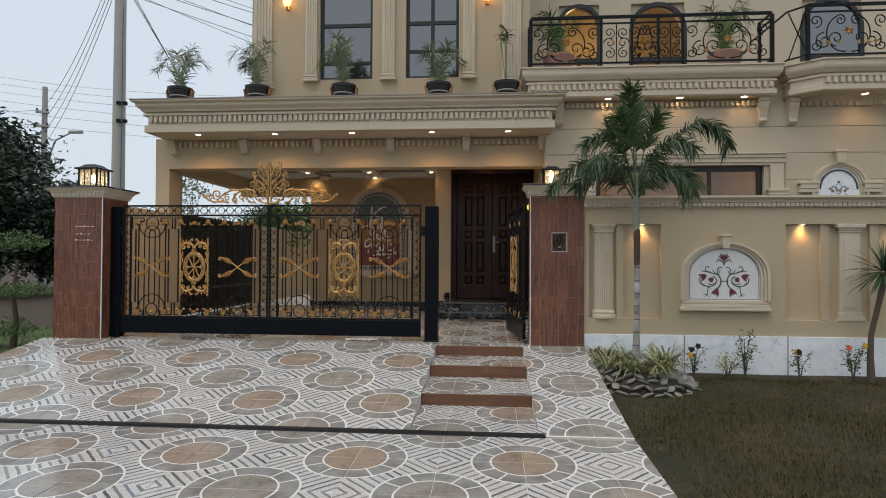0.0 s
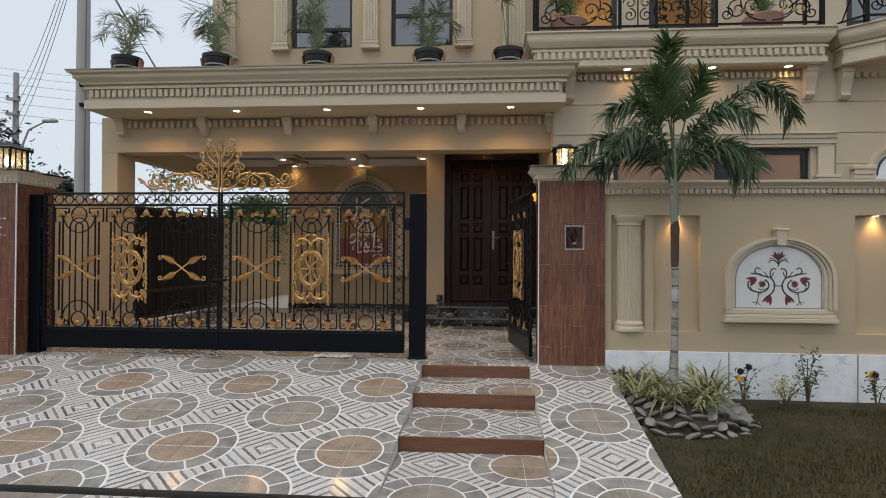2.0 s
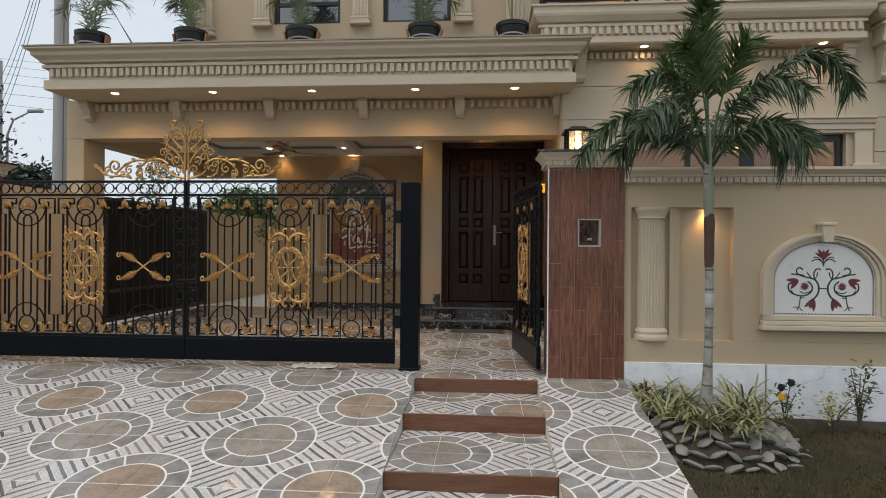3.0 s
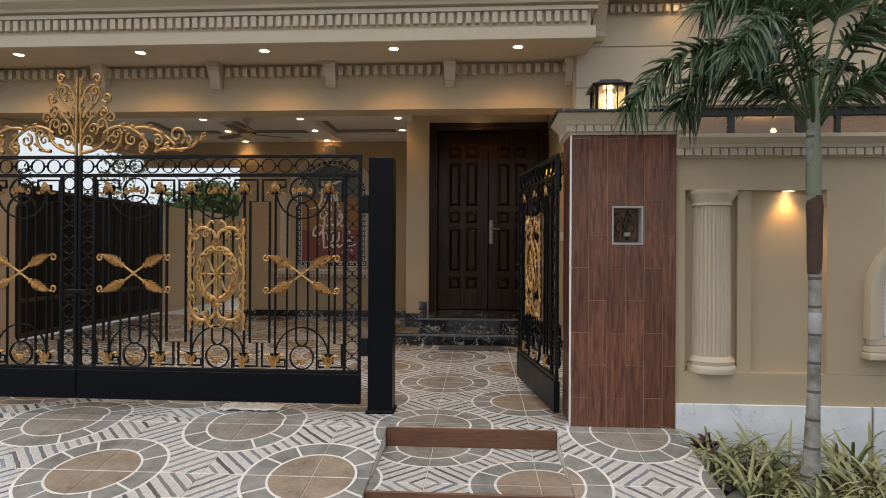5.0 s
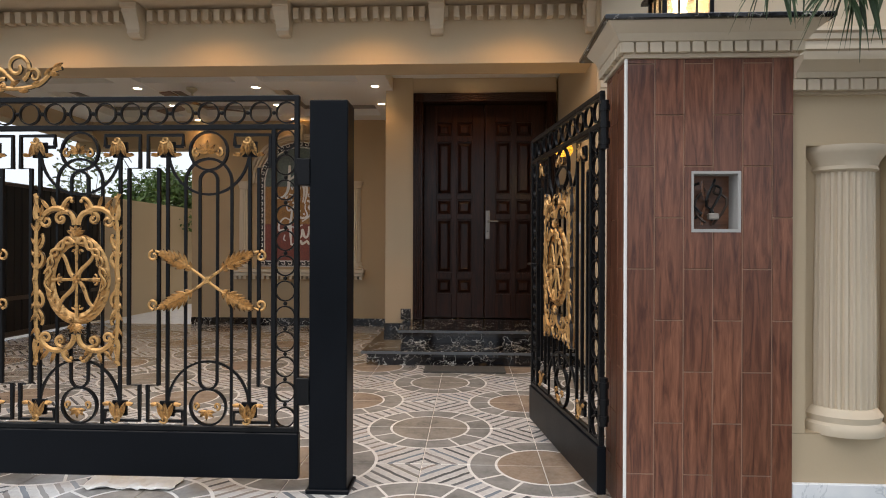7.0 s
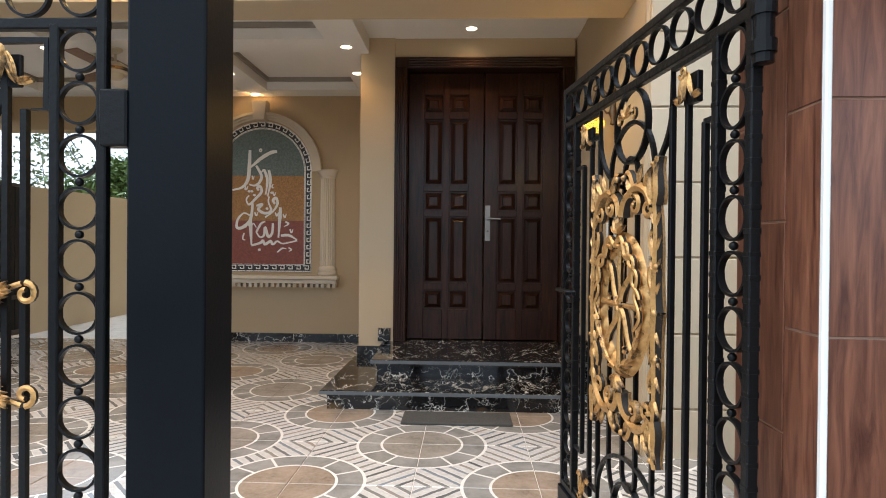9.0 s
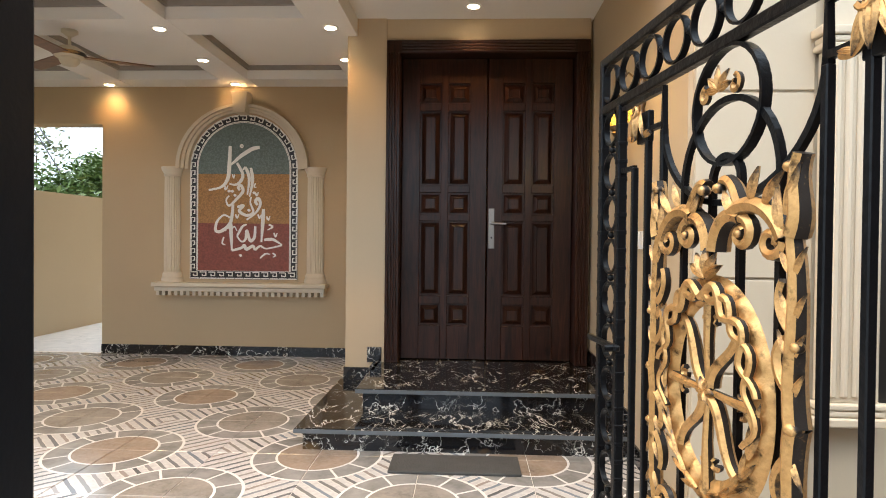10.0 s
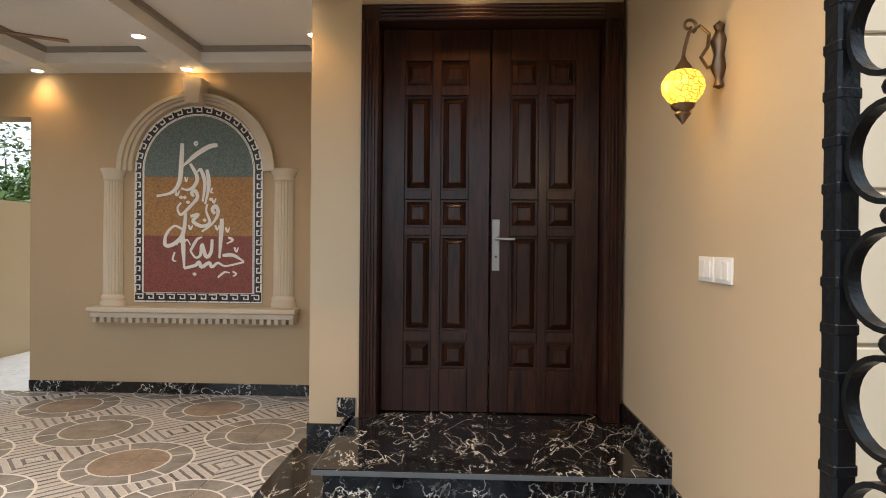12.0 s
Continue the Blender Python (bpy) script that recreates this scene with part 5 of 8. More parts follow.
# thin crumpled white sheet on the floor under the gate
bm = bmesh.new()
r_ = random.Random(17)
rows = [[bm.verts.new((-1.76 + 0.022 * i + r_.uniform(-0.006, 0.006), 7.265 + 0.028 * j + r_.uniform(-0.006, 0.006), 0.004 + r_.uniform(0.0, 0.018))) for i in range(20)] for j in range(7)]
for A, B in zip(rows, rows[1:]):
    for i in range(19):
        bm.faces.new((A[i], A[i + 1], B[i + 1], B[i]))
low = bmesh.ops.extrude_face_region(bm, geom=bm.faces[:])
for e_ in low["geom"]:
    if isinstance(e_, bmesh.types.BMVert):
        e_.co.z -= 0.003
solid("white_sheet", bm, M_WHITEP, "crumpled white sheet lying under the gate", "plastic sheet")

# post between gate and wicket
gp = thing("gate_post", "square blue-black steel gate post", "gate post", -0.641, 7.36, 0)
part("post", bevelled(-0.085, 0.085, -0.075, 0.075, 0.0, 1.74, 0.006, 2), M_NAVY, gp)
part("foot", bevelled(-0.097, 0.097, -0.088, 0.088, 0.0, 0.02, 0.004, 1), M_NAVY, gp)

hp = thing("gate_post", "square black steel hinge post against the tiled pillar", "gate post", -4.886, 7.33, 0)
part("post", bevelled(-0.066, 0.066, -0.06, 0.06, 0.0, 1.74, 0.006, 2), M_NAVY, hp)

# wicket leaf, swung inwards
wk, top = gate_leaf("wicket_gate_leaf", "narrow black wrought-iron wicket gate with gilded medallion, standing open", 1.142, ["wide"], 0.40, 0.055, "wicket gate", 1.68, 0.128, 0.012)
hinge, free = Vector((0.537, 7.20)), Vector((0.367, 8.328))
wang = math.degrees(math.atan2(hinge.y - free.y, hinge.x - free.x))
wk.matrix_basis = pose(free.x, free.y, 0, 0, 0, wang)
for z in (0.45, 1.60):
    hg = part("hinge", tube(bmesh.new(), [(1.157, 0, z - 0.10), (1.157, 0, z + 0.10)], 0.018, 14), M_IRON, wk)
    for q in (-0.07, 0.0, 0.07):
        part("hinge_collar", tube(bmesh.new(), [(1.157, 0, z + q - 0.012), (1.157, 0, z + q + 0.012)], 0.0225, 14), M_IRON, hg)
NOTCH = mesh_of(bevelled(-0.0116, 0.0116, -0.0127, 0.0127, -0.006, 0.006, 0.002, 1), "hammer_mark")
NOTCH.materials.append(M_IRON)
for x in (0.012, 0.128, 1.142 - 0.128, 1.13):
    for i in range(30):
        part("hammer_mark", NOTCH, M_IRON, wk, m=Matrix.Translation((x, 0, 0.30 + i * 0.0445)))
part("latch", bevelled(-0.03, 0.17, -0.028, -0.013, 0.985, 1.000, 0.003, 1), M_IRON, wk)
part("latch_knob", tube(bmesh.new(), [(0.155, -0.05, 0.992), (0.155, -0.02, 0.992)], 0.009, 8), M_IRON, wk)

# ---- entrance ----
# blue-grey for the strips along the tread edges, paler than the marble
M_STEP_EDGE = plain("blue_grey_step_edge", (0.10, 0.115, 0.13), 0.35, scale=9, vary=0.3, grain=60, bump=0.1)
entry = thing("entrance_steps", "two black marble steps with white and gold veins", "steps")
for k, (x0, y0, z0, z1) in enumerate(((-1.02, 10.13, 0.0, 0.14), (-0.73, 10.53, 0.14, 0.28))):
    back = 11.4 if k == 0 else 11.6
    part("riser", bevelled(x0 + 0.045, RWX, y0 + 0.045, back, z0, z1 - 0.032, 0.002, 1), M_BLACKM, entry)
    part("tread", bevelled(x0 + 0.004, RWX, y0 + 0.004, back, z1 - 0.031, z1, 0.003, 1), M_BLACKM, entry)
    part("nosing", bevelled(x0, RWX, y0, y0 + 0.0038, z1 - 0.030, z1 - 0.005, 0.001, 1), M_STEP_EDGE, entry, "blue-grey edge strip")
    part("nosing", bevelled(x0, x0 + 0.0038, y0 + 0.004, back, z1 - 0.030, z1 - 0.005, 0.001, 1), M_STEP_EDGE, entry, "blue-grey edge strip")
skirt = boxes((-3.97, JX - 0.0, BACK - 0.012, BACK, 0.0, 0.10), (JX - 0.012, JX, JY, BACK - 0.012, 0.0, 0.10), (JX - 0.012, -0.70, JY - 0.012, JY, 0.0, 0.235), (-0.80, -0.685, JY - 0.014, JY, 0.28, 0.40), (-0.75, -0.70, JY - 0.3, JY, 0.14, 0.28))
solid("skirting", skirt, M_BLACKM, "black marble skirting", "skirting", kind="structure")
solid("skirting_vestibule", boxes((RWX - 0.012, RWX, 9.4, 10.12, 0, 0.10), (RWX - 0.012, RWX, 10.14, 10.53, 0.14, 0.25), (RWX - 0.012, RWX, 10.53, 11.5, 0.28, 0.40)), M_BLACKM, "stepped black marble skirting beside the door", "skirting", kind="structure")

dframe = thing("door_frame", "dark brown reeded timber door frame", "door frame", 0, 0, 0.28)
for x0, x1 in ((-0.662, -0.554), (0.840, 0.944)):
    part("jamb", bevelled(x0, x1, 11.385, 11.60, 0.0, 2.462, 0.004, 1), M_DOOR, dframe)
    for i in range(4):
        cx = x0 + 0.018 + i * 0.021
        part("reed", tube(bmesh.new(), [(cx, 11.384, 0.02), (cx, 11.384, 2.462)], 0.008, 6), M_DOOR, dframe)
part("head", bevelled(-0.662, 0.944, 11.385, 11.60, 2.464, 2.565, 0.004, 1), M_DOOR, dframe)
for i in range(4):
    cz = 2.478 + i * 0.023
    part("reed", tube(bmesh.new(), [(-0.54, 11.384, cz), (0.83, 11.384, cz)], 0.008, 6), M_DOOR, dframe)


def door_leaf(x0, x1, name, label, cols):
    d = thing(name, label, "door", x0, 11.56, 0.285, "entrance door")
    w = x1 - x0
    part("slab", bevelled(0.002, w - 0.002, 0.0, 0.045, 0.0, 2.457, 0.003, 1), M_DOOR, d)
    rows = [(0.277, 0.456), (0.521, 1.134), (1.187, 1.366), (1.425, 2.032), (2.094, 2.255)]
    # rails and stiles stand proud of the sunk panels
    xs = [(0.004, cols[0][0] - x0), (cols[0][1] - x0, cols[1][0] - x0), (cols[1][1] - x0, w - 0.004)]
    for a, b in xs:
        part("stile", bevelled(a, b, -0.026, 0.0, 0.002, 2.454, 0.003, 1), M_DOOR, d)
    zs = [0.002] + [z for r in rows for z in r] + [2.454]
    for a, b in cols:
        for i in range(0, len(zs), 2):
            part("rail", bevelled(a - x0, b - x0, -0.0255, 0.0, zs[i], zs[i + 1], 0.003, 1), M_DOOR, d)
        for r0, r1 in rows:
            bm = bmesh.new()
            q0, q1 = a - x0 + 0.012, b - x0 - 0.012
            s0, s1 = r0 + 0.012, r1 - 0.012
            lev = [[bm.verts.new((x, y, z)) for x, z in ((q0 + i, s0 + i), (q1 - i, s0 + i), (q1 - i, s1 - i), (q0 + i, s1 - i))] for i, y in ((0.0, 0.002), (0.004, -0.001), (0.034, -0.024), (0.040, -0.018))]
            for A, B in zip(lev, lev[1:]):
                for i in range(4):
                    bm.faces.new((A[i], A[(i + 1) % 4], B[(i + 1) % 4], B[i]))
            bm.faces.new(lev[-1])
            part("raised_panel", bm, M_DOOR, d)
    return d


dl = door_leaf(-0.552, 0.146, "door_leaf", "dark walnut door leaf with raised panels, closed", [(-0.404, -0.228), (-0.171, 0.007)])
dr = door_leaf(0.150, 0.838, "door_leaf", "dark walnut door leaf with raised panels and steel handle, closed", [(0.273, 0.452), (0.508, 0.686)])
hd = part("handle_plate", bevelled(0.012, 0.062, -0.034, -0.026, 0.91, 1.24, 0.004, 2), M_CHROME, dr, "brushed steel handle plate")
part("lever", tube(bmesh.new(), [(0.037, -0.034, 1.115), (0.037, -0.065, 1.115), (0.055, -0.07, 1.115), (0.155, -0.07, 1.113)], 0.010, 8), M_CHROME, hd, "steel lever", True)
part("keyhole", tube(bmesh.new(), [(0.037, -0.037, 1.0), (0.037, -0.032, 1.0)], 0.008, 10), M_BLACK, hd)
mat_ob = solid("doormat", bevelled(-0.42, 0.30, 9.84, 10.10, 0.0, 0.018, 0.006), plain("grey_ribbed_mat", (0.06, 0.06, 0.058), 0.95, scale=12, vary=0.4, grain=90, bump=0.8, depth=0.01), "folded dark grey doormat before the steps", "doormat")

# ---- facade details ----
zs = [-0.30, 0.27, 0.68, 1.10, 1.51, 1.92, 2.33, 2.745, 3.157, 3.46]
for z0, z1 in zip(zs, zs[1:]):
    spans = [(RWX + 0.022, 9.5)] if z0 > 2.7 else [(RWX + 0.022, 1.50), (4.70, 9.5)]
    for a, b in spans:
        part("course", bevelled(a, b, FY - 0.012, FY - 0.0005, z0 + 0.005, z1 - 0.005, 0.004, 1), M_CREAM, wall_right)


def pilaster(parent, x, y, z0, z1, w, flutes=4, d=0.06):
    """A flat fluted pilaster with base and capital."""
    p = part("pilaster", bevelled(-w / 2, w / 2, -d, 0, z0 + 0.10, z1 - 0.10, 0.004, 1), M_TRIM, parent, "cream fluted pilaster", m=Matrix.Translation((x, y, 0)))
    run = w * 0.82
    for i in range(flutes):
        cx = -run / 2 + (i + 0.5) * run / flutes
        part("reed", tube(bmesh.new(), [(cx, -d, z0 + 0.13), (cx, -d, z1 - 0.13)], run / flutes * 0.36, 8), M_TRIM, p, smooth=True)
    for q, s in ((z0, 1), (z1, -1)):
        lev = [(0.0, 0.040, 1.30), (0.042, 0.028, 1.16), (0.072, 0.028, 1.22)]
        for off, h, k in lev:
            a, b = sorted((q + s * off, q + s * (off + h)))
            part("base" if s > 0 else "capital", bevelled(-w / 2 * k, w / 2 * k, -d * k - 0.012, 0, a, b, 0.008, 2), M_TRIM, p)
    return p


wtrim = thing("window_surround", "cream moulded surround of the wide ground-floor window", "window surround")
for x in (1.63, 4.56):
    pilaster(wtrim, x, FY - 0.013, 0.48, 2.18, 0.24)
prof = [(0.0, 0.0), (0.03, 0.0), (0.03, 0.03), (0.05, 0.04), (0.05, 0.10), (0.07, 0.11), (0.075, 0.15), (0.095, 0.165), (0.095, 0.19), (0.0, 0.19)]
part("head_moulding", mould(bmesh.new(), [(o, 2.56 + z) for o, z in prof], [(1.52, FY - 0.013), (4.68, FY - 0.013)]), M_TRIM, wtrim)
for x in (1.63, 4.56):
    part("side_moulding", bevelled(x - 0.10, x + 0.10, FY - 0.05, FY - 0.013, 2.182, 2.558, 0.006), M_TRIM, wtrim)


def window(name, label, x0, x1, z0, z1, y, ver, hor, f=0.05, pane=None):
    th = thing(name, label, "window", 0, y, 0)
    pane = pane or M_PANE
    part("frame", boxes((x0, x0 + f, 0, 0.06, z0, z1), (x1 - f, x1, 0, 0.06, z0, z1), (x0 + f, x1 - f, 0, 0.06, z0, z0 + f), (x0 + f, x1 - f, 0, 0.06, z1 - f, z1)), M_BLACK, th)
    for v, w in ver:
        part("mullion", boxes((v - w / 2, v + w / 2, 0.004, 0.056, z0 + f, z1 - f)), M_BLACK, th)
    for v, w in hor:
        part("transom", boxes((x0 + f, x1 - f, 0.007, 0.053, v - w / 2, v + w / 2)), M_BLACK, th)
    edges = [x0 + f] + [e for v, w in ver for e in (v - w / 2, v + w / 2)] + [x1 - f]
    zz = [z0 + f] + [e for v, w in hor for e in (v - w / 2, v + w / 2)] + [z1 - f]
    for i in range(0, len(edges), 2):
        for j in range(0, len(zz), 2):
            part("pane", boxes((edges[i], edges[i + 1], 0.028, 0.034, zz[j], zz[j + 1])), pane, th, m=pose(0, 0, 0, 0, 0, 0))
    return th


window("window_upper", "tall black-framed window with dark reflecting panes", -2.798, -1.887, 4.102, 6.398, UY + 0.08, [], [(4.40, 0.05), (5.05, 0.06), (5.7, 0.05)])
window("window_upper", "tall black-framed window with a centre mullion", -1.315, -0.424, 4.102, 6.398, UY + 0.08, [(-0.87, 0.06)], [(4.58, 0.05), (5.06, 0.06), (5.7, 0.05)])


def tinted():
    g = Graph("tinted_window_glass")
    g.bsdf.inputs["Transmission Weight"].default_value = 0.9
    g.bsdf.inputs["IOR"].default_value = 1.5
    return g.done((0.62, 0.55, 0.48), 0.03)


M_TINT = tinted()
wr = window("window_ground", "wide black-framed window showing a lit room", WX0, WX1, WZ0, WZ1, FY + 0.06, [(2.55, 0.06), (3.26, 0.16), (3.58, 0.05)], [], 0.075, M_TINT)
bulb(2.3, 11.3, 2.75, 26)
bulb(4.0, 11.6, 2.75, 10)
for x in (2.0, 2.9, 4.2):
    downlight(x, 10.9, 3.0, 5, lit=False, group="room downlights")
bulb(2.2, 12.2, 5.6, 34)
ch = thing("chandelier", "small lit hanging lamp behind the balcony door", "chandelier", 2.75, 11.9, 5.2)
part("rod", tube(bmesh.new(), [(0, 0, 0.1), (0, 0, 2.2)], 0.01, 6), M_IRON, ch)
for k in range(5):
    a = k * 1.257
    part("arm", tube(bmesh.new(), [(0, 0, 0.1), (0.1 * math.cos(a), 0.1 * math.sin(a), 0.02), (0.18 * math.cos(a), 0.18 * math.sin(a), 0.08)], 0.008, 6), M_GOLD, ch)
    part("bulb", lathe(bmesh.new(), [(0.0, 0.08), (0.028, 0.10), (0.03, 0.13), (0.0, 0.17)], 12, (0.18 * math.cos(a), 0.18 * math.sin(a), 0)), M_LED, ch, smooth=True)

uf = thing("upper_pilasters", "cream fluted pilasters framing the upper windows", "pilasters")
for x, w in ((-2.93, 0.20), (-1.605, 0.21), (-0.255, 0.20)):
    pilaster(uf, x, UY, 4.06, 6.5, w)
for x in (-3.78, 0.45):
    pilaster(uf, x, UY, 3.95, 7.0, 0.32, 5, 0.05)
for k, x in enumerate((-3.34, 0.05)):
    sc = thing("wall_sconce", "small brass wall sconce with a glowing shade", "wall lamp", x, UY - 0.005, 5.42, "upper wall sconces")
    part("back_plate", bevelled(-0.035, 0.035, -0.02, 0.0, -0.12, 0.14, 0.008), M_GOLD, sc)
    part("shade", lathe(bmesh.new(), [(0.02, -0.09), (0.06, -0.05), (0.075, 0.05), (0.06, 0.10), (0.05, 0.10)], 16, (0, -0.09, 0)), M_AMBER, sc, "glowing glass shade", True)
    part("finial", lathe(bmesh.new(), [(0.0, -0.16), (0.02, -0.13), (0.012, -0.10), (0.02, -0.09)], 12, (0, -0.09, 0)), M_GOLD, sc, "", True)

# balconies
B_PROF = [(-0.02, 0.0), (0.25, 0.0), (0.27, 0.02), (0.27, 0.09), (0.245, 0.10), (0.245, 0.205), (0.275, 0.212), (0.275, 0.242), (0.245, 0.246), (0.245, 0.264), (0.285, 0.270), (0.33, 0.33), (0.34, 0.36), (0.34, 0.43), (0.365, 0.44), (0.365, 0.46), (-0.02, 0.46)]
bal1 = thing("balcony", "cream moulded balcony slab with dentils and brackets", "balcony", group="balconies")
part("slab_moulding", mould(bmesh.new(), [(o, 3.60 + z) for o, z in B_PROF], [(0.945, 9.9), (0.945, FY), (4.19, FY), (4.19, 9.8)]), M_TRIM, bal1)
part("slab", boxes((0.95, 9.5, FY + 0.02, 10.6, 3.92, 4.05)), M_CONCRETE, bal1)
dentils(bal1, 40, 0.72, 4.42, FY - 0.245, 3.715, 3.80, 0.045)
dentils(bal1, 38, 1.30, 4.24, FY - 0.012, 3.49, 3.56, 0.05)
for x in (1.20, 4.33):
    corbel(bal1, x, FY - 0.012, 3.20, 3.598, 0.15, 0.15)
bal2 = thing("balcony", "cream moulded balcony slab projecting further out", "balcony", group="balconies")
part("slab_moulding", mould(bmesh.new(), [(o, 3.58 + z) for o, z in B_PROF], [(4.93, 9.7), (4.93, 9.25), (5.10, 9.10), (9.5, 9.10)]), M_TRIM, bal2)
dentils(bal2, 44, 5.02, 9.3, 9.10 - 0.245, 3.695, 3.78, 0.045)
dentils(bal2, 44, 4.9, 9.3, FY - 0.012, 3.47, 3.54, 0.05)
corbel(bal2, 4.78, FY - 0.012, 3.18, 3.578, 0.15, 0.15)
for x in (1.95, 3.05, 4.02):
    downlight(x, 9.18, 3.60, 2.2, 160)
downlight(5.72, 9.05, 3.58, 5, 150)
downlight(7.2, 9.05, 3.58, 5, 150)


def scroll_bay(parent, x0, x1, z0, z1, y):
    """C-scrolls round a gilded rosette between two posts."""
    c, w, h = (x0 + x1) / 2, x1 - x0, z1 - z0
    mid = (z0 + z1) / 2
    for sx in (-1, 1):
        bm = bmesh.new()
        p = bez((c + sx * 0.04, z0 + 0.03), (c + sx * 0.30 * w, z0 + 0.02), (c + sx * 0.36 * w, z1 - 0.15), (c + sx * 0.10 * w, z1 - 0.04), 16)
        tube(bm, p, 0.010, 5)
        s = spiral(c + sx * 0.10 * w, z1 - 0.04 - 0.08, 0.08, 0.015, 90, 1.3 * sx, 22)
        tube(bm, s, 0.009, 5)
        s = spiral(c + sx * 0.30 * w, mid - 0.12, 0.13, 0.02, 90, -1.4 * sx, 24)
        tube(bm, s, 0.010, 5)
        s = spiral(c + sx * 0.40 * w, z0 + 0.12, 0.09, 0.015, 90, 1.4 * sx, 22)
        tube(bm, s, 0.009, 5)
        s = spiral(c + sx * 0.40 * w, z1 - 0.13, 0.10, 0.015, -90, -1.4 * sx, 22)
        tube(bm, s, 0.009, 5)
        s = spiral(c + sx * 0.15 * w, mid - 0.08, 0.12, 0.02, -90, 1.3 * sx, 22)
        tube(bm, s, 0.009, 5)
        part("scroll", bm, M_IRON, parent, m=Matrix.Translation((0, y, 0)))
        for q, a in ((0.22, 60), (0.22, 20), (0.33, 100), (0.12, 80)):
            bm = bmesh.new()
            leaf_blob(bm, c + sx * q * w, mid - 0.18 + 0.05 * q, a if sx > 0 else 180 - a, 0.085, 0.018, -0.01, 0.012)
            part("gilded_leaf", bm, M_GOLD, parent, "gilded leaf", m=Matrix.Translation((0, y, 0)))
    bm = bmesh.new()
    for a in range(0, 360, 45):
        leaf_blob(bm, c, mid + 0.03, a, 0.075, 0.018, -0.01, 0.015)
    part("gilded_rosette", bm, M_GOLD, parent, "gilded flower rosette", m=Matrix.Translation((0, y, 0)))


def railing(name, label, xs, y, z0, z1, wide, ends=True):
    th = thing(name, label, "railing", group="balcony railings")
    a, b = xs[0], xs[-1]
    for z, r in ((z1, 0.022), (z1 - 0.10, 0.012), (z0 + 0.04, 0.014)):
        part("rail", bevelled(a, b, y - r, y + r, z - r, z + r, 0.003, 1), M_IRON, th)
    for i, x in enumerate(xs):
        r = 0.026 if i in (0, len(xs) - 1) else 0.02
        part("post", bevelled(x - r, x + r, y - r - 0.002, y + r + 0.002, z0 - 0.04, z1 - 0.02, 0.003, 1), M_IRON, th)
    for i in range(len(xs) - 1):
        if i in wide:
            scroll_bay(th, xs[i], xs[i + 1], z0 + 0.05, z1 - 0.11, y)
        else:
            c = (xs[i] + xs[i + 1]) / 2
            part("baluster", bevelled(c - 0.008, c + 0.008, y - 0.008, y + 0.008, z0 + 0.05, z1 - 0.11, 0.002, 1), M_IRON, th)
            for sx in (-1, 1):
                for cz, turn, a0 in ((z0 + 0.19, 1.4, 90), (z1 - 0.25, -1.4, -90), ((z0 + z1) / 2 - 0.03, 1.2, 0 if sx > 0 else 180)):
                    part("scroll", tube(bmesh.new(), spiral(c + sx * 0.105, cz, 0.09, 0.015, a0, turn * sx, 20), 0.0085, 5), M_IRON, th, m=Matrix.Translation((0, y, 0)))
                bm = bmesh.new()
                leaf_blob(bm, c + sx * 0.03, (z0 + z1) / 2 - 0.05, 60 if sx > 0 else 120, 0.09, 0.018, -0.01, 0.012)
                part("gilded_leaf", bm, M_GOLD, th, "gilded leaf", m=Matrix.Translation((0, y, 0)))
    return th, a, b


rl, a, b = railing("balcony_railing", "black wrought-iron balcony railing with gilded flowers", [0.74, 1.83, 2.30, 2.70, 3.07, 4.40], 9.10, 4.10, 4.86, (0, 2, 4))
for x in (0.74, 4.40):
    for z in (4.86, 4.76, 4.14):
        part("side_rail", bevelled(x - 0.014, x + 0.014, 9.13, 9.50, z - 0.014, z + 0.014, 0.003, 1), M_IRON, rl)
for x in (0.74, 4.40):
    part("post", bevelled(x - 0.022, x + 0.022, 9.50, 9.544, 4.06, 4.88, 0.003, 1), M_IRON, rl)
rl2, a, b = railing("balcony_railing", "black wrought-iron railing of the projecting balcony", [4.80, 5.95, 7.1, 8.3], 8.86, 4.08, 4.86, (0, 1, 2))
for z in (4.86, 4.12):
    part("side_rail", tube(bmesh.new(), [(4.80, 8.86, z), (4.62, 9.10, z), (4.62, 10.4, z)], 0.016, 4), M_IRON, rl2)
part("cross_brace", tube(bmesh.new(), [(4.80, 8.86, 4.12), (4.63, 9.08, 4.84)], 0.010, 4), M_IRON, rl2)
part("cross_brace", tube(bmesh.new(), [(4.80, 8.86, 4.84), (4.63, 9.08, 4.12)], 0.010, 4), M_IRON, rl2)


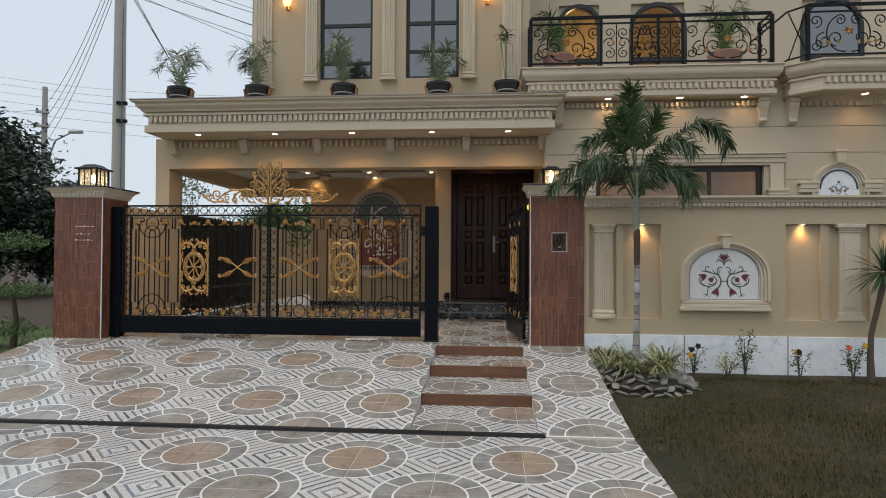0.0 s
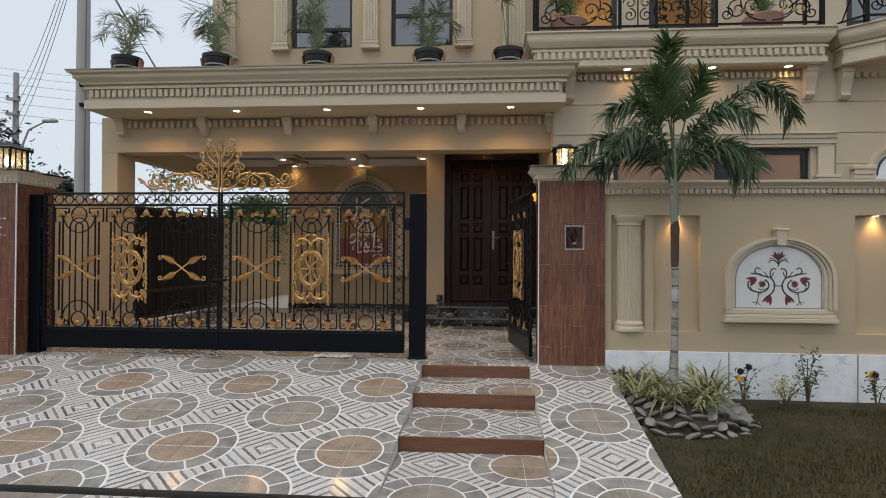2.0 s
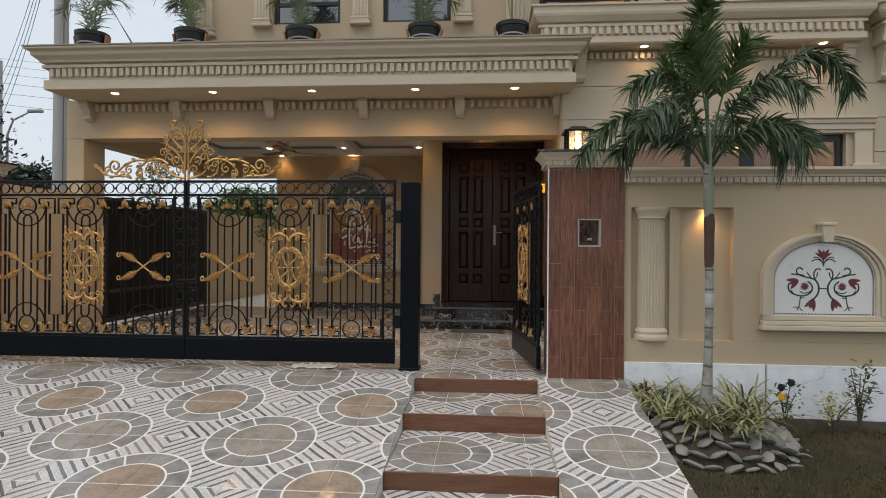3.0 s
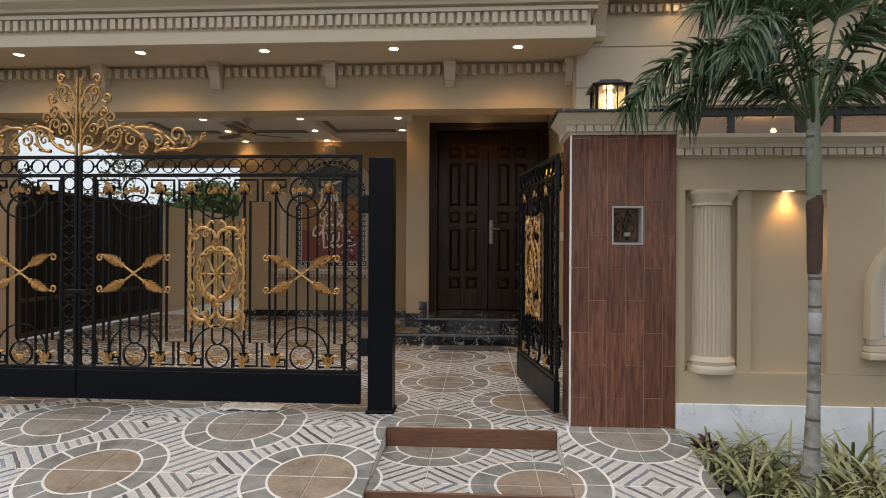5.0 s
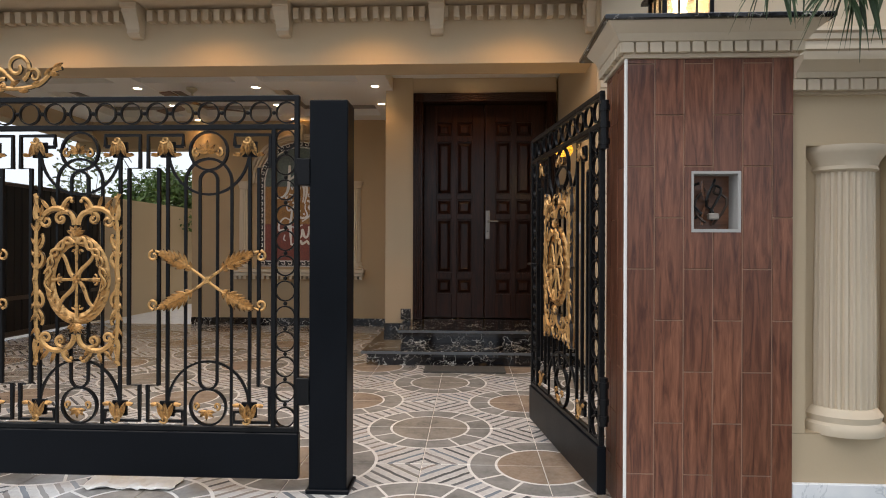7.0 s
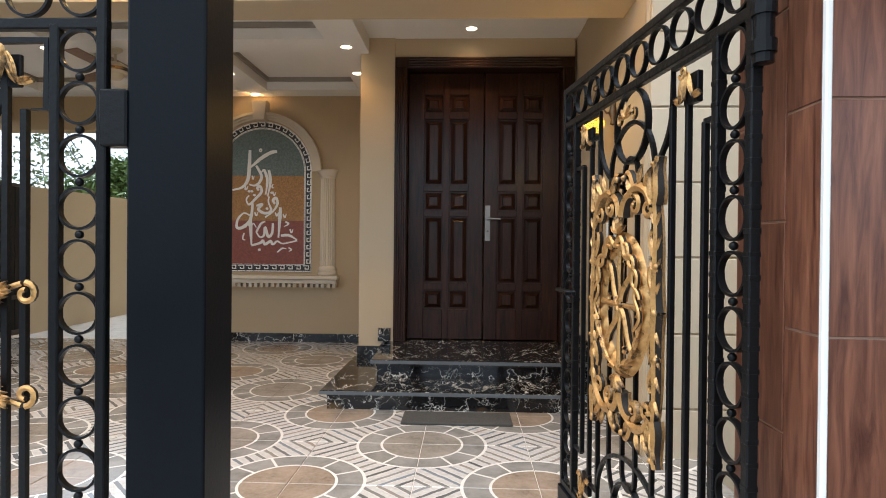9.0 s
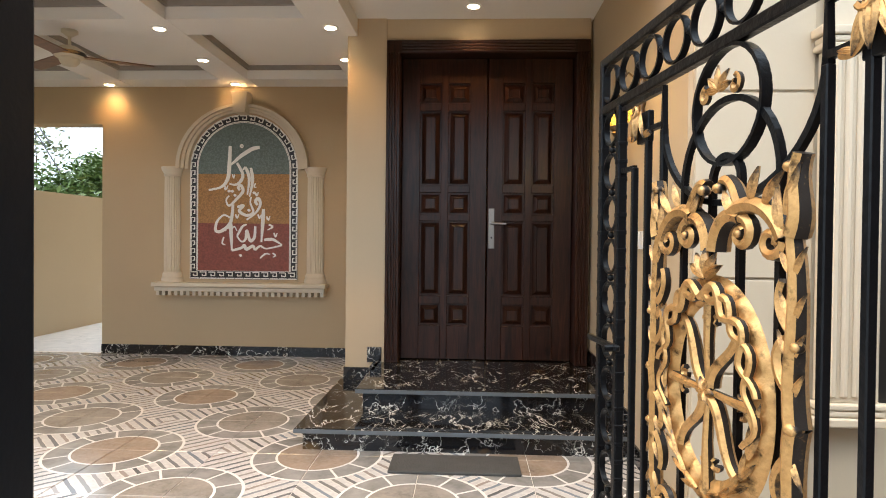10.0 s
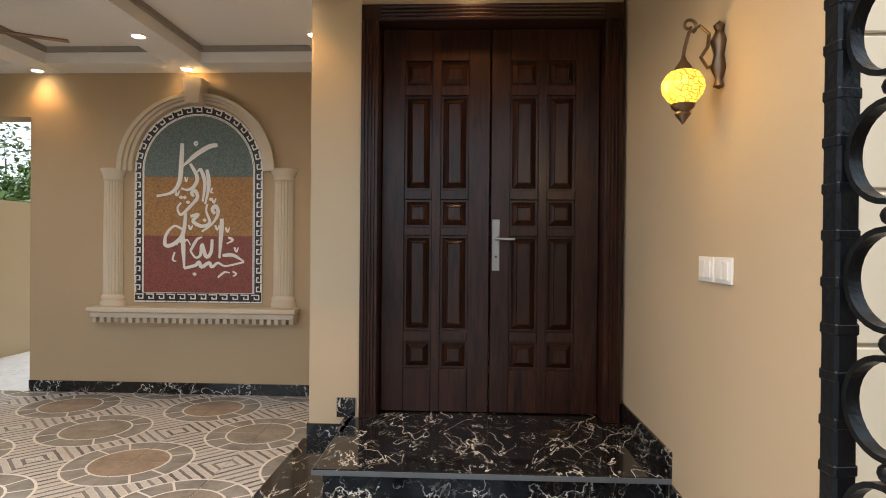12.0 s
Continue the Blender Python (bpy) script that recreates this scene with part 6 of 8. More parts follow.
def arched_window(x0, x1, z0, ztop, y, label, sky_glass=False):
    th = thing("arched_window", label, "window", 0, y, 0)
    c, w = (x0 + x1) / 2, (x1 - x0) / 2
    sp = ztop - w
    out = [(x0, 0, z0)] + [(c - w * math.cos(radians(q)), 0, sp + w * math.sin(radians(q))) for q in range(0, 181, 9)] + [(x1, 0, z0)]
    part("frame", tube(bmesh.new(), out, 0.05, 4, normal=(0, 1, 0)), M_BLACK, th)
    part("transom", boxes((x0, x1, -0.03, 0.03, 4.62, 4.72)), M_BLACK, th)
    part("transom", boxes((x0, x1, -0.025, 0.025, 4.16, 4.22)), M_BLACK, th)
    part("mullion", boxes((c - 0.03, c + 0.03, -0.028, 0.028, z0, 4.62)), M_BLACK, th)
    fill = bmesh.new()
    prism(fill, [(x0, ztop + 0.03), (x0, sp)] + [(c - w * math.cos(radians(q)), sp + w * math.sin(radians(q))) for q in range(0, 91, 9)] + [(c, ztop + 0.03)], 0.04, 0.2)
    prism(fill, [(c, ztop + 0.03)] + [(c - w * math.cos(radians(q)), sp + w * math.sin(radians(q))) for q in range(90, 181, 9)] + [(x1, sp), (x1, ztop + 0.03)], 0.04, 0.2)
    part("spandrel", fill, M_CREAM, th)
    if sky_glass:
        part("pane", prism(bmesh.new(), [(x0 + 0.02, z0)] + [(c - (w - 0.02) * math.cos(radians(q)), sp + (w - 0.02) * math.sin(radians(q))) for q in range(0, 181, 9)] + [(x1 - 0.02, z0)], 0.0, 0.006), M_PANE, th, "glass pane reflecting the sky")


arched_window(1.35, 2.07, 4.05, 5.68, 10.62, "arched black-framed balcony door with lights behind")
arched_window(2.64, 3.58, 4.05, 5.68, 10.62, "wide arched black-framed balcony door, lit inside")
arched_window(5.6, 6.6, 4.05, 5.68, 10.62, "arched black-framed window over the far balcony", True)

# facade niche over the garden wall
fn, fin = arched_niche("facade_niche", "small arched facade niche with greek-key border and flower inlay", 5.49, FY - 0.012, 1.75, 0.62, 0.44, 0.32, 0.11, 0.06)
part("marble_panel", prism(bmesh.new(), fin, -0.004, 0.006), M_WHITEM, fn, "white marble panel")
part("keystone", prism(bmesh.new(), [(-0.055, 0.83), (0.055, 0.83), (0.07, 0.99), (-0.07, 0.99)], -0.09, 0.0), M_TRIM, fn)
part("keystone_cap", bevelled(-0.095, 0.095, -0.10, 0.0, 0.99, 1.03, 0.006, 1), M_TRIM, fn)
for sx in (-1, 1):
    for k, (w, z0, z1) in enumerate(((0.30, 0.50, 0.55), (0.24, 0.43, 0.50), (0.27, 0.37, 0.43))):
        part("impost", bevelled(sx * 0.47 - w / 2, sx * 0.47 + w / 2, -0.085 + 0.01 * k, 0, z0, z1, 0.008), M_TRIM, fn)
M_KEY = plain("black_key_mosaic", (0.015, 0.015, 0.016), 0.3)
M_PETAL = plain("maroon_inlay", (0.16, 0.03, 0.035), 0.4)
M_STEM = plain("dark_green_inlay", (0.02, 0.045, 0.04), 0.4)
M_ORANGE = plain("orange_inlay", (0.55, 0.22, 0.05), 0.4)
for i in range(0, 31):
    a = radians(180 * i / 30)
    part("key_piece", boxes((-0.018, 0.018, -0.002, 0.0, -0.010, 0.010), (-0.018, -0.010, -0.002, 0.0, -0.03, -0.010)), M_KEY, fn, m=Matrix.Translation((-0.27 * math.cos(a), -0.005, 0.44 + 0.28 * math.sin(a))) @ Matrix.Rotation(-(a - math.pi / 2), 4, "Y"))


def inlay_flower(parent, k, y, cx=0.0, cz=0.0, small=False):
    """A symmetrical stem-and-petal inlay."""
    def stroke(pts, r, m, name):
        bm = bmesh.new()
        tube(bm, [(cx + p[0] * k, y, cz + p[2] * k) for p in pts], r * k * 1.25, 6, flat=0.3, normal=(0, 1, 0))
        part(name, bm, m, parent)
    def petal(x, z, a, ln, w, m):
        bm = bmesh.new()
        leaf_blob(bm, cx + x * k, cz + z * k, a, ln * k, w * k, y, 0.002)
        part("petal", bm, m, parent)
    for sx in (-1, 1):
        stroke(bez((0, 0.02), (sx * 0.10, 0.05), (sx * 0.06, 0.24), (sx * 0.13, 0.27), 14), 0.008, M_STEM, "stem")
        stroke(spiral(sx * 0.15, 0.14, 0.13, 0.05, 200 if sx > 0 else -20, -0.85 * sx, 22), 0.009, M_STEM, "stem")
        stroke(bez((sx * 0.13, 0.27), (sx * 0.20, 0.28), (sx * 0.20, 0.22), (sx * 0.26, 0.24), 10), 0.006, M_STEM, "stem")
        stroke(bez((sx * 0.08, 0.27), (sx * 0.07, 0.33), (sx * 0.02, 0.30), (sx * 0.03, 0.36), 10), 0.006, M_STEM, "stem")
        petal(sx * 0.31, 0.20, 160 if sx < 0 else 20, -0.10, 0.024, M_PETAL)
        petal(sx * 0.13, -0.02, 80 if sx > 0 else 100, -0.11, 0.028, M_PETAL)
        for a in range(0, 360, 60):
            petal(sx * 0.18, 0.13, a, 0.045, 0.013, M_PETAL if a % 120 else M_ORANGE)
        stroke(bez((sx * 0.20, 0.04), (sx * 0.26, 0.0), (sx * 0.20, -0.06), (sx * 0.26, -0.10), 10), 0.006, M_STEM, "stem")
    for a in (90, 50, 130):
        petal(0, 0.36, a, 0.08, 0.02, M_PETAL)
    stroke([(-0.09, 0, 0.13), (0.09, 0, 0.13)], 0.006, M_STEM, "stem")



def lily(parent, x, z, a, size, y):
    """A drooping lily of three pointed petals."""
    for off, k in ((-26, 1.0), (0, 0.82), (26, 1.0)):
        bm = bmesh.new()
        leaf_blob(bm, x * 0.92, z * 0.92, a + off, size * k, size * 0.19, y, 0.002)
        part("petal", bm, M_PETAL, parent)


def scroll_inlay(parent, y):
    """Paired spirals with lilies and daisies under a crowning tulip."""
    def stem(pts, r=0.0065):
        bm = bmesh.new()
        tube(bm, [(p[0] * 0.92, y, p[2] * 0.92) for p in pts], r, 6, flat=0.3, normal=(0, 1, 0))
        part("stem", bm, M_STEM, parent)
    for sx in (-1, 1):
        B = lambda *p: bez(*[(sx * q[0], q[1]) for q in p], 16)
        stem(B((0.118, 0.135), (0.035, 0.17), (0.010, 0.27), (0.078, 0.335)), 0.008)
        stem(B((0.078, 0.335), (0.10, 0.41), (0.06, 0.45), (0.022, 0.425)))
        stem(B((0.078, 0.335), (0.16, 0.36), (0.27, 0.37), (0.232, 0.43)))
        stem(B((0.232, 0.43), (0.215, 0.45), (0.19, 0.44), (0.185, 0.42)))
        stem(B((0.17, 0.365), (0.20, 0.385), (0.23, 0.37), (0.285, 0.385)))
        stem(B((0.078, 0.335), (0.058, 0.36), (0.05, 0.38), (0.052, 0.40)), 0.005)
        stem(B((0.10, 0.345), (0.12, 0.36), (0.14, 0.39), (0.145, 0.40)), 0.005)
        stem(B((0.14, 0.315), (0.05, 0.27), (0.11, 0.16), (0.22, 0.185)), 0.007)
        stem(B((0.22, 0.185), (0.30, 0.195), (0.33, 0.25), (0.30, 0.30)), 0.007)
        stem(B((0.10, 0.235), (0.15, 0.195), (0.19, 0.20), (0.205, 0.225)), 0.005)
        stem(B((0.24, 0.19), (0.27, 0.20), (0.28, 0.22), (0.285, 0.235)), 0.005)
        stem(B((0.195, 0.185), (0.215, 0.15), (0.195, 0.10), (0.235, 0.045)), 0.005)
        stem(B((0.205, 0.075), (0.21, 0.06), (0.20, 0.05), (0.18, 0.045)), 0.004)
        stem(B((0.215, 0.075), (0.235, 0.08), (0.25, 0.07), (0.265, 0.075)), 0.004)
        stem(B((0.205, 0.155), (0.185, 0.17), (0.18, 0.165), (0.17, 0.155)), 0.004)
        lily(parent, sx * 0.225, 0.325, -25 if sx > 0 else 205, 0.10, y)
        lily(parent, sx * 0.085, 0.145, -65 if sx > 0 else 245, 0.10, y)
        for a in range(0, 360, 30):
            bm = bmesh.new()
            leaf_blob(bm, sx * 0.152, 0.247, a, 0.040, 0.007, y, 0.002)
            part("petal", bm, M_PETAL, parent)
        stem(B((0.0, 0.475), (0.03, 0.53), (0.08, 0.53), (0.105, 0.495)), 0.005)
        stem(B((0.0, 0.475), (0.04, 0.555), (0.08, 0.545), (0.09, 0.53)), 0.005)
    stem([(-0.05, 0, 0.25), (0.05, 0, 0.25)], 0.005)
    stem([(0, 0, 0.455), (0, 0, 0.53)], 0.007)
    lily(parent, 0, 0.52, 90, 0.10, y)
    for a in (32, 148):
        bm = bmesh.new()
        leaf_blob(bm, 0, 0.492, a, 0.085, 0.012, y, 0.002)
        part("petal", bm, M_PETAL, parent)


scroll_inlay(niche, -0.009)
BEAD = mesh_of(boxes((-0.007, 0.007, -0.011, -0.008, -0.005, 0.005)), "bead")
BEAD.materials.append(M_KEY)
for i in range(46):
    q = radians(180 * (i + 0.5) / 46)
    part("bead", BEAD, M_KEY, niche, m=Matrix.Translation((-0.404 * math.cos(q), 0, 0.30 + 0.322 * math.sin(q))) @ Matrix.Rotation(q - math.pi / 2, 4, "Y"))
for i in range(32):
    part("bead", BEAD, M_KEY, niche, m=Matrix.Translation((-0.40 + i * 0.0258, 0, 0.012)))
for i in range(11):
    for sx in (-1, 1):
        part("bead", BEAD, M_KEY, niche, m=Matrix.Translation((sx * 0.404, 0, 0.03 + i * 0.0258)) @ Matrix.Rotation(math.pi / 2, 4, "Y"))
inlay_flower(fn, 0.5, -0.006, 0, 0.34)
for x in (1.97, 3.85, 4.92):
    downlight(x, WY + 0.03, 1.50, 6.0, 110, 0.03, "garden wall downlights")

# ---- carport things ----
sg = thing("side_gate", "dark brown slatted metal side gate along the carport", "side gate", LWX - 0.04, 10.02, 0)
SGL, SGH = 3.14, 1.85
M_SLAT = plain("black_brown_painted_slat", (0.011, 0.008, 0.007), 0.55, vary=0.3, spec=0.2)
part("frame", boxes((-0.03, 0.03, 0.0, 0.04, 0.02, SGH), (-0.03, 0.03, SGL - 0.04, SGL, 0.02, SGH), (-0.03, 0.03, 0.04, SGL - 0.04, SGH - 0.04, SGH), (-0.03, 0.03, 0.04, SGL - 0.04, 0.02, 0.08), (-0.03, 0.03, 0.04, SGL - 0.04, 0.45, 0.50)), M_BROWN, sg)
me = mesh_of(bevelled(-0.018, 0.018, -0.056, 0.056, 0.08, SGH - 0.04, 0.006, 1), "slat")
me.materials.append(M_SLAT)
for i in range(25):
    part("slat", me, M_SLAT, sg, m=Matrix.Translation((0.004 * (i % 2), 0.10 + i * 0.1225, 0)))

# calligraphy niche
AX, AZ = -2.41, 0.82
art = thing("calligraphy_niche", "arched niche with white calligraphy on green, ochre and red mosaic", "wall art", AX, BACK, AZ)


def mosaic(name, color):
    g = Graph(name)
    v = g.t.nodes.new("ShaderNodeTexVoronoi")
    v.inputs["Scale"].default_value = 70.0
    g.put(v.inputs["Vector"], g.position())
    c = g.mix(g.math("MULTIPLY", v.outputs["Distance"], 1.1), shade(color, 1.25), shade(color, 0.6))
    c = g.mix(0.35, c, g.mix(v.outputs["Color"], shade(color, 0.5), shade(color, 1.6)))
    g.bump(v.outputs["Distance"], 0.3, 0.003)
    return g.done(c, 0.5)


M_MRED, M_MOCH, M_MGRN = mosaic("red_mosaic", (0.22, 0.055, 0.035)), mosaic("ochre_mosaic", (0.34, 0.165, 0.045)), mosaic("green_mosaic", (0.115, 0.15, 0.135))
HW, SPR = 0.585, 1.18
part("border_ground", prism(bmesh.new(), [(-HW, 0)] + [(-HW * math.cos(radians(a)), SPR + HW * math.sin(radians(a))) for a in range(0, 181, 6)] + [(HW, 0)], -0.006, 0.0), M_KEY, art, "black mosaic border")
IW = HW - 0.088
part("red_field", boxes((-IW, IW, -0.010, -0.006, 0.088, 0.60)), M_MRED, art, "red mosaic field")
part("ochre_field", boxes((-IW, IW, -0.010, -0.006, 0.601, 1.13)), M_MOCH, art, "ochre mosaic field")
part("green_field", prism(bmesh.new(), [(-IW, 1.131), (-IW, SPR)] + [(-IW * math.cos(radians(a)), SPR + IW * math.sin(radians(a))) for a in range(6, 175, 6)] + [(IW, SPR), (IW, 1.131)], -0.010, -0.006), M_MGRN, art, "grey-green mosaic field")
M_CHALK = plain("white_inlay", (0.76, 0.74, 0.68), 0.5, vary=0.05)
key = boxes((-0.044, 0.030, -0.010, -0.006, 0.026, 0.036), (0.020, 0.030, -0.010, -0.006, -0.012, 0.026), (-0.020, 0.020, -0.010, -0.006, -0.012, -0.002), (-0.020, -0.010, -0.010, -0.006, -0.002, 0.012), (-0.044, 0.044, -0.010, -0.006, -0.036, -0.028))
for q in (HW - 0.003, HW - 0.086):
    line = [(-q, -0.008, 0.003 + HW - q)] + [(-q * math.cos(radians(a)), -0.008, SPR + q * math.sin(radians(a))) for a in range(0, 181, 6)] + [(q, -0.008, 0.003 + HW - q), (-q, -0.008, 0.003 + HW - q)]
    part("border_line", tube(bmesh.new(), line, 0.0045, 4, normal=(0, 1, 0)), M_CHALK, art)
KEY = mesh_of(key, "key_piece")
KEY.materials.append(M_CHALK)
for i in range(13):
    for sx in (-1, 1):
        part("key_piece", KEY, M_CHALK, art, m=Matrix.Translation((sx * (HW - 0.044), 0, 0.09 + (i + 0.5) * 0.0838)) @ Matrix.Rotation(radians(90 * sx), 4, "Y"))
for i in range(12):
    part("key_piece", KEY, M_CHALK, art, m=Matrix.Translation((-0.53 + i * 0.0963 + 0.0, 0, 0.044)))
for i in range(19):
    a = radians(180 * (i + 0.5) / 19)
    part("key_piece", KEY, M_CHALK, art, m=Matrix.Translation((-(HW - 0.044) * math.cos(a), 0, SPR + (HW - 0.044) * math.sin(a))) @ Matrix.Rotation(-(math.pi / 2 - a), 4, "Y"))


def pen(pts, w0=0.018, w1=0.010, loop=False):
    """One flat brush stroke through points given in the panel's own metres."""
    v = [Vector((x, 0, z)) for x, z in pts]
    out = []
    for i in range(len(v) - 1):
        p0, p1, p2, p3 = v[max(0, i - 1)], v[i], v[i + 1], v[min(len(v) - 1, i + 2)]
        for k in range(6):
            f = k / 6
            out.append(0.5 * ((2 * p1) + (p2 - p0) * f + (2 * p0 - 5 * p1 + 4 * p2 - p3) * f * f + (3 * p1 - p0 - 3 * p2 + p3) * f ** 3))
    out.append(v[-1])
    n = len(out) - 1
    rs = [w0 * (0.45 + 0.55 * math.sin(math.pi * min(1, 0.15 + i / n))) + w1 * 0.3 for i in range(n + 1)]
    bm = bmesh.new()
    tube(bm, [(p.x, -0.012, p.z) for p in out], rs, 6, flat=0.18, normal=(0, 1, 0))
    part("letter_stroke", bm, M_CHALK, art)


pen([(-0.149, 1.429), (-0.156, 1.247), (-0.172, 1.084), (-0.241, 0.991), (-0.38, 0.956)], 0.0210)
pen([(0.172, 1.415), (0.092, 1.398), (-0.023, 1.328), (-0.103, 1.259), (-0.143, 1.228)], 0.0210)
pen([(-0.074, 1.247), (-0.011, 1.13), (-0.035, 1.049), (-0.092, 1.014), (-0.156, 1.026)], 0.0168)
pen([(-0.023, 1.41), (-0.037, 1.429), (-0.021, 1.443), (-0.009, 1.424), (-0.023, 1.41)], 0.0073)
pen([(0.018, 1.205), (0.06, 1.084), (0.041, 0.909)], 0.0168)
pen([(0.078, 1.196), (0.097, 1.06), (0.064, 0.886)], 0.0168)
pen([(0.018, 1.205), (-0.009, 1.172)], 0.0105)
pen([(-0.041, 0.956), (-0.06, 0.986), (-0.028, 1.005), (-0.007, 0.944), (-0.069, 0.869), (-0.156, 0.79), (-0.189, 0.851), (-0.156, 0.897)], 0.0158)
pen([(-0.115, 0.804), (-0.124, 0.688), (-0.152, 0.59), (-0.235, 0.52), (-0.299, 0.52), (-0.29, 0.613), (-0.218, 0.688), (-0.143, 0.66)], 0.0178)
pen([(-0.069, 0.776), (0.0, 0.793), (-0.046, 0.734), (0.035, 0.688), (0.106, 0.723), (0.074, 0.823), (0.083, 0.886)], 0.0158)
pen([(0.152, 0.8), (0.129, 0.839), (0.161, 0.869), (0.182, 0.804), (0.129, 0.711), (0.035, 0.641)], 0.0168)
pen([(0.218, 0.758), (0.209, 0.594), (0.196, 0.403)], 0.0199)
pen([(0.129, 0.571), (0.12, 0.455), (0.074, 0.417), (0.037, 0.525), (0.023, 0.431), (-0.023, 0.408), (-0.069, 0.466)], 0.0158)
pen([(-0.069, 0.466), (-0.011, 0.567), (0.037, 0.59)], 0.0126)
pen([(-0.138, 0.606), (-0.133, 0.478), (-0.124, 0.31)], 0.0199)
pen([(-0.124, 0.31), (-0.023, 0.338), (0.011, 0.366), (0.035, 0.324), (0.103, 0.361), (0.129, 0.324), (0.184, 0.361), (0.253, 0.334), (0.419, 0.371)], 0.0158)
pen([(0.225, 0.427), (0.322, 0.431), (0.419, 0.375)], 0.0158)
pen([(0.276, 0.59), (0.317, 0.567), (0.262, 0.534)], 0.0095)
pen([(-0.198, 0.52), (-0.172, 0.557), (-0.138, 0.534), (-0.101, 0.567), (-0.069, 0.52)], 0.0084)
pen([(0.184, 0.231), (0.241, 0.278), (0.29, 0.273)], 0.0084)
pen([(0.317, 0.287), (0.35, 0.264), (0.322, 0.243)], 0.0073)
pen([(-0.212, 0.455), (-0.23, 0.389), (-0.198, 0.371)], 0.0073)
pen([(0.129, 1.033), (0.115, 0.995), (0.138, 0.986)], 0.0063)
pen([(0.051, 1.093), (0.064, 1.047)], 0.0063)
pen([(-0.124, 1.13), (-0.11, 1.088), (-0.097, 1.126)], 0.0063)
for x, z in [(-0.028, 0.25), (-0.156, 0.937), (-0.122, 0.937), (0.115, 0.921), (-0.196, 0.963), (-0.092, 0.893), (0.06, 0.734)]:
    pen([(x - 0.012, z), (x, z + 0.010), (x + 0.012, z)], 0.014)
for x, z in [(0.269, 0.65), (0.35, 0.473), (0.143, 0.909), (-0.189, 0.977), (-0.069, 0.669), (0.175, 0.669)]:
    pen([(x - 0.018, z + 0.03), (x, z - 0.01), (x + 0.018, z + 0.03)], 0.008)

# its surround
nw, nin = arched_niche("niche_surround", "cream arched surround with fluted half columns and a sill", AX, BACK, AZ + 0.0, 1.19, 1.19, 0.595, 0.115, 0.09, 1.18)
for sx in (-1, 1):
    half_column(nw, sx * 0.778, 0.0, -0.03, 1.20, 0.092, 10)
part("sill", bevelled(-0.93, 0.93, -0.17, 0.0, -0.075, -0.032, 0.008), M_TRIM, nw)
part("sill_moulding", bevelled(-0.91, 0.91, -0.14, 0.0, -0.125, -0.077, 0.008), M_TRIM, nw)
me = mesh_of(boxes((-0.018, 0.018, -0.12, 0.0, -0.17, -0.127)), "dentil")
me.materials.append(M_TRIM)
for i in range(28):
    part("dentil", me, M_TRIM, nw, m=Matrix.Translation((-0.88 + i * 0.0652, 0, 0)))
part("keystone", prism(bmesh.new(), [(-0.06, 1.76), (0.06, 1.76), (0.085, 1.98), (-0.085, 1.98)], -0.15, 0.0), M_TRIM, nw)

# wall lamp
WLY = 10.02
lamp = thing("wall_lamp", "brass wall lamp with a yellow mosaic glass globe, lit", "wall lamp", RWX, WLY, 2.085)


def globe_glass():
    g = Graph("amber_mosaic_glass")
    v = g.t.nodes.new("ShaderNodeTexVoronoi")
    v.feature = "DISTANCE_TO_EDGE"
    v.inputs["Scale"].default_value = 42.0
    g.put(v.inputs["Vector"], g.position())
    e = g.ramp(v.outputs["Distance"], [(0.02, (0.30, 0.11, 0.01)), (0.10, (1.0, 0.55, 0.06))])
    g.put(g.bsdf.inputs["Emission Color"], e)
    g.bsdf.inputs["Emission Strength"].default_value = 0.85
    return g.done(e, 0.2)


M_BRASS = plain("antique_brass", (0.16, 0.11, 0.07), 0.35, 0.9, scale=20, vary=0.3)
part("back_plate", lathe(bmesh.new(), [(0.0, -0.13), (0.02, -0.12), (0.012, -0.09), (0.03, -0.05), (0.018, 0.0), (0.032, 0.05), (0.014, 0.09), (0.022, 0.11), (0.0, 0.13)], 14, (-0.018, 0, 0)), M_BRASS, lamp, "turned brass back plate", True)
arm = [(-0.02, 0, -0.03), (-0.06, 0, -0.05), (-0.085, 0, -0.01), (-0.06, 0, 0.03), (-0.055, 0, 0.08), (-0.09, 0, 0.11), (-0.13, 0, 0.085), (-0.145, 0, 0.03), (-0.15, 0, 0.0)]
part("arm", tube(bmesh.new(), arm, 0.007, 8), M_BRASS, lamp, "curved brass arm", True)
part("arm_scroll", tube(bmesh.new(), spiral(-0.13, 0.11, 0.03, 0.008, -60, 1.1, 16), 0.006, 6), M_BRASS, lamp, "", True)
part("cap", lathe(bmesh.new(), [(0.006, 0.0), (0.012, -0.02), (0.03, -0.045), (0.036, -0.06)], 16, (-0.15, 0, 0.0)), M_BRASS, lamp, "", True)
part("globe", lathe(bmesh.new(), [(0.03, -0.058), (0.058, -0.070), (0.076, -0.10), (0.079, -0.122), (0.073, -0.146), (0.053, -0.174), (0.03, -0.19)], 24, (-0.15, 0, 0.0)), globe_glass(), lamp, "glowing yellow mosaic glass globe", True)
part("finial", lathe(bmesh.new(), [(0.045, -0.187), (0.042, -0.20), (0.025, -0.215), (0.03, -0.225), (0.012, -0.25), (0.0, -0.265)], 16, (-0.15, 0, 0.0)), M_BRASS, lamp, "", True)
bulb(RWX - 0.30, WLY, 1.965, 1.7, (1.0, 0.6, 0.15), 0.08)

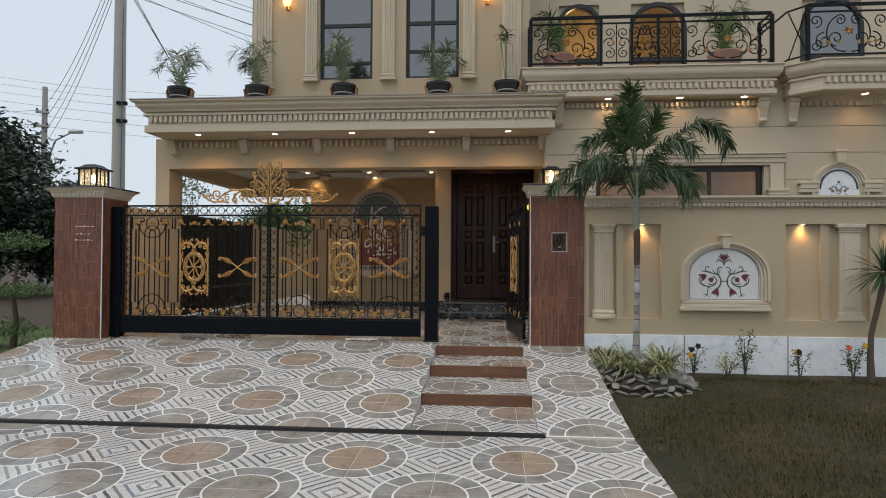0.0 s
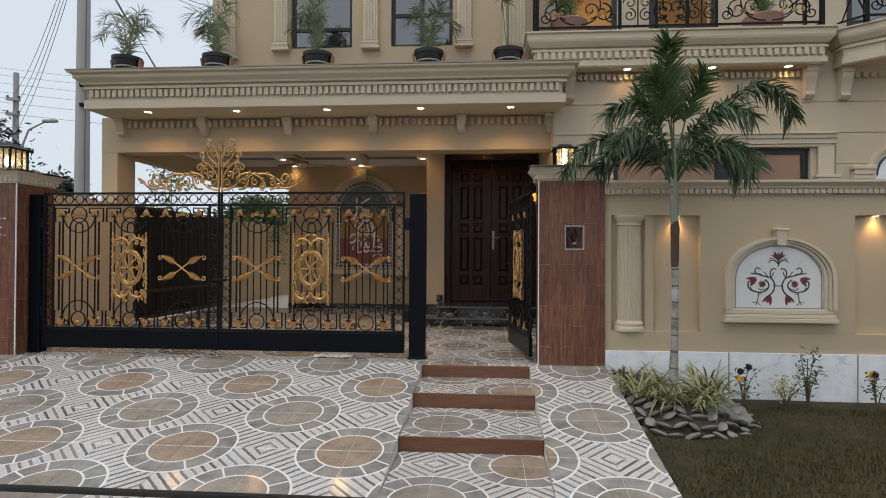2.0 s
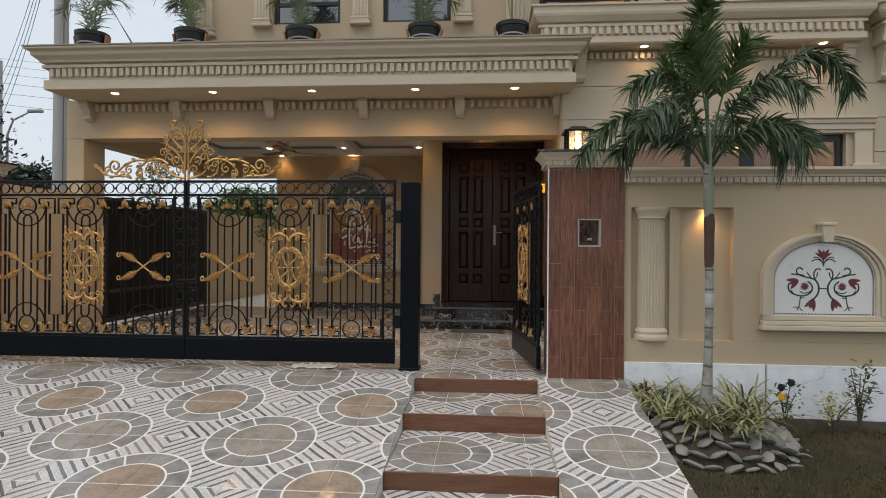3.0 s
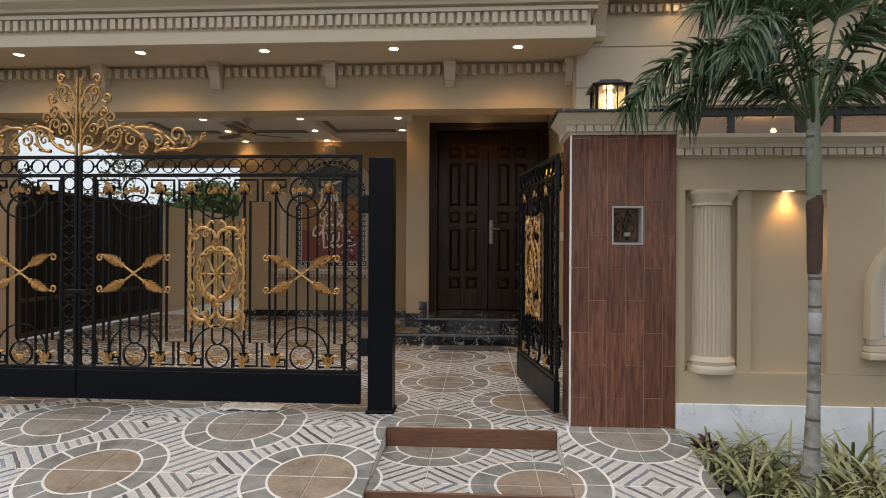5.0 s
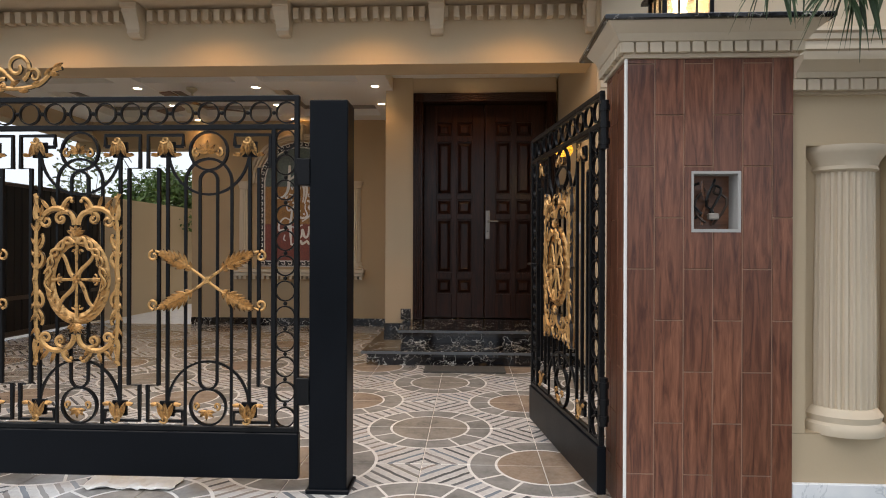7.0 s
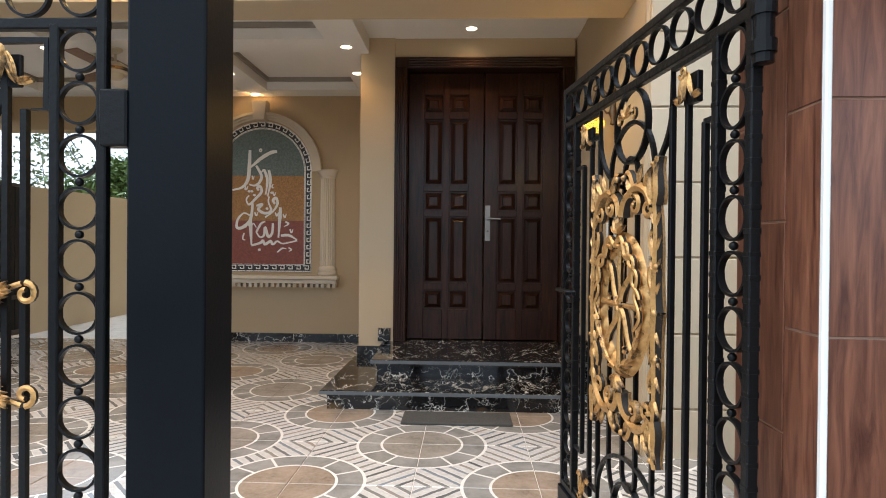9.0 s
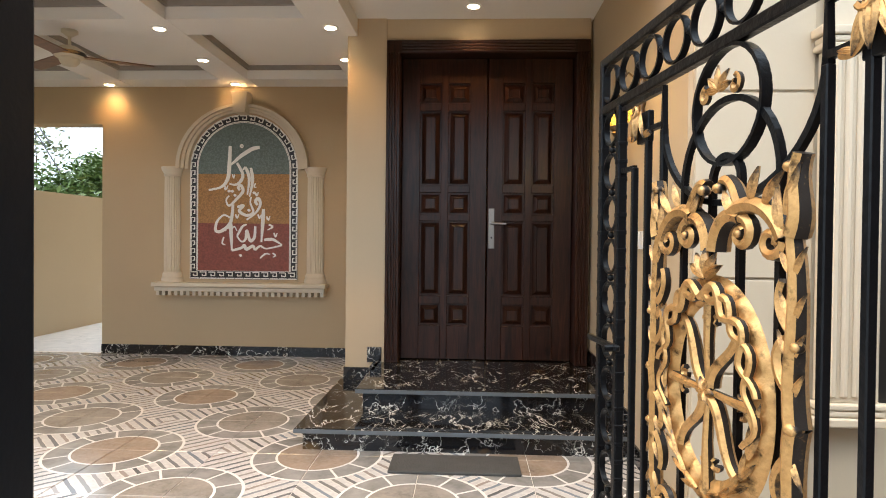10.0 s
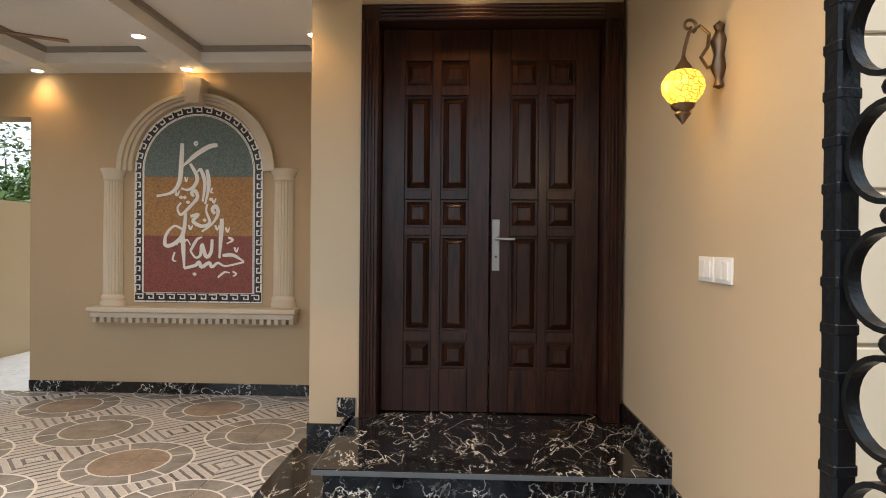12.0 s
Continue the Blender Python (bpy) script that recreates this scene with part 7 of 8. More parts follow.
for k, y in enumerate((10.145, 9.985)):
    sw = thing("light_switch", "white plastic double light switch on the wall", "light switch", RWX, y, 1.27, "switches by the door")
    part("plate", bevelled(-0.010, 0.0, -0.072, 0.072, -0.05, 0.05, 0.003, 2), M_WHITEP, sw)
    part("rocker", bevelled(-0.015, -0.010, -0.052, -0.003, -0.034, 0.034, 0.002, 1), M_WHITEP, sw)
    part("rocker", bevelled(-0.0148, -0.010, 0.003, 0.052, -0.034, 0.034, 0.002, 1), M_WHITEP, sw)

fan = thing("ceiling_fan", "cream and brass ceiling fan with brown blades, at rest", "ceiling fan", -3.16, 11.25, 2.884)
M_FAN = plain("cream_enamel", (0.62, 0.56, 0.42), 0.35, vary=0.05)
part("canopy", lathe(bmesh.new(), [(0.06, 0.0), (0.06, -0.02), (0.02, -0.05), (0.012, -0.05)], 18), M_FAN, fan, "", True)
part("down_rod", tube(bmesh.new(), [(0, 0, -0.04), (0, 0, -0.13)], 0.012, 10), M_FAN, fan, "", True)
part("motor_housing", lathe(bmesh.new(), [(0.012, -0.12), (0.06, -0.13), (0.105, -0.16), (0.115, -0.19), (0.10, -0.215), (0.07, -0.225), (0.0, -0.225)], 26), M_FAN, fan, "", True)
part("motor_band", lathe(bmesh.new(), [(0.112, -0.175), (0.12, -0.185), (0.12, -0.195), (0.108, -0.205)], 26, caps=False), M_GOLD, fan, "brass band", True)
part("lower_cup", lathe(bmesh.new(), [(0.075, -0.224), (0.07, -0.25), (0.05, -0.275), (0.0, -0.285)], 20), M_FAN, fan, "", True)
for k in range(3):
    b_ = part("blade", bevelled(0.10, 0.60, -0.06, 0.06, -0.004, 0.004, 0.003, 1), M_RISER, fan, "brown fan blade", m=pose(0, 0, -0.20, 0, 0, 30 + 120 * k) @ pose(0, 0, 0, 8, 0, 0))

# illegible chalk lines on the far pillar
for i, (z, n) in enumerate(((1.46, 5), (1.36, 4), (1.28, 5))):
    for k in range(n):
        x = -5.33 + k * 0.055 + 0.01 * (i % 2)
        c_ = part("chalk_mark", boxes((x, x + 0.034, -0.0015, 0.0, z, z + 0.006 + 0.004 * ((k + i) % 3))), M_CHALK, left_pillar, m=Matrix.Translation((5.62, 0, 0)))

# ---- garden ----
M_PALM = foliage("palm_green", (0.016, 0.036, 0.016), (0.075, 0.125, 0.050), 0.36)
M_ARECA = foliage("areca_green", (0.07, 0.11, 0.05), (0.22, 0.25, 0.13))
M_LEAF = foliage("tree_green", (0.020, 0.036, 0.026), (0.055, 0.082, 0.052))
M_LEAFB = foliage("bright_tree_green", (0.04, 0.085, 0.022), (0.13, 0.21, 0.06))
M_VARIEG = foliage("striped_leaf", (0.07, 0.11, 0.03), (0.42, 0.40, 0.22))
M_ROSELEAF = foliage("rose_leaf", (0.02, 0.04, 0.015), (0.09, 0.10, 0.04))
M_PALELEAF = foliage("pale_yellow_leaf", (0.16, 0.17, 0.07), (0.35, 0.33, 0.16))
M_BARK = plain("brown_bark", (0.10, 0.075, 0.055), 0.9, scale=12, vary=0.35, grain=60, bump=0.6, depth=0.01)
M_POT = plain("black_plastic_pot", (0.016, 0.016, 0.017), 0.45, vary=0.2)
M_POTSIDE = plain("terracotta_orange", (0.36, 0.17, 0.09), 0.7)
M_TERRA = plain("pinkish_terracotta", (0.34, 0.20, 0.16), 0.8, vary=0.15)


def palm_trunk():
    g = Graph("ringed_palm_trunk")
    sep = g.t.nodes.new("ShaderNodeSeparateXYZ")
    g.put(sep.inputs[0], g.coords())
    z = sep.outputs[2]
    p = g.position()
    rings = g.math("FRACT", g.math("MULTIPLY", g.math("ADD", z, g.math("MULTIPLY", g.noise(3.0, 2.0, p), 0.02)), 7.0))
    line = g.math("LESS_THAN", rings, 0.10)
    n = g.noise(14.0, 6.0, p, 0.65)
    c = g.ramp(n, [(0.3, (0.12, 0.105, 0.085)), (0.5, (0.26, 0.25, 0.225)), (0.7, (0.36, 0.35, 0.32))])
    c = g.mix(g.math("MULTIPLY", line, 0.8), c, (0.06, 0.045, 0.035))
    g.bump(g.math("SUBTRACT", n, line), 0.4, 0.006)
    return g.done(c, 0.75)


M_PTRUNK = palm_trunk()


def leaflet(bm, base, d, up, ln, w, droop=0.3, n=3):
    """One folded strap leaf."""
    d, up = d.normalized(), up.normalized()
    s = d.cross(up)
    s = s.normalized() if s.length > 1e-4 else Vector((1, 0, 0))
    prev = None
    for i in range(n + 1):
        f = i / n
        p = base + d * ln * f + Vector((0, 0, -1)) * droop * ln * f * f
        ww = w * (0.55 + 0.9 * f) * (1 - f) ** 0.6 if i < n else 0.0
        ww = max(ww, w * 0.06)
        row = (bm.verts.new(p - s * ww), bm.verts.new(p + up * ww * -0.35), bm.verts.new(p + s * ww))
        if prev:
            bm.faces.new((prev[0], prev[1], row[1], row[0]))
            bm.faces.new((prev[1], prev[2], row[2], row[1]))
        prev = row


def frond(pts, ln, count, w=0.02, stalk=0.012, droop=0.35, rng=random, lift=0.35, start=0.12, hang=0.0):
    """A feather leaf along a curved midrib; returns a bmesh."""
    bm = bmesh.new()
    v = [Vector(p) for p in pts]
    curve = []
    for i in range(len(v) - 1):
        p0, p1, p2, p3 = v[max(0, i - 1)], v[i], v[i + 1], v[min(len(v) - 1, i + 2)]
        for k in range(8):
            f = k / 8
            curve.append(0.5 * ((2 * p1) + (p2 - p0) * f + (2 * p0 - 5 * p1 + 4 * p2 - p3) * f * f + (3 * p1 - p0 - 3 * p2 + p3) * f ** 3))
    curve.append(v[-1])
    n = len(curve) - 1
    tube(bm, curve, [stalk * (1 - 0.8 * i / n) for i in range(n + 1)], 5)
    for i in range(count):
        f = start + (1 - start) * i / (count - 1)
        q = min(n - 1, int(f * n))
        t = (curve[q + 1] - curve[q]).normalized()
        base = curve[q].lerp(curve[q + 1], f * n - q if f < 1 else 1.0)
        ref = Vector((0, 0, 1)) if abs(t.z) < 0.95 else Vector((0, 1, 0))
        side = t.cross(ref).normalized()
        up = side.cross(t).normalized()
        size = ln * (0.45 + 0.75 * math.sin(math.pi * (0.15 + 0.75 * f))) * rng.uniform(0.65, 1.2)
        for s in (-1, 1):
            d = side * s * rng.uniform(0.45, 1.0) + t * rng.uniform(0.5, 1.2) + up * rng.uniform(lift - 0.55, lift + 0.35) - Vector((0, 0, hang * rng.uniform(0.4, 1.4)))
            leaflet(bm, base, d, up, size, w * rng.uniform(0.8, 1.15), droop * rng.uniform(0.6, 1.4))
    return bm


def plume(pts, ln, count, rng, w=0.0105, stalk=0.010, start=0.12, droop=0.3):
    """A foxtail frond: leaflets that stand out all round the midrib."""
    bm = bmesh.new()
    v = [Vector(p) for p in pts]
    curve = []
    for i in range(len(v) - 1):
        p0, p1, p2, p3 = v[max(0, i - 1)], v[i], v[i + 1], v[min(len(v) - 1, i + 2)]
        for k in range(8):
            f = k / 8
            curve.append(0.5 * ((2 * p1) + (p2 - p0) * f + (2 * p0 - 5 * p1 + 4 * p2 - p3) * f * f + (3 * p1 - p0 - 3 * p2 + p3) * f ** 3))
    curve.append(v[-1])
    n = len(curve) - 1
    tube(bm, curve, [stalk * (1 - 0.8 * i / n) for i in range(n + 1)], 5)
    for i in range(count):
        # leaflets sit in loose whorls with gaps between them
        f = start + (1 - start) * (math.floor(i / 6) * 6 + rng.uniform(0, 4.2)) / count
        q = max(0, min(n - 1, int(f * n)))
        t = (curve[q + 1] - curve[q]).normalized()
        base = curve[q].lerp(curve[q + 1], min(1.0, f * n - q))
        ref = Vector((0, 0, 1)) if abs(t.z) < 0.95 else Vector((0, 1, 0))
        side = t.cross(ref).normalized()
        up = side.cross(t).normalized()
        a = rng.uniform(0, 2 * math.pi)
        out = side * math.cos(a) + up * math.sin(a)
        size = ln * (0.55 + 0.6 * math.sin(math.pi * (0.12 + 0.72 * min(1.0, f)))) * rng.uniform(0.6, 1.15)
        leaflet(bm, base, out * rng.uniform(0.7, 1.1) + t * rng.uniform(0.45, 1.0), t.cross(out), size, w * rng.uniform(0.75, 1.2), droop * rng.uniform(0.5, 1.6))
    return bm


M_PALMY = foliage("young_palm_green", (0.028, 0.062, 0.022), (0.115, 0.185, 0.065), 0.36)
rng = random.Random(7)
palm = thing("palm_tree", "young foxtail palm with a ringed pale trunk", "palm tree", 1.71, 6.42, -0.16)
prof = [(0.075, -0.05), (0.062, 0.05), (0.040, 0.22), (0.031, 0.5), (0.029, 0.9), (0.031, 1.3), (0.031, 1.55), (0.032, 1.70), (0.028, 1.86), (0.024, 2.02)]
bm = bmesh.new()
lathe(bm, prof, 16)
for v_ in bm.verts:
    v_.co.x += 0.022 * math.sin(v_.co.z * 1.6)
part("trunk", bm, M_PTRUNK, palm, smooth=True)
part("crownshaft", lathe(bmesh.new(), [(0.034, 1.56), (0.037, 1.66), (0.032, 1.82), (0.024, 2.05), (0.012, 2.2)], 14, (0.012, 0, 0)), plain("pale_green_sheath", (0.22, 0.25, 0.18), 0.6, vary=0.2), palm, "pale green leaf sheath", True)
for k, (pts, ln, cnt, bare) in enumerate((
        ([(0.0, 0, 1.95), (-0.02, -0.03, 2.35), (-0.05, -0.06, 2.72), (-0.09, -0.12, 2.98), (-0.08, -0.2, 3.08)], 0.30, 52, 0.36),
        ([(0.01, 0, 1.95), (0.02, 0.05, 2.4), (0.04, 0.10, 2.72), (0.06, 0.16, 2.95)], 0.28, 44, 0.36),
        ([(0.01, 0, 1.95), (0.07, -0.05, 2.36), (0.15, -0.11, 2.66), (0.22, -0.18, 2.80)], 0.28, 38, 0.38),
        ([(0.0, 0.02, 1.95), (-0.08, 0.06, 2.36), (-0.17, 0.12, 2.62), (-0.27, 0.18, 2.72)], 0.28, 36, 0.38),
        ([(0.0, -0.02, 1.95), (-0.04, -0.06, 2.35), (-0.14, -0.12, 2.66), (-0.24, -0.20, 2.78)], 0.30, 38, 0.42),
        ([(0.02, 0, 1.92), (0.16, -0.06, 2.26), (0.40, -0.10, 2.56), (0.68, -0.12, 2.72), (0.88, -0.13, 2.62), (0.95, -0.12, 2.44)], 0.235, 80, 0.2),
        ([(0.0, 0, 1.92), (-0.18, -0.08, 2.20), (-0.45, -0.12, 2.29), (-0.74, -0.16, 2.21), (-0.97, -0.18, 1.96)], 0.235, 80, 0.2),
        ([(0.01, 0, 1.90), (-0.12, -0.18, 2.16), (-0.32, -0.36, 2.30), (-0.50, -0.50, 2.26), (-0.62, -0.58, 2.10)], 0.23, 64, 0.2),
        ([(0.02, 0, 1.90), (0.12, -0.14, 2.08), (0.28, -0.28, 2.18), (0.42, -0.38, 2.12), (0.50, -0.44, 1.98)], 0.22, 60, 0.18),
        ([(0.02, 0, 1.88), (0.14, -0.02, 2.06), (0.32, -0.06, 2.18), (0.48, -0.08, 2.12), (0.56, -0.08, 1.98)], 0.22, 58, 0.18),
        ([(-0.01, 0, 1.88), (-0.14, 0.02, 2.08), (-0.34, 0.03, 2.20), (-0.54, 0.04, 2.16), (-0.66, 0.04, 2.02)], 0.22, 58, 0.18),
        ([(0.01, 0.02, 1.90), (0.10, 0.2, 2.18), (0.26, 0.40, 2.38), (0.44, 0.50, 2.34)], 0.24, 48, 0.2),
        ([(0.01, 0.02, 1.92), (-0.10, 0.18, 2.2), (-0.26, 0.34, 2.40), (-0.42, 0.46, 2.36)], 0.24, 48, 0.2),
        ([(0.01, 0, 1.93), (-0.10, -0.04, 2.30), (-0.26, -0.10, 2.52), (-0.46, -0.14, 2.56), (-0.60, -0.16, 2.46)], 0.24, 54, 0.25),
        ([(0.02, 0, 1.93), (0.10, -0.10, 2.28), (0.24, -0.22, 2.46), (0.40, -0.32, 2.48), (0.52, -0.38, 2.38)], 0.24, 54, 0.25))):
    young = k < 5
    part("frond", plume(pts, (0.19 if young else 0.155) * rng.uniform(0.9, 1.1), int(cnt * (4.6 if young else 3.4)), rng, 0.0105, 0.010, bare, 0.12 if young else 0.55), M_PALMY if young else M_PALM, palm, "upright young green frond" if young else "dark green bushy frond")


part("dead_sheath", lathe(bmesh.new(), [(0.031, 1.16), (0.035, 1.24), (0.036, 1.42), (0.040, 1.50), (0.032, 1.56)], 14, (0.018, 0, 0), caps=False), plain("dry_brown_sheath", (0.085, 0.05, 0.035), 0.85, scale=14, vary=0.4), palm, "dry brown leaf sheath", True)
part("pale_ring", lathe(bmesh.new(), [(0.030, 0.86), (0.0325, 0.865), (0.0325, 0.96), (0.030, 0.965)], 14, (0.0215, 0, 0), caps=False), plain("pale_new_bark", (0.42, 0.43, 0.42), 0.7, vary=0.2), palm, "pale bare ring", True)


def straps(name, label, x, y, z, count, ln, w, material, spread, category, seed=1, upright=0.6):
    """A tuft of strap leaves."""
    r = random.Random(seed)
    bm = bmesh.new()
    for i in range(count):
        a = r.uniform(0, 2 * math.pi)
        b = Vector((r.uniform(-spread, spread), r.uniform(-spread, spread), 0))
        d = Vector((math.cos(a), math.sin(a), r.uniform(upright, upright + 1.4)))
        leaflet(bm, b, d, Vector((-math.sin(a) * 0.2, 0.1, 1)), ln * r.uniform(0.6, 1.15), w, r.uniform(0.3, 0.9), 5)
    return solid(name, bm, material, label, category, "grass tufts in the palm bed", m=Matrix.Translation((x, y, z)))


for k, (x, y, n_, ln) in enumerate(((1.44, 6.78, 46, 0.42), (1.50, 6.45, 46, 0.36), (1.66, 6.22, 40, 0.34), (2.02, 6.38, 46, 0.40), (2.10, 6.72, 40, 0.40), (1.72, 6.80, 36, 0.40), (1.90, 6.15, 26, 0.30))):
    straps("spider_plant", "clump of green and cream striped strap leaves", x - 0.02, y, -0.13, int(n_ * 1.25), ln * 1.25, 0.013, M_VARIEG, 0.10, "plant", 20 + k)
straps("red_plant", "small dark red leafy plant at the pillar's foot", 1.36, 6.92, -0.05, 30, 0.14, 0.02, plain("dark_red_leaf", (0.07, 0.015, 0.018), 0.5), 0.05, "plant", 5)
bed = bmesh.new()
lathe(bed, [(0.66, -0.42), (0.52, -0.24), (0.36, -0.15), (0.0, -0.11)], 28, (1.75, 6.52, 0))
for v_ in bed.verts:
    v_.co.x = max(v_.co.x, 1.275)
    v_.co.y = min(v_.co.y, 7.10)
solid("planting_bed", bed, M_SOIL, "mound of dark soil round the palm", "planting bed", kind="structure", smooth=True)
# ring of flat cobbles laid on the mound
r_ = random.Random(3)
COB = []
for k in range(5):
    bm = bmesh.new()
    bmesh.ops.create_icosphere(bm, subdivisions=2, radius=1.0)
    for v_ in bm.verts:
        nz_ = noise.noise(v_.co * 1.3 + Vector((k * 3.1, 0, 0)))
        v_.co *= 1 + 0.22 * nz_
        v_.co.z *= 0.30
    me = mesh_of(bm, "cobble", True)
    me.materials.append(None)
    COB.append(me)


def cobble_material():
    g = Graph("grey_green_cobble")
    n = g.noise(16.0, 5.0, g.position(), 0.65)
    c = g.mix(g.random(), (0.093, 0.099, 0.090), (0.260, 0.254, 0.223))
    c = g.mix(g.math("MULTIPLY", n, 0.5), c, (0.211, 0.211, 0.186))
    g.bump(n, 0.3, 0.004)
    return g.done(c, 0.6)


M_COB = cobble_material()
for me in COB:
    me.materials[0] = M_COB
for row, (rad_, z_, n_) in enumerate(((0.63, -0.325, 34), (0.55, -0.262, 30), (0.47, -0.208, 26), (0.39, -0.165, 20))):
    for i in range(n_):
        a = 2 * math.pi * (i + 0.5 * (row % 2)) / n_
        x, y = 1.75 + rad_ * math.cos(a), 6.52 + rad_ * math.sin(a)
        if x < 1.31 or y > 7.04:
            continue
        s = r_.uniform(0.046, 0.070)
        ob = tagged(part("cobble", COB[r_.randrange(5)], M_COB), "flat grey river cobble edging the palm bed", "cobble", "cobbles round the palm")
        ob.matrix_basis = Matrix.Translation((x + r_.uniform(-0.01, 0.01), y, z_ + r_.uniform(-0.01, 0.01))) @ Euler((0.5 * math.sin(a) * -1, 0.5 * math.cos(a), r_.uniform(0, 6))).to_matrix().to_4x4() @ Matrix.Diagonal((s * 1.2, s, s * 1.1, 1))


def lawn_z(y):
    return -0.275 - max(0.0, 7.0 - y) * 0.045


lawn = bmesh.new()
gx = [1.275 + i * 0.35 for i in range(40)]
gy = [0.5 + j * 0.30 for j in range(23)]
rows = [[lawn.verts.new((x, min(y, WY - 0.02), lawn_z(y) + 0.02 * noise.noise(Vector((x * 0.9, y * 0.9, 0))) - (0.02 if y > 6.6 else 0.0))) for x in gx] for y in gy]
for A, B in zip(rows, rows[1:]):
    for i in range(len(gx) - 1):
        lawn.faces.new((A[i], A[i + 1], B[i + 1], B[i]))
lawn_mat = Graph("worn_lawn")
p_ = lawn_mat.position()
c_ = lawn_mat.ramp(lawn_mat.noise(1.7, 5.0, p_, 0.65), [(0.35, (0.022, 0.026, 0.008)), (0.55, (0.055, 0.043, 0.019)), (0.72, (0.15, 0.11, 0.06))])
c_ = lawn_mat.mix(lawn_mat.math("MULTIPLY", lawn_mat.noise(45.0, 4.0, p_, 0.7), 0.6), c_, (0.03, 0.026, 0.012))
lawn_mat.bump(lawn_mat.noise(60.0, 4.0, p_, 0.7), 0.9, 0.03)
solid("lawn", lawn, lawn_mat.done(c_, 0.95), "worn brownish lawn in front of the garden wall", "lawn", kind="structure", smooth=True)


def blades(x0, x1, y0, y1, count, h, zf, seed):
    r = random.Random(seed)
    verts, faces = [], []
    while len(faces) < count:
        x, y = r.uniform(x0, x1), r.uniform(y0, y1)
        if noise.noise(Vector((x * 1.1, y * 1.1, 5))) < r.uniform(-0.8, 0.12):
            continue
        a, hh = r.uniform(0, 6.28), h * r.uniform(0.5, 1.3)
        dx, dy = math.cos(a), math.sin(a)
        z = zf(y)
        k = len(verts)
        lean = r.uniform(0.2, 1.2) * hh
        verts += [(x - dy * 0.004, y + dx * 0.004, z - 0.01), (x + dy * 0.004, y - dx * 0.004, z - 0.01), (x + dx * lean, y + dy * lean, z + hh)]
        faces.append((k, k + 1, k + 2))
    me = bpy.data.meshes.new("grass")
    me.from_pydata(verts, [], faces)
    return me


M_BLADE = foliage("dry_grass_blade", (0.024, 0.032, 0.007), (0.125, 0.090, 0.032), 0.8)
solid("grass", blades(1.30, 7.5, 2.6, 6.75, 110000, 0.026, lawn_z, 11), M_BLADE, "short dry brownish lawn grass", "grass", kind="stuff")


def bush(name, label, x, y, z, h, spread, leaves, mat_leaf, blooms, seed, group="rose bushes by the wall"):
    """A thin shrub: a few stems, scattered leaves and a few blooms."""
    r = random.Random(seed)
    th = thing(name, label, "shrub", x, y, z, group)
    tips = []
    for k in range(5):
        a = r.uniform(0, 6.28)
        tip = Vector((spread * math.cos(a) * r.uniform(0.3, 1), spread * 0.6 * math.sin(a), h * r.uniform(0.6, 1.0)))
        mid = Vector((tip.x * 0.3, tip.y * 0.3, tip.z * 0.5))
        part("stem", tube(bmesh.new(), [(0, 0, -0.05), tuple(mid), tuple(tip)], [0.008, 0.005, 0.003], 5), M_BARK, th)
        tips += [tip, mid.lerp(tip, 0.5), mid]
    bm = bmesh.new()
    for i in range(leaves):
        t = tips[r.randrange(len(tips))]
        b = t + Vector((r.gauss(0, 0.035), r.gauss(0, 0.03), r.gauss(0, 0.04)))
        d = Vector((r.uniform(-1, 1), r.uniform(-1, 1), r.uniform(-0.3, 0.8)))
        leaflet(bm, b, d, Vector((r.uniform(-0.3, 0.3), -0.4, 1)), r.uniform(0.03, 0.055), 0.014, 0.2, 2)
    part("leaves", bm, mat_leaf, th)
    for k, m in enumerate(blooms):
        t = tips[3 * k % len(tips)]
        bm = bmesh.new()
        for a in range(9):
            q = a * 2.4
            leaf_blob(bm, 0, 0, math.degrees(q), 0.034, 0.018, -0.004 * (a % 3), 0.012)
        part("bloom", bm, m, th, "rose bloom", m=Matrix.Translation(t + Vector((0, -0.01, 0.03))))
    return th


M_YEL = plain("yellow_petal", (0.75, 0.45, 0.03), 0.6)
M_CORAL = plain("coral_petal", (0.75, 0.16, 0.05), 0.6)
M_DARKB = plain("dark_bud", (0.02, 0.012, 0.014), 0.6)
bush("rose_bush", "thin rose bush with dark buds against the white plinth", 2.45, 6.78, -0.27, 0.34, 0.11, 70, M_ROSELEAF, [M_DARKB, M_DARKB, M_YEL], 1)
bush("rose_bush", "taller rose bush with a dense leafy top", 3.03, 6.80, -0.27, 0.52, 0.10, 150, M_ROSELEAF, [], 2)
bush("rose_bush", "pale yellowing low rose bush", 2.83, 6.78, -0.27, 0.28, 0.20, 130, M_PALELEAF, [], 3)
bush("rose_bush", "rose bush with a yellow bloom", 3.62, 6.78, -0.27, 0.33, 0.16, 80, M_ROSELEAF, [M_YEL, M_DARKB], 4)
bush("rose_bush", "leafy rose bush with a coral bloom", 4.20, 6.78, -0.27, 0.36, 0.14, 140, M_ROSELEAF, [M_CORAL, M_YEL], 5)

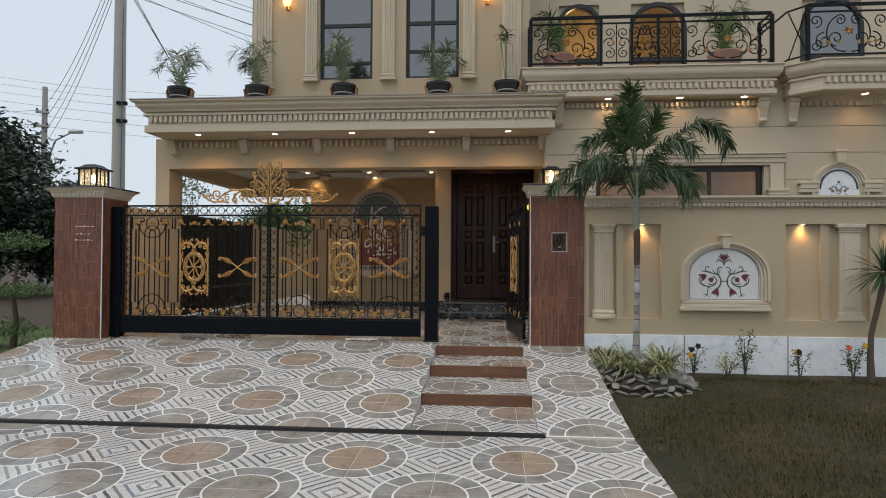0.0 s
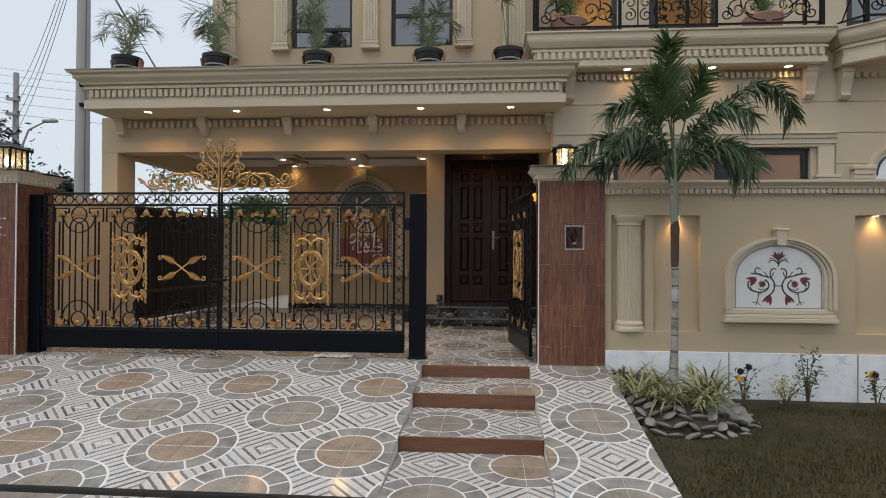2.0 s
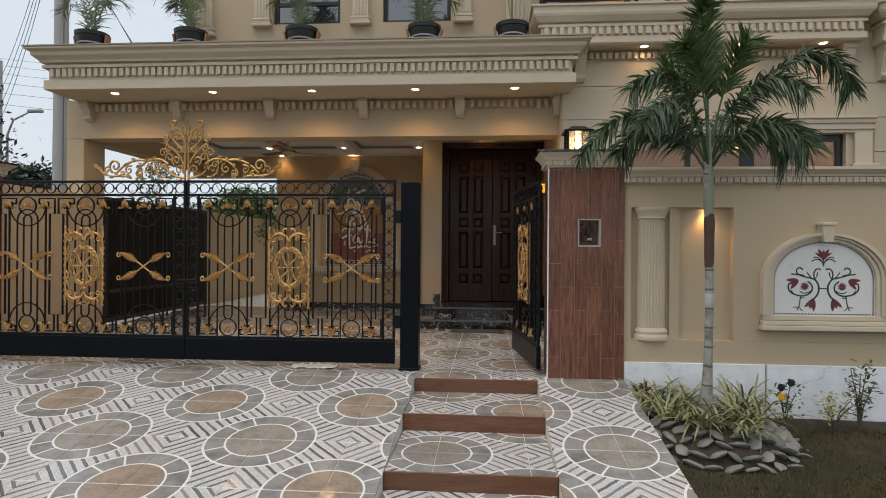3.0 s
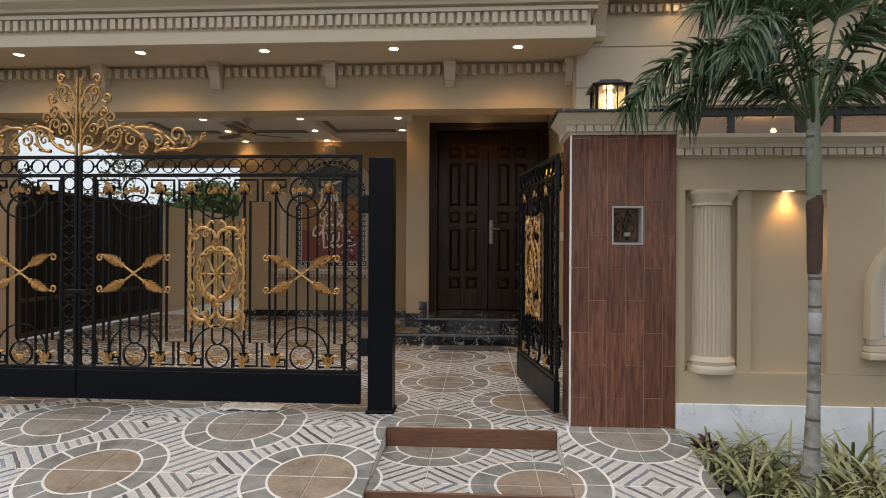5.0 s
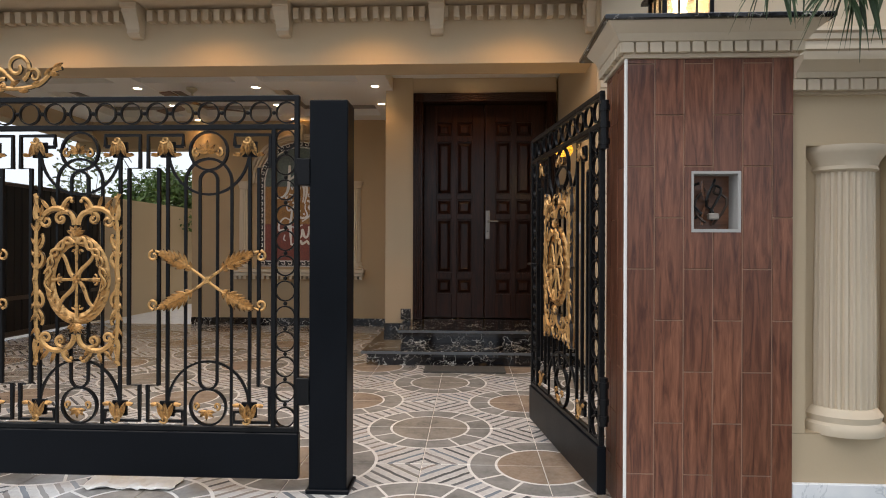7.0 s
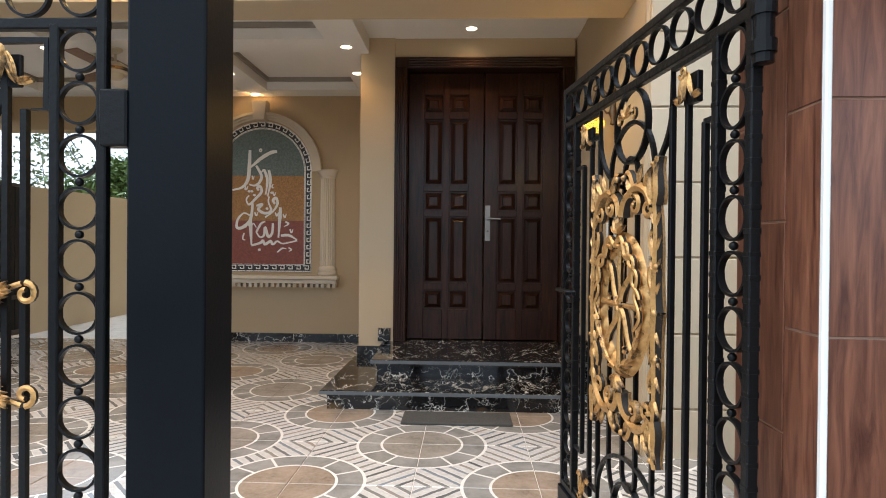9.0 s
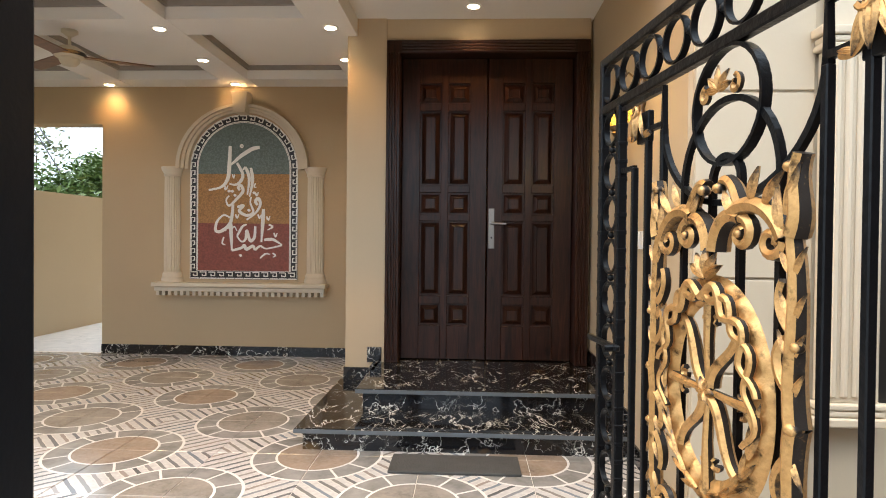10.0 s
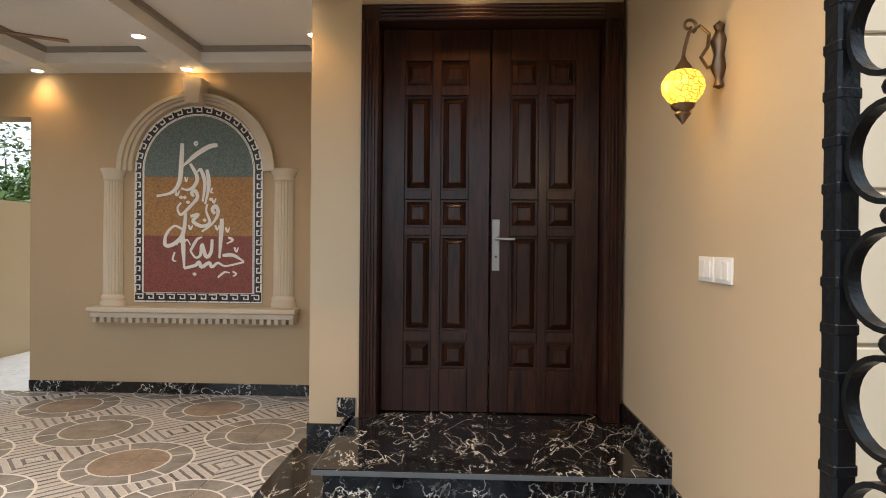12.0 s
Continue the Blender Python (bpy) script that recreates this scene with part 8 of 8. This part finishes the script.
yuc = thing("dragon_tree", "spiky dracaena on a thin crooked trunk", "tree", 4.36, 6.72, -0.26)
part("trunk", tube(bmesh.new(), [(0, 0, -0.05), (-0.01, 0, 0.25), (0.0, 0, 0.5), (0.06, 0, 0.75), (0.12, 0, 1.0), (0.14, 0, 1.2)], [0.045, 0.032, 0.028, 0.028, 0.03, 0.032], 10), M_BARK, yuc, smooth=True)
bm = bmesh.new()
ry = random.Random(9)
for i in range(110):
    a, e = ry.uniform(0, 6.28), ry.uniform(-0.45, 1.5)
    d = Vector((math.cos(a) * math.cos(e), math.sin(a) * math.cos(e), math.sin(e)))
    leaflet(bm, Vector((0.14, 0, 1.20)) + d * 0.03, d, Vector((0.1, -0.2, 1)), ry.uniform(0.34, 0.50), 0.014, 0.25, 4)
part("crown", bm, M_PALM, yuc, "spiky dark green leaf crown")


def potted(x, y, z, kind, seed, label, s=1.0):
    r = random.Random(seed)
    th = thing("potted_palm", label, "potted plant", x, y, z, "potted palms on the ledge")
    pot = part("pot", lathe(bmesh.new(), [(0.135, 0.0), (0.145, 0.01), (0.185, 0.22), (0.20, 0.225), (0.205, 0.27), (0.19, 0.27), (0.175, 0.23), (0.0, 0.225)], 24), M_POT, th, "black plastic pot", True)
    part("band", lathe(bmesh.new(), [(0.166, 0.115), (0.1725, 0.118), (0.174, 0.13), (0.169, 0.133)], 24, caps=False), M_CONCRETE, pot, "grey band", True)
    for sx in (-1, 1):
        part("handle_strap", bevelled(-0.012, 0.012, -0.05, 0.05, 0.02, 0.24, 0.004, 1), M_POTSIDE, pot, "orange side strap", m=Matrix.Translation((sx * 0.178, 0, 0)) @ Matrix.Rotation(sx * 0.16, 4, "Y"))
    part("soil", lathe(bmesh.new(), [(0.176, 0.228), (0.0, 0.24)], 20), M_SOIL, pot)
    if kind == "areca":
        for i in range(8):
            a = r.uniform(0, 6.28)
            o, h = r.uniform(0.22, 0.50) * s, r.uniform(0.45, 0.80) * s
            c, q = math.cos(a), math.sin(a) * 0.6
            part("frond", frond([(0.02 * c, 0.02 * q, 0.22), (o * 0.25 * c, o * 0.25 * q, 0.22 + h * 0.6), (o * 0.65 * c, o * 0.65 * q, 0.22 + h), (o * c, o * q, 0.22 + h * 0.82)], 0.20 * s, 22, 0.010, 0.007, 0.35, r), M_ARECA, th)
    else:
        for i in range(4):
            a = r.uniform(0, 6.28)
            c, q, h = math.cos(a) * 0.10, math.sin(a) * 0.08, r.uniform(0.45, 1.05)
            part("stem", tube(bmesh.new(), [(0, 0, 0.2), (c * 0.6, q, 0.2 + h * 0.5), (c, q, 0.2 + h)], [0.01, 0.008, 0.006], 6), M_VARIEG, th)
            bm = bmesh.new()
            for k in range(12):
                b = r.uniform(0, 6.28)
                leaflet(bm, Vector((c, q, 0.2 + h)), Vector((math.cos(b), math.sin(b), r.uniform(-0.1, 0.9))), Vector((0, 0, 1)), r.uniform(0.12, 0.24), 0.018, 0.4)
            part("leaf_tuft", bm, M_ARECA, th)
    return th


for k, (x, kind, lab) in enumerate(((-5.02, "areca", "pale areca palm in a black pot at the ledge's end"), (-3.70, "areca", "bushy areca palm in a black pot"), (-2.26, "areca", "areca palm in a black pot before a window"), (-0.72, "areca", "wide areca palm in a black pot with orange straps"), (0.36, "cane", "tall sparse cane plant in a black pot"))):
    potted(x, 9.12, 3.592, kind, 40 + k, lab)


def balcony_pot(x, y, seed, label):
    th = thing("balcony_pot", label, "potted plant", x, y, 4.05, "pots on the balcony")
    part("pot", lathe(bmesh.new(), [(0.15, 0.0), (0.20, 0.12), (0.25, 0.30), (0.27, 0.40), (0.25, 0.42), (0.22, 0.38), (0.0, 0.36)], 24), M_TERRA, th, "pinkish clay pot", True)
    r = random.Random(seed)
    for i in range(10):
        a, o, h = r.uniform(0, 6.28), r.uniform(0.25, 0.5), r.uniform(0.5, 0.9)
        c, q = math.cos(a), math.sin(a)
        part("frond", frond([(0, 0, 0.35), (o * 0.25 * c, o * 0.25 * q, 0.35 + h * 0.6), (o * 0.65 * c, o * 0.65 * q, 0.35 + h), (o * c, o * q, 0.35 + h * 0.8)], 0.22, 20, 0.012, 0.008, 0.35, r), M_LEAFB, th)


balcony_pot(1.25, 9.75, 61, "leafy palm in a clay pot behind the railing")
balcony_pot(3.95, 9.75, 62, "tall palm in a clay pot behind the railing")

# ---- beyond the plot ----
def tree(x, y, z, h, rad, leaves, mat_leaf, seed, label, trunk=0.16, clumps=34, size=0.16, squash=0.75, base=0.35):
    r = random.Random(seed)
    th = thing("tree", label, "tree", x, y, z, "trees round the plot")
    top = Vector((r.uniform(-0.3, 0.3), r.uniform(-0.3, 0.3), h * 0.8))
    part("trunk", tube(bmesh.new(), [(0, 0, -0.2), (0.05, 0, h * 0.25), (top.x * 0.5, top.y * 0.5, h * 0.5), tuple(top)], [trunk, trunk * 0.75, trunk * 0.5, trunk * 0.15], 9), M_BARK, th, smooth=True)
    cent = []
    for i in range(clumps):
        a, e = r.uniform(0, 6.28), r.uniform(-0.9, 1.4)
        q = rad * r.uniform(0.35, 1.0) ** 0.6
        c = Vector((q * math.cos(a) * math.cos(e), q * math.sin(a) * math.cos(e), h * (base + (1 - base) * 0.5) + (1 - base) * 0.5 * h * math.sin(e) * squash * r.uniform(0.7, 1.1)))
        cent.append(c)
        if i % 3 == 0:
            s = Vector((0, 0, h * r.uniform(0.25, 0.55)))
            part("limb", tube(bmesh.new(), [tuple(s), tuple(s.lerp(c, 0.5) + Vector((0, 0, 0.1))), tuple(c)], [trunk * 0.35, trunk * 0.2, trunk * 0.06], 5), M_BARK, th)
    verts, faces = [], []
    for i in range(leaves):
        c = cent[r.randrange(len(cent))]
        sp = rad * 0.22
        p = c + Vector((r.gauss(0, sp), r.gauss(0, sp), r.gauss(0, sp * 0.7)))
        u = Vector((r.gauss(0, 1), r.gauss(0, 1), r.gauss(0, 0.6))).normalized()
        w = u.cross(Vector((r.gauss(0, 1), r.gauss(0, 1), r.gauss(0, 1)))).normalized()
        s = size * r.uniform(0.6, 1.3)
        k = len(verts)
        verts += [tuple(p - u * s), tuple(p + w * s * 0.4), tuple(p + u * s), tuple(p - w * s * 0.4)]
        faces.append((k, k + 1, k + 2, k + 3))
    me = bpy.data.meshes.new("crown")
    me.from_pydata(verts, [], faces)
    part("crown", me, mat_leaf, th)
    return th


for k, (x, y, h, rad, n_) in enumerate(((-17.5, 17.5, 6.0, 2.6, 44000), (-21.0, 20.5, 6.6, 3.2, 40000), (-15.2, 20.5, 4.2, 1.4, 14000), (-26.0, 21.0, 6.5, 3.4, 18000))):
    tree(x, y, -0.5, h, rad, n_, M_LEAF, 70 + k, "dense dark green tree across the road", 0.2, 80, 0.115, 0.9, 0.1)
tree(-11.5, 22.0, -0.5, 4.9, 1.2, 700, M_ARECA, 81, "slender sparse tree beyond the carport", 0.07, 26, 0.09)
tree(-6.15, 16.2, -0.4, 3.0, 0.85, 6500, M_LEAFB, 83, "bright green bushy tree over the passage wall", 0.08, 30, 0.06, 0.9, 0.4)
tree(-6.0, 19.8, -0.4, 3.6, 1.1, 3500, M_LEAFB, 85, "green tree at the end of the passage", 0.08, 26, 0.10)


def topiary(x, y):
    """A small tree clipped into stacked pads."""
    r = random.Random(4)
    th = thing("topiary_tree", "small clipped tree with three flat leaf pads", "tree", x, y, -0.33)
    part("trunk", tube(bmesh.new(), [(0, 0, -0.05), (0.06, 0, 0.4), (0.0, 0, 0.8), (0.06, 0, 1.35)], [0.05, 0.04, 0.035, 0.02], 8), M_BARK, th, smooth=True)
    for cx, cz, rw, rh in ((0.02, 1.58, 0.42, 0.20), (0.15, 0.86, 0.40, 0.16), (-0.05, 0.30, 0.34, 0.20)):
        bm = bmesh.new()
        for i in range(900):
            a, q = r.uniform(0, 6.28), r.uniform(0, 1) ** 0.5
            p = Vector((cx + rw * q * math.cos(a), rw * q * math.sin(a), cz + rh * (1 - q * q) ** 0.5 * r.uniform(-0.5, 1)))
            leaflet(bm, p, Vector((r.gauss(0, 1), r.gauss(0, 1), r.uniform(0, 1.2))), Vector((0.2, 0.1, 1)), 0.06, 0.018, 0.1, 1)
        part("leaf_pad", bm, M_LEAFB, th, "flat clipped leaf pad")


topiary(-6.95, 8.0)
verge = strip("verge", -40.0, -5.77, [4.0, 7.0, 10.5], lambda y: -0.28, M_GREEN, "green grass verge beside the drive", 0.05)
solid("grass_verge", blades(-12.0, -5.8, 6.2, 10.4, 9000, 0.05, lambda y: -0.28, 12), foliage("verge_blade", (0.03, 0.06, 0.012), (0.08, 0.12, 0.03), 0.8), "short green verge grass", "grass", kind="stuff")
road = strip("road", -60.0, -6.0, [10.6, 15.0], lambda y: -0.30, M_ROAD, "grey side road", 0.05)


def utility_pole(x, y, r0, h, arms, label, seed):
    th = thing("utility_pole", label, "utility pole", x, y, -0.4, "utility poles")
    part("shaft", tube(bmesh.new(), [(0, 0, -0.2), (0, 0, h)], [r0, r0 * 0.72], 16), M_CONCRETE, th, smooth=True)
    for z in arms:
        part("cross_arm", bevelled(-0.24, 0.24, -0.05, 0.05, z - 0.05, z + 0.05, 0.01, 1), M_CONCRETE, th, m=pose(0, -r0, 0, 0, 0, 25))
        for q in (-0.19, 0.19):
            part("insulator", lathe(bmesh.new(), [(0.02, 0.05), (0.05, 0.07), (0.03, 0.10), (0.05, 0.12), (0.02, 0.16)], 10), M_BROWN, th, "", True, m=pose(0, -r0, z, 0, 0, 25) @ Matrix.Translation((q, 0, 0)))
    return th


up1 = utility_pole(-10.28, 15.5, 0.19, 11.0, (9.6,), "tall pale concrete utility pole behind the pillar", 1)
for z in (5.25, 5.75):
    part("bracket", bevelled(-0.02, 0.26, -0.24, -0.18, z - 0.05, z + 0.05, 0.01, 1), M_IRON, up1, m=pose(0, 0, 0, 0, 0, 20))
utility_pole(-18.8, 23.4, 0.14, 8.7, (5.6, 6.3, 7.0, 7.6), "distant concrete utility pole with cross arms", 2)
lampp = thing("street_lamp", "street lamp on a thin curved arm", "street lamp", -19.4, 24.5, 0.75)
part("column", tube(bmesh.new(), [(0, 0, -1.3), (0, 0, 4.9), (0.25, 0, 5.5), (1.0, 0, 5.85)], [0.07, 0.05, 0.04, 0.03], 8), M_CONCRETE, lampp, smooth=True)
part("lamp_head", bevelled(0.9, 1.5, -0.1, 0.1, 5.80, 5.92, 0.03, 2), M_CONCRETE, lampp)


M_CABLE = plain("grey_cable_sheath", (0.10, 0.105, 0.115), 0.6)


def cable(a, b, sag, r=0.009):
    pts = [Vector(a).lerp(Vector(b), i / 14) - Vector((0, 0, sag * 4 * (i / 14) * (1 - i / 14))) for i in range(15)]
    solid("cable", tube(bmesh.new(), pts, r, 4), M_CABLE, "thin black overhead electric cable", "cable", "overhead cables")


for k in range(4):
    cable((-10.28, 15.3, 9.3 - 0.25 * k), (-18.8, 23.3, 7.4 - 0.55 * k), 0.5)
    cable((-10.28, 15.3, 9.4 - 0.3 * k), (14, 24.0 + k, 6.8 - 0.5 * k), 0.8)
    cable((-18.8, 23.3, 7.3 - 0.6 * k), (-60, 26, 9.5 - 0.7 * k), 0.8)
for k in range(3):
    cable((-10.28, 15.3, 9.9 + 0.3 * k), (-60, 9, 14 + k), 0.8)
    cable((-10.24, 15.3, 9.0 + 0.1 * k), (-6.2 + 0.15 * k, 15.0, 3.0 - 0.4 * k), 0.15, 0.009)
for k in range(6):
    cable((-10.28, 15.3, 8.6 + 0.35 * k), (18 + 2 * k, 30.0 - k, 2.5 + 0.9 * k), 0.9, 0.008)
    cable((-30, 20.0 + 2 * k, 8.0 + 0.7 * k), (-3.0, 26.0, 6.0 + 0.5 * k), 0.7, 0.008)
cable((-10.07, 15.3, 2.6), (-10.07, 15.3, 8.0), 0.0, 0.012)

# ---- tiles, last ----
lay(ramp_l, -5.75, PX0, RAMP_END + 0.032, RAMP_TOP, lambda y: SLOPE * (y - RAMP_TOP), SLOPE)
lay(ramp_r, PX1, 1.27, RAMP_END + 0.032, RAMP_TOP, lambda y: SLOPE * (y - RAMP_TOP), SLOPE)
lay(apron, -6.4, 1.27, 0.4, RAMP_END - 0.032, lambda y: SLOPE * (RAMP_END - RAMP_TOP) + APRON * (y - RAMP_END), APRON)
lay(floor, -5.43, 1.27, RAMP_TOP, 12.95, lambda y: 0.0, 0.0, 0.04)
lay(threshold, PX0, PX1, 7.015, RAMP_TOP, lambda y: 0.0, 0.0, 0.04)
for i, (y, z) in enumerate(zip(RISERS, LAND)):
    nxt = RISERS[i + 1] if i < 2 else RAMP_END + 0.032
    lay(bpy.data.objects["tread" if i == 0 else f"tread.{i:03d}"], PX0, PX1, nxt, y - 0.012, lambda q, z=z: z, 0.0)
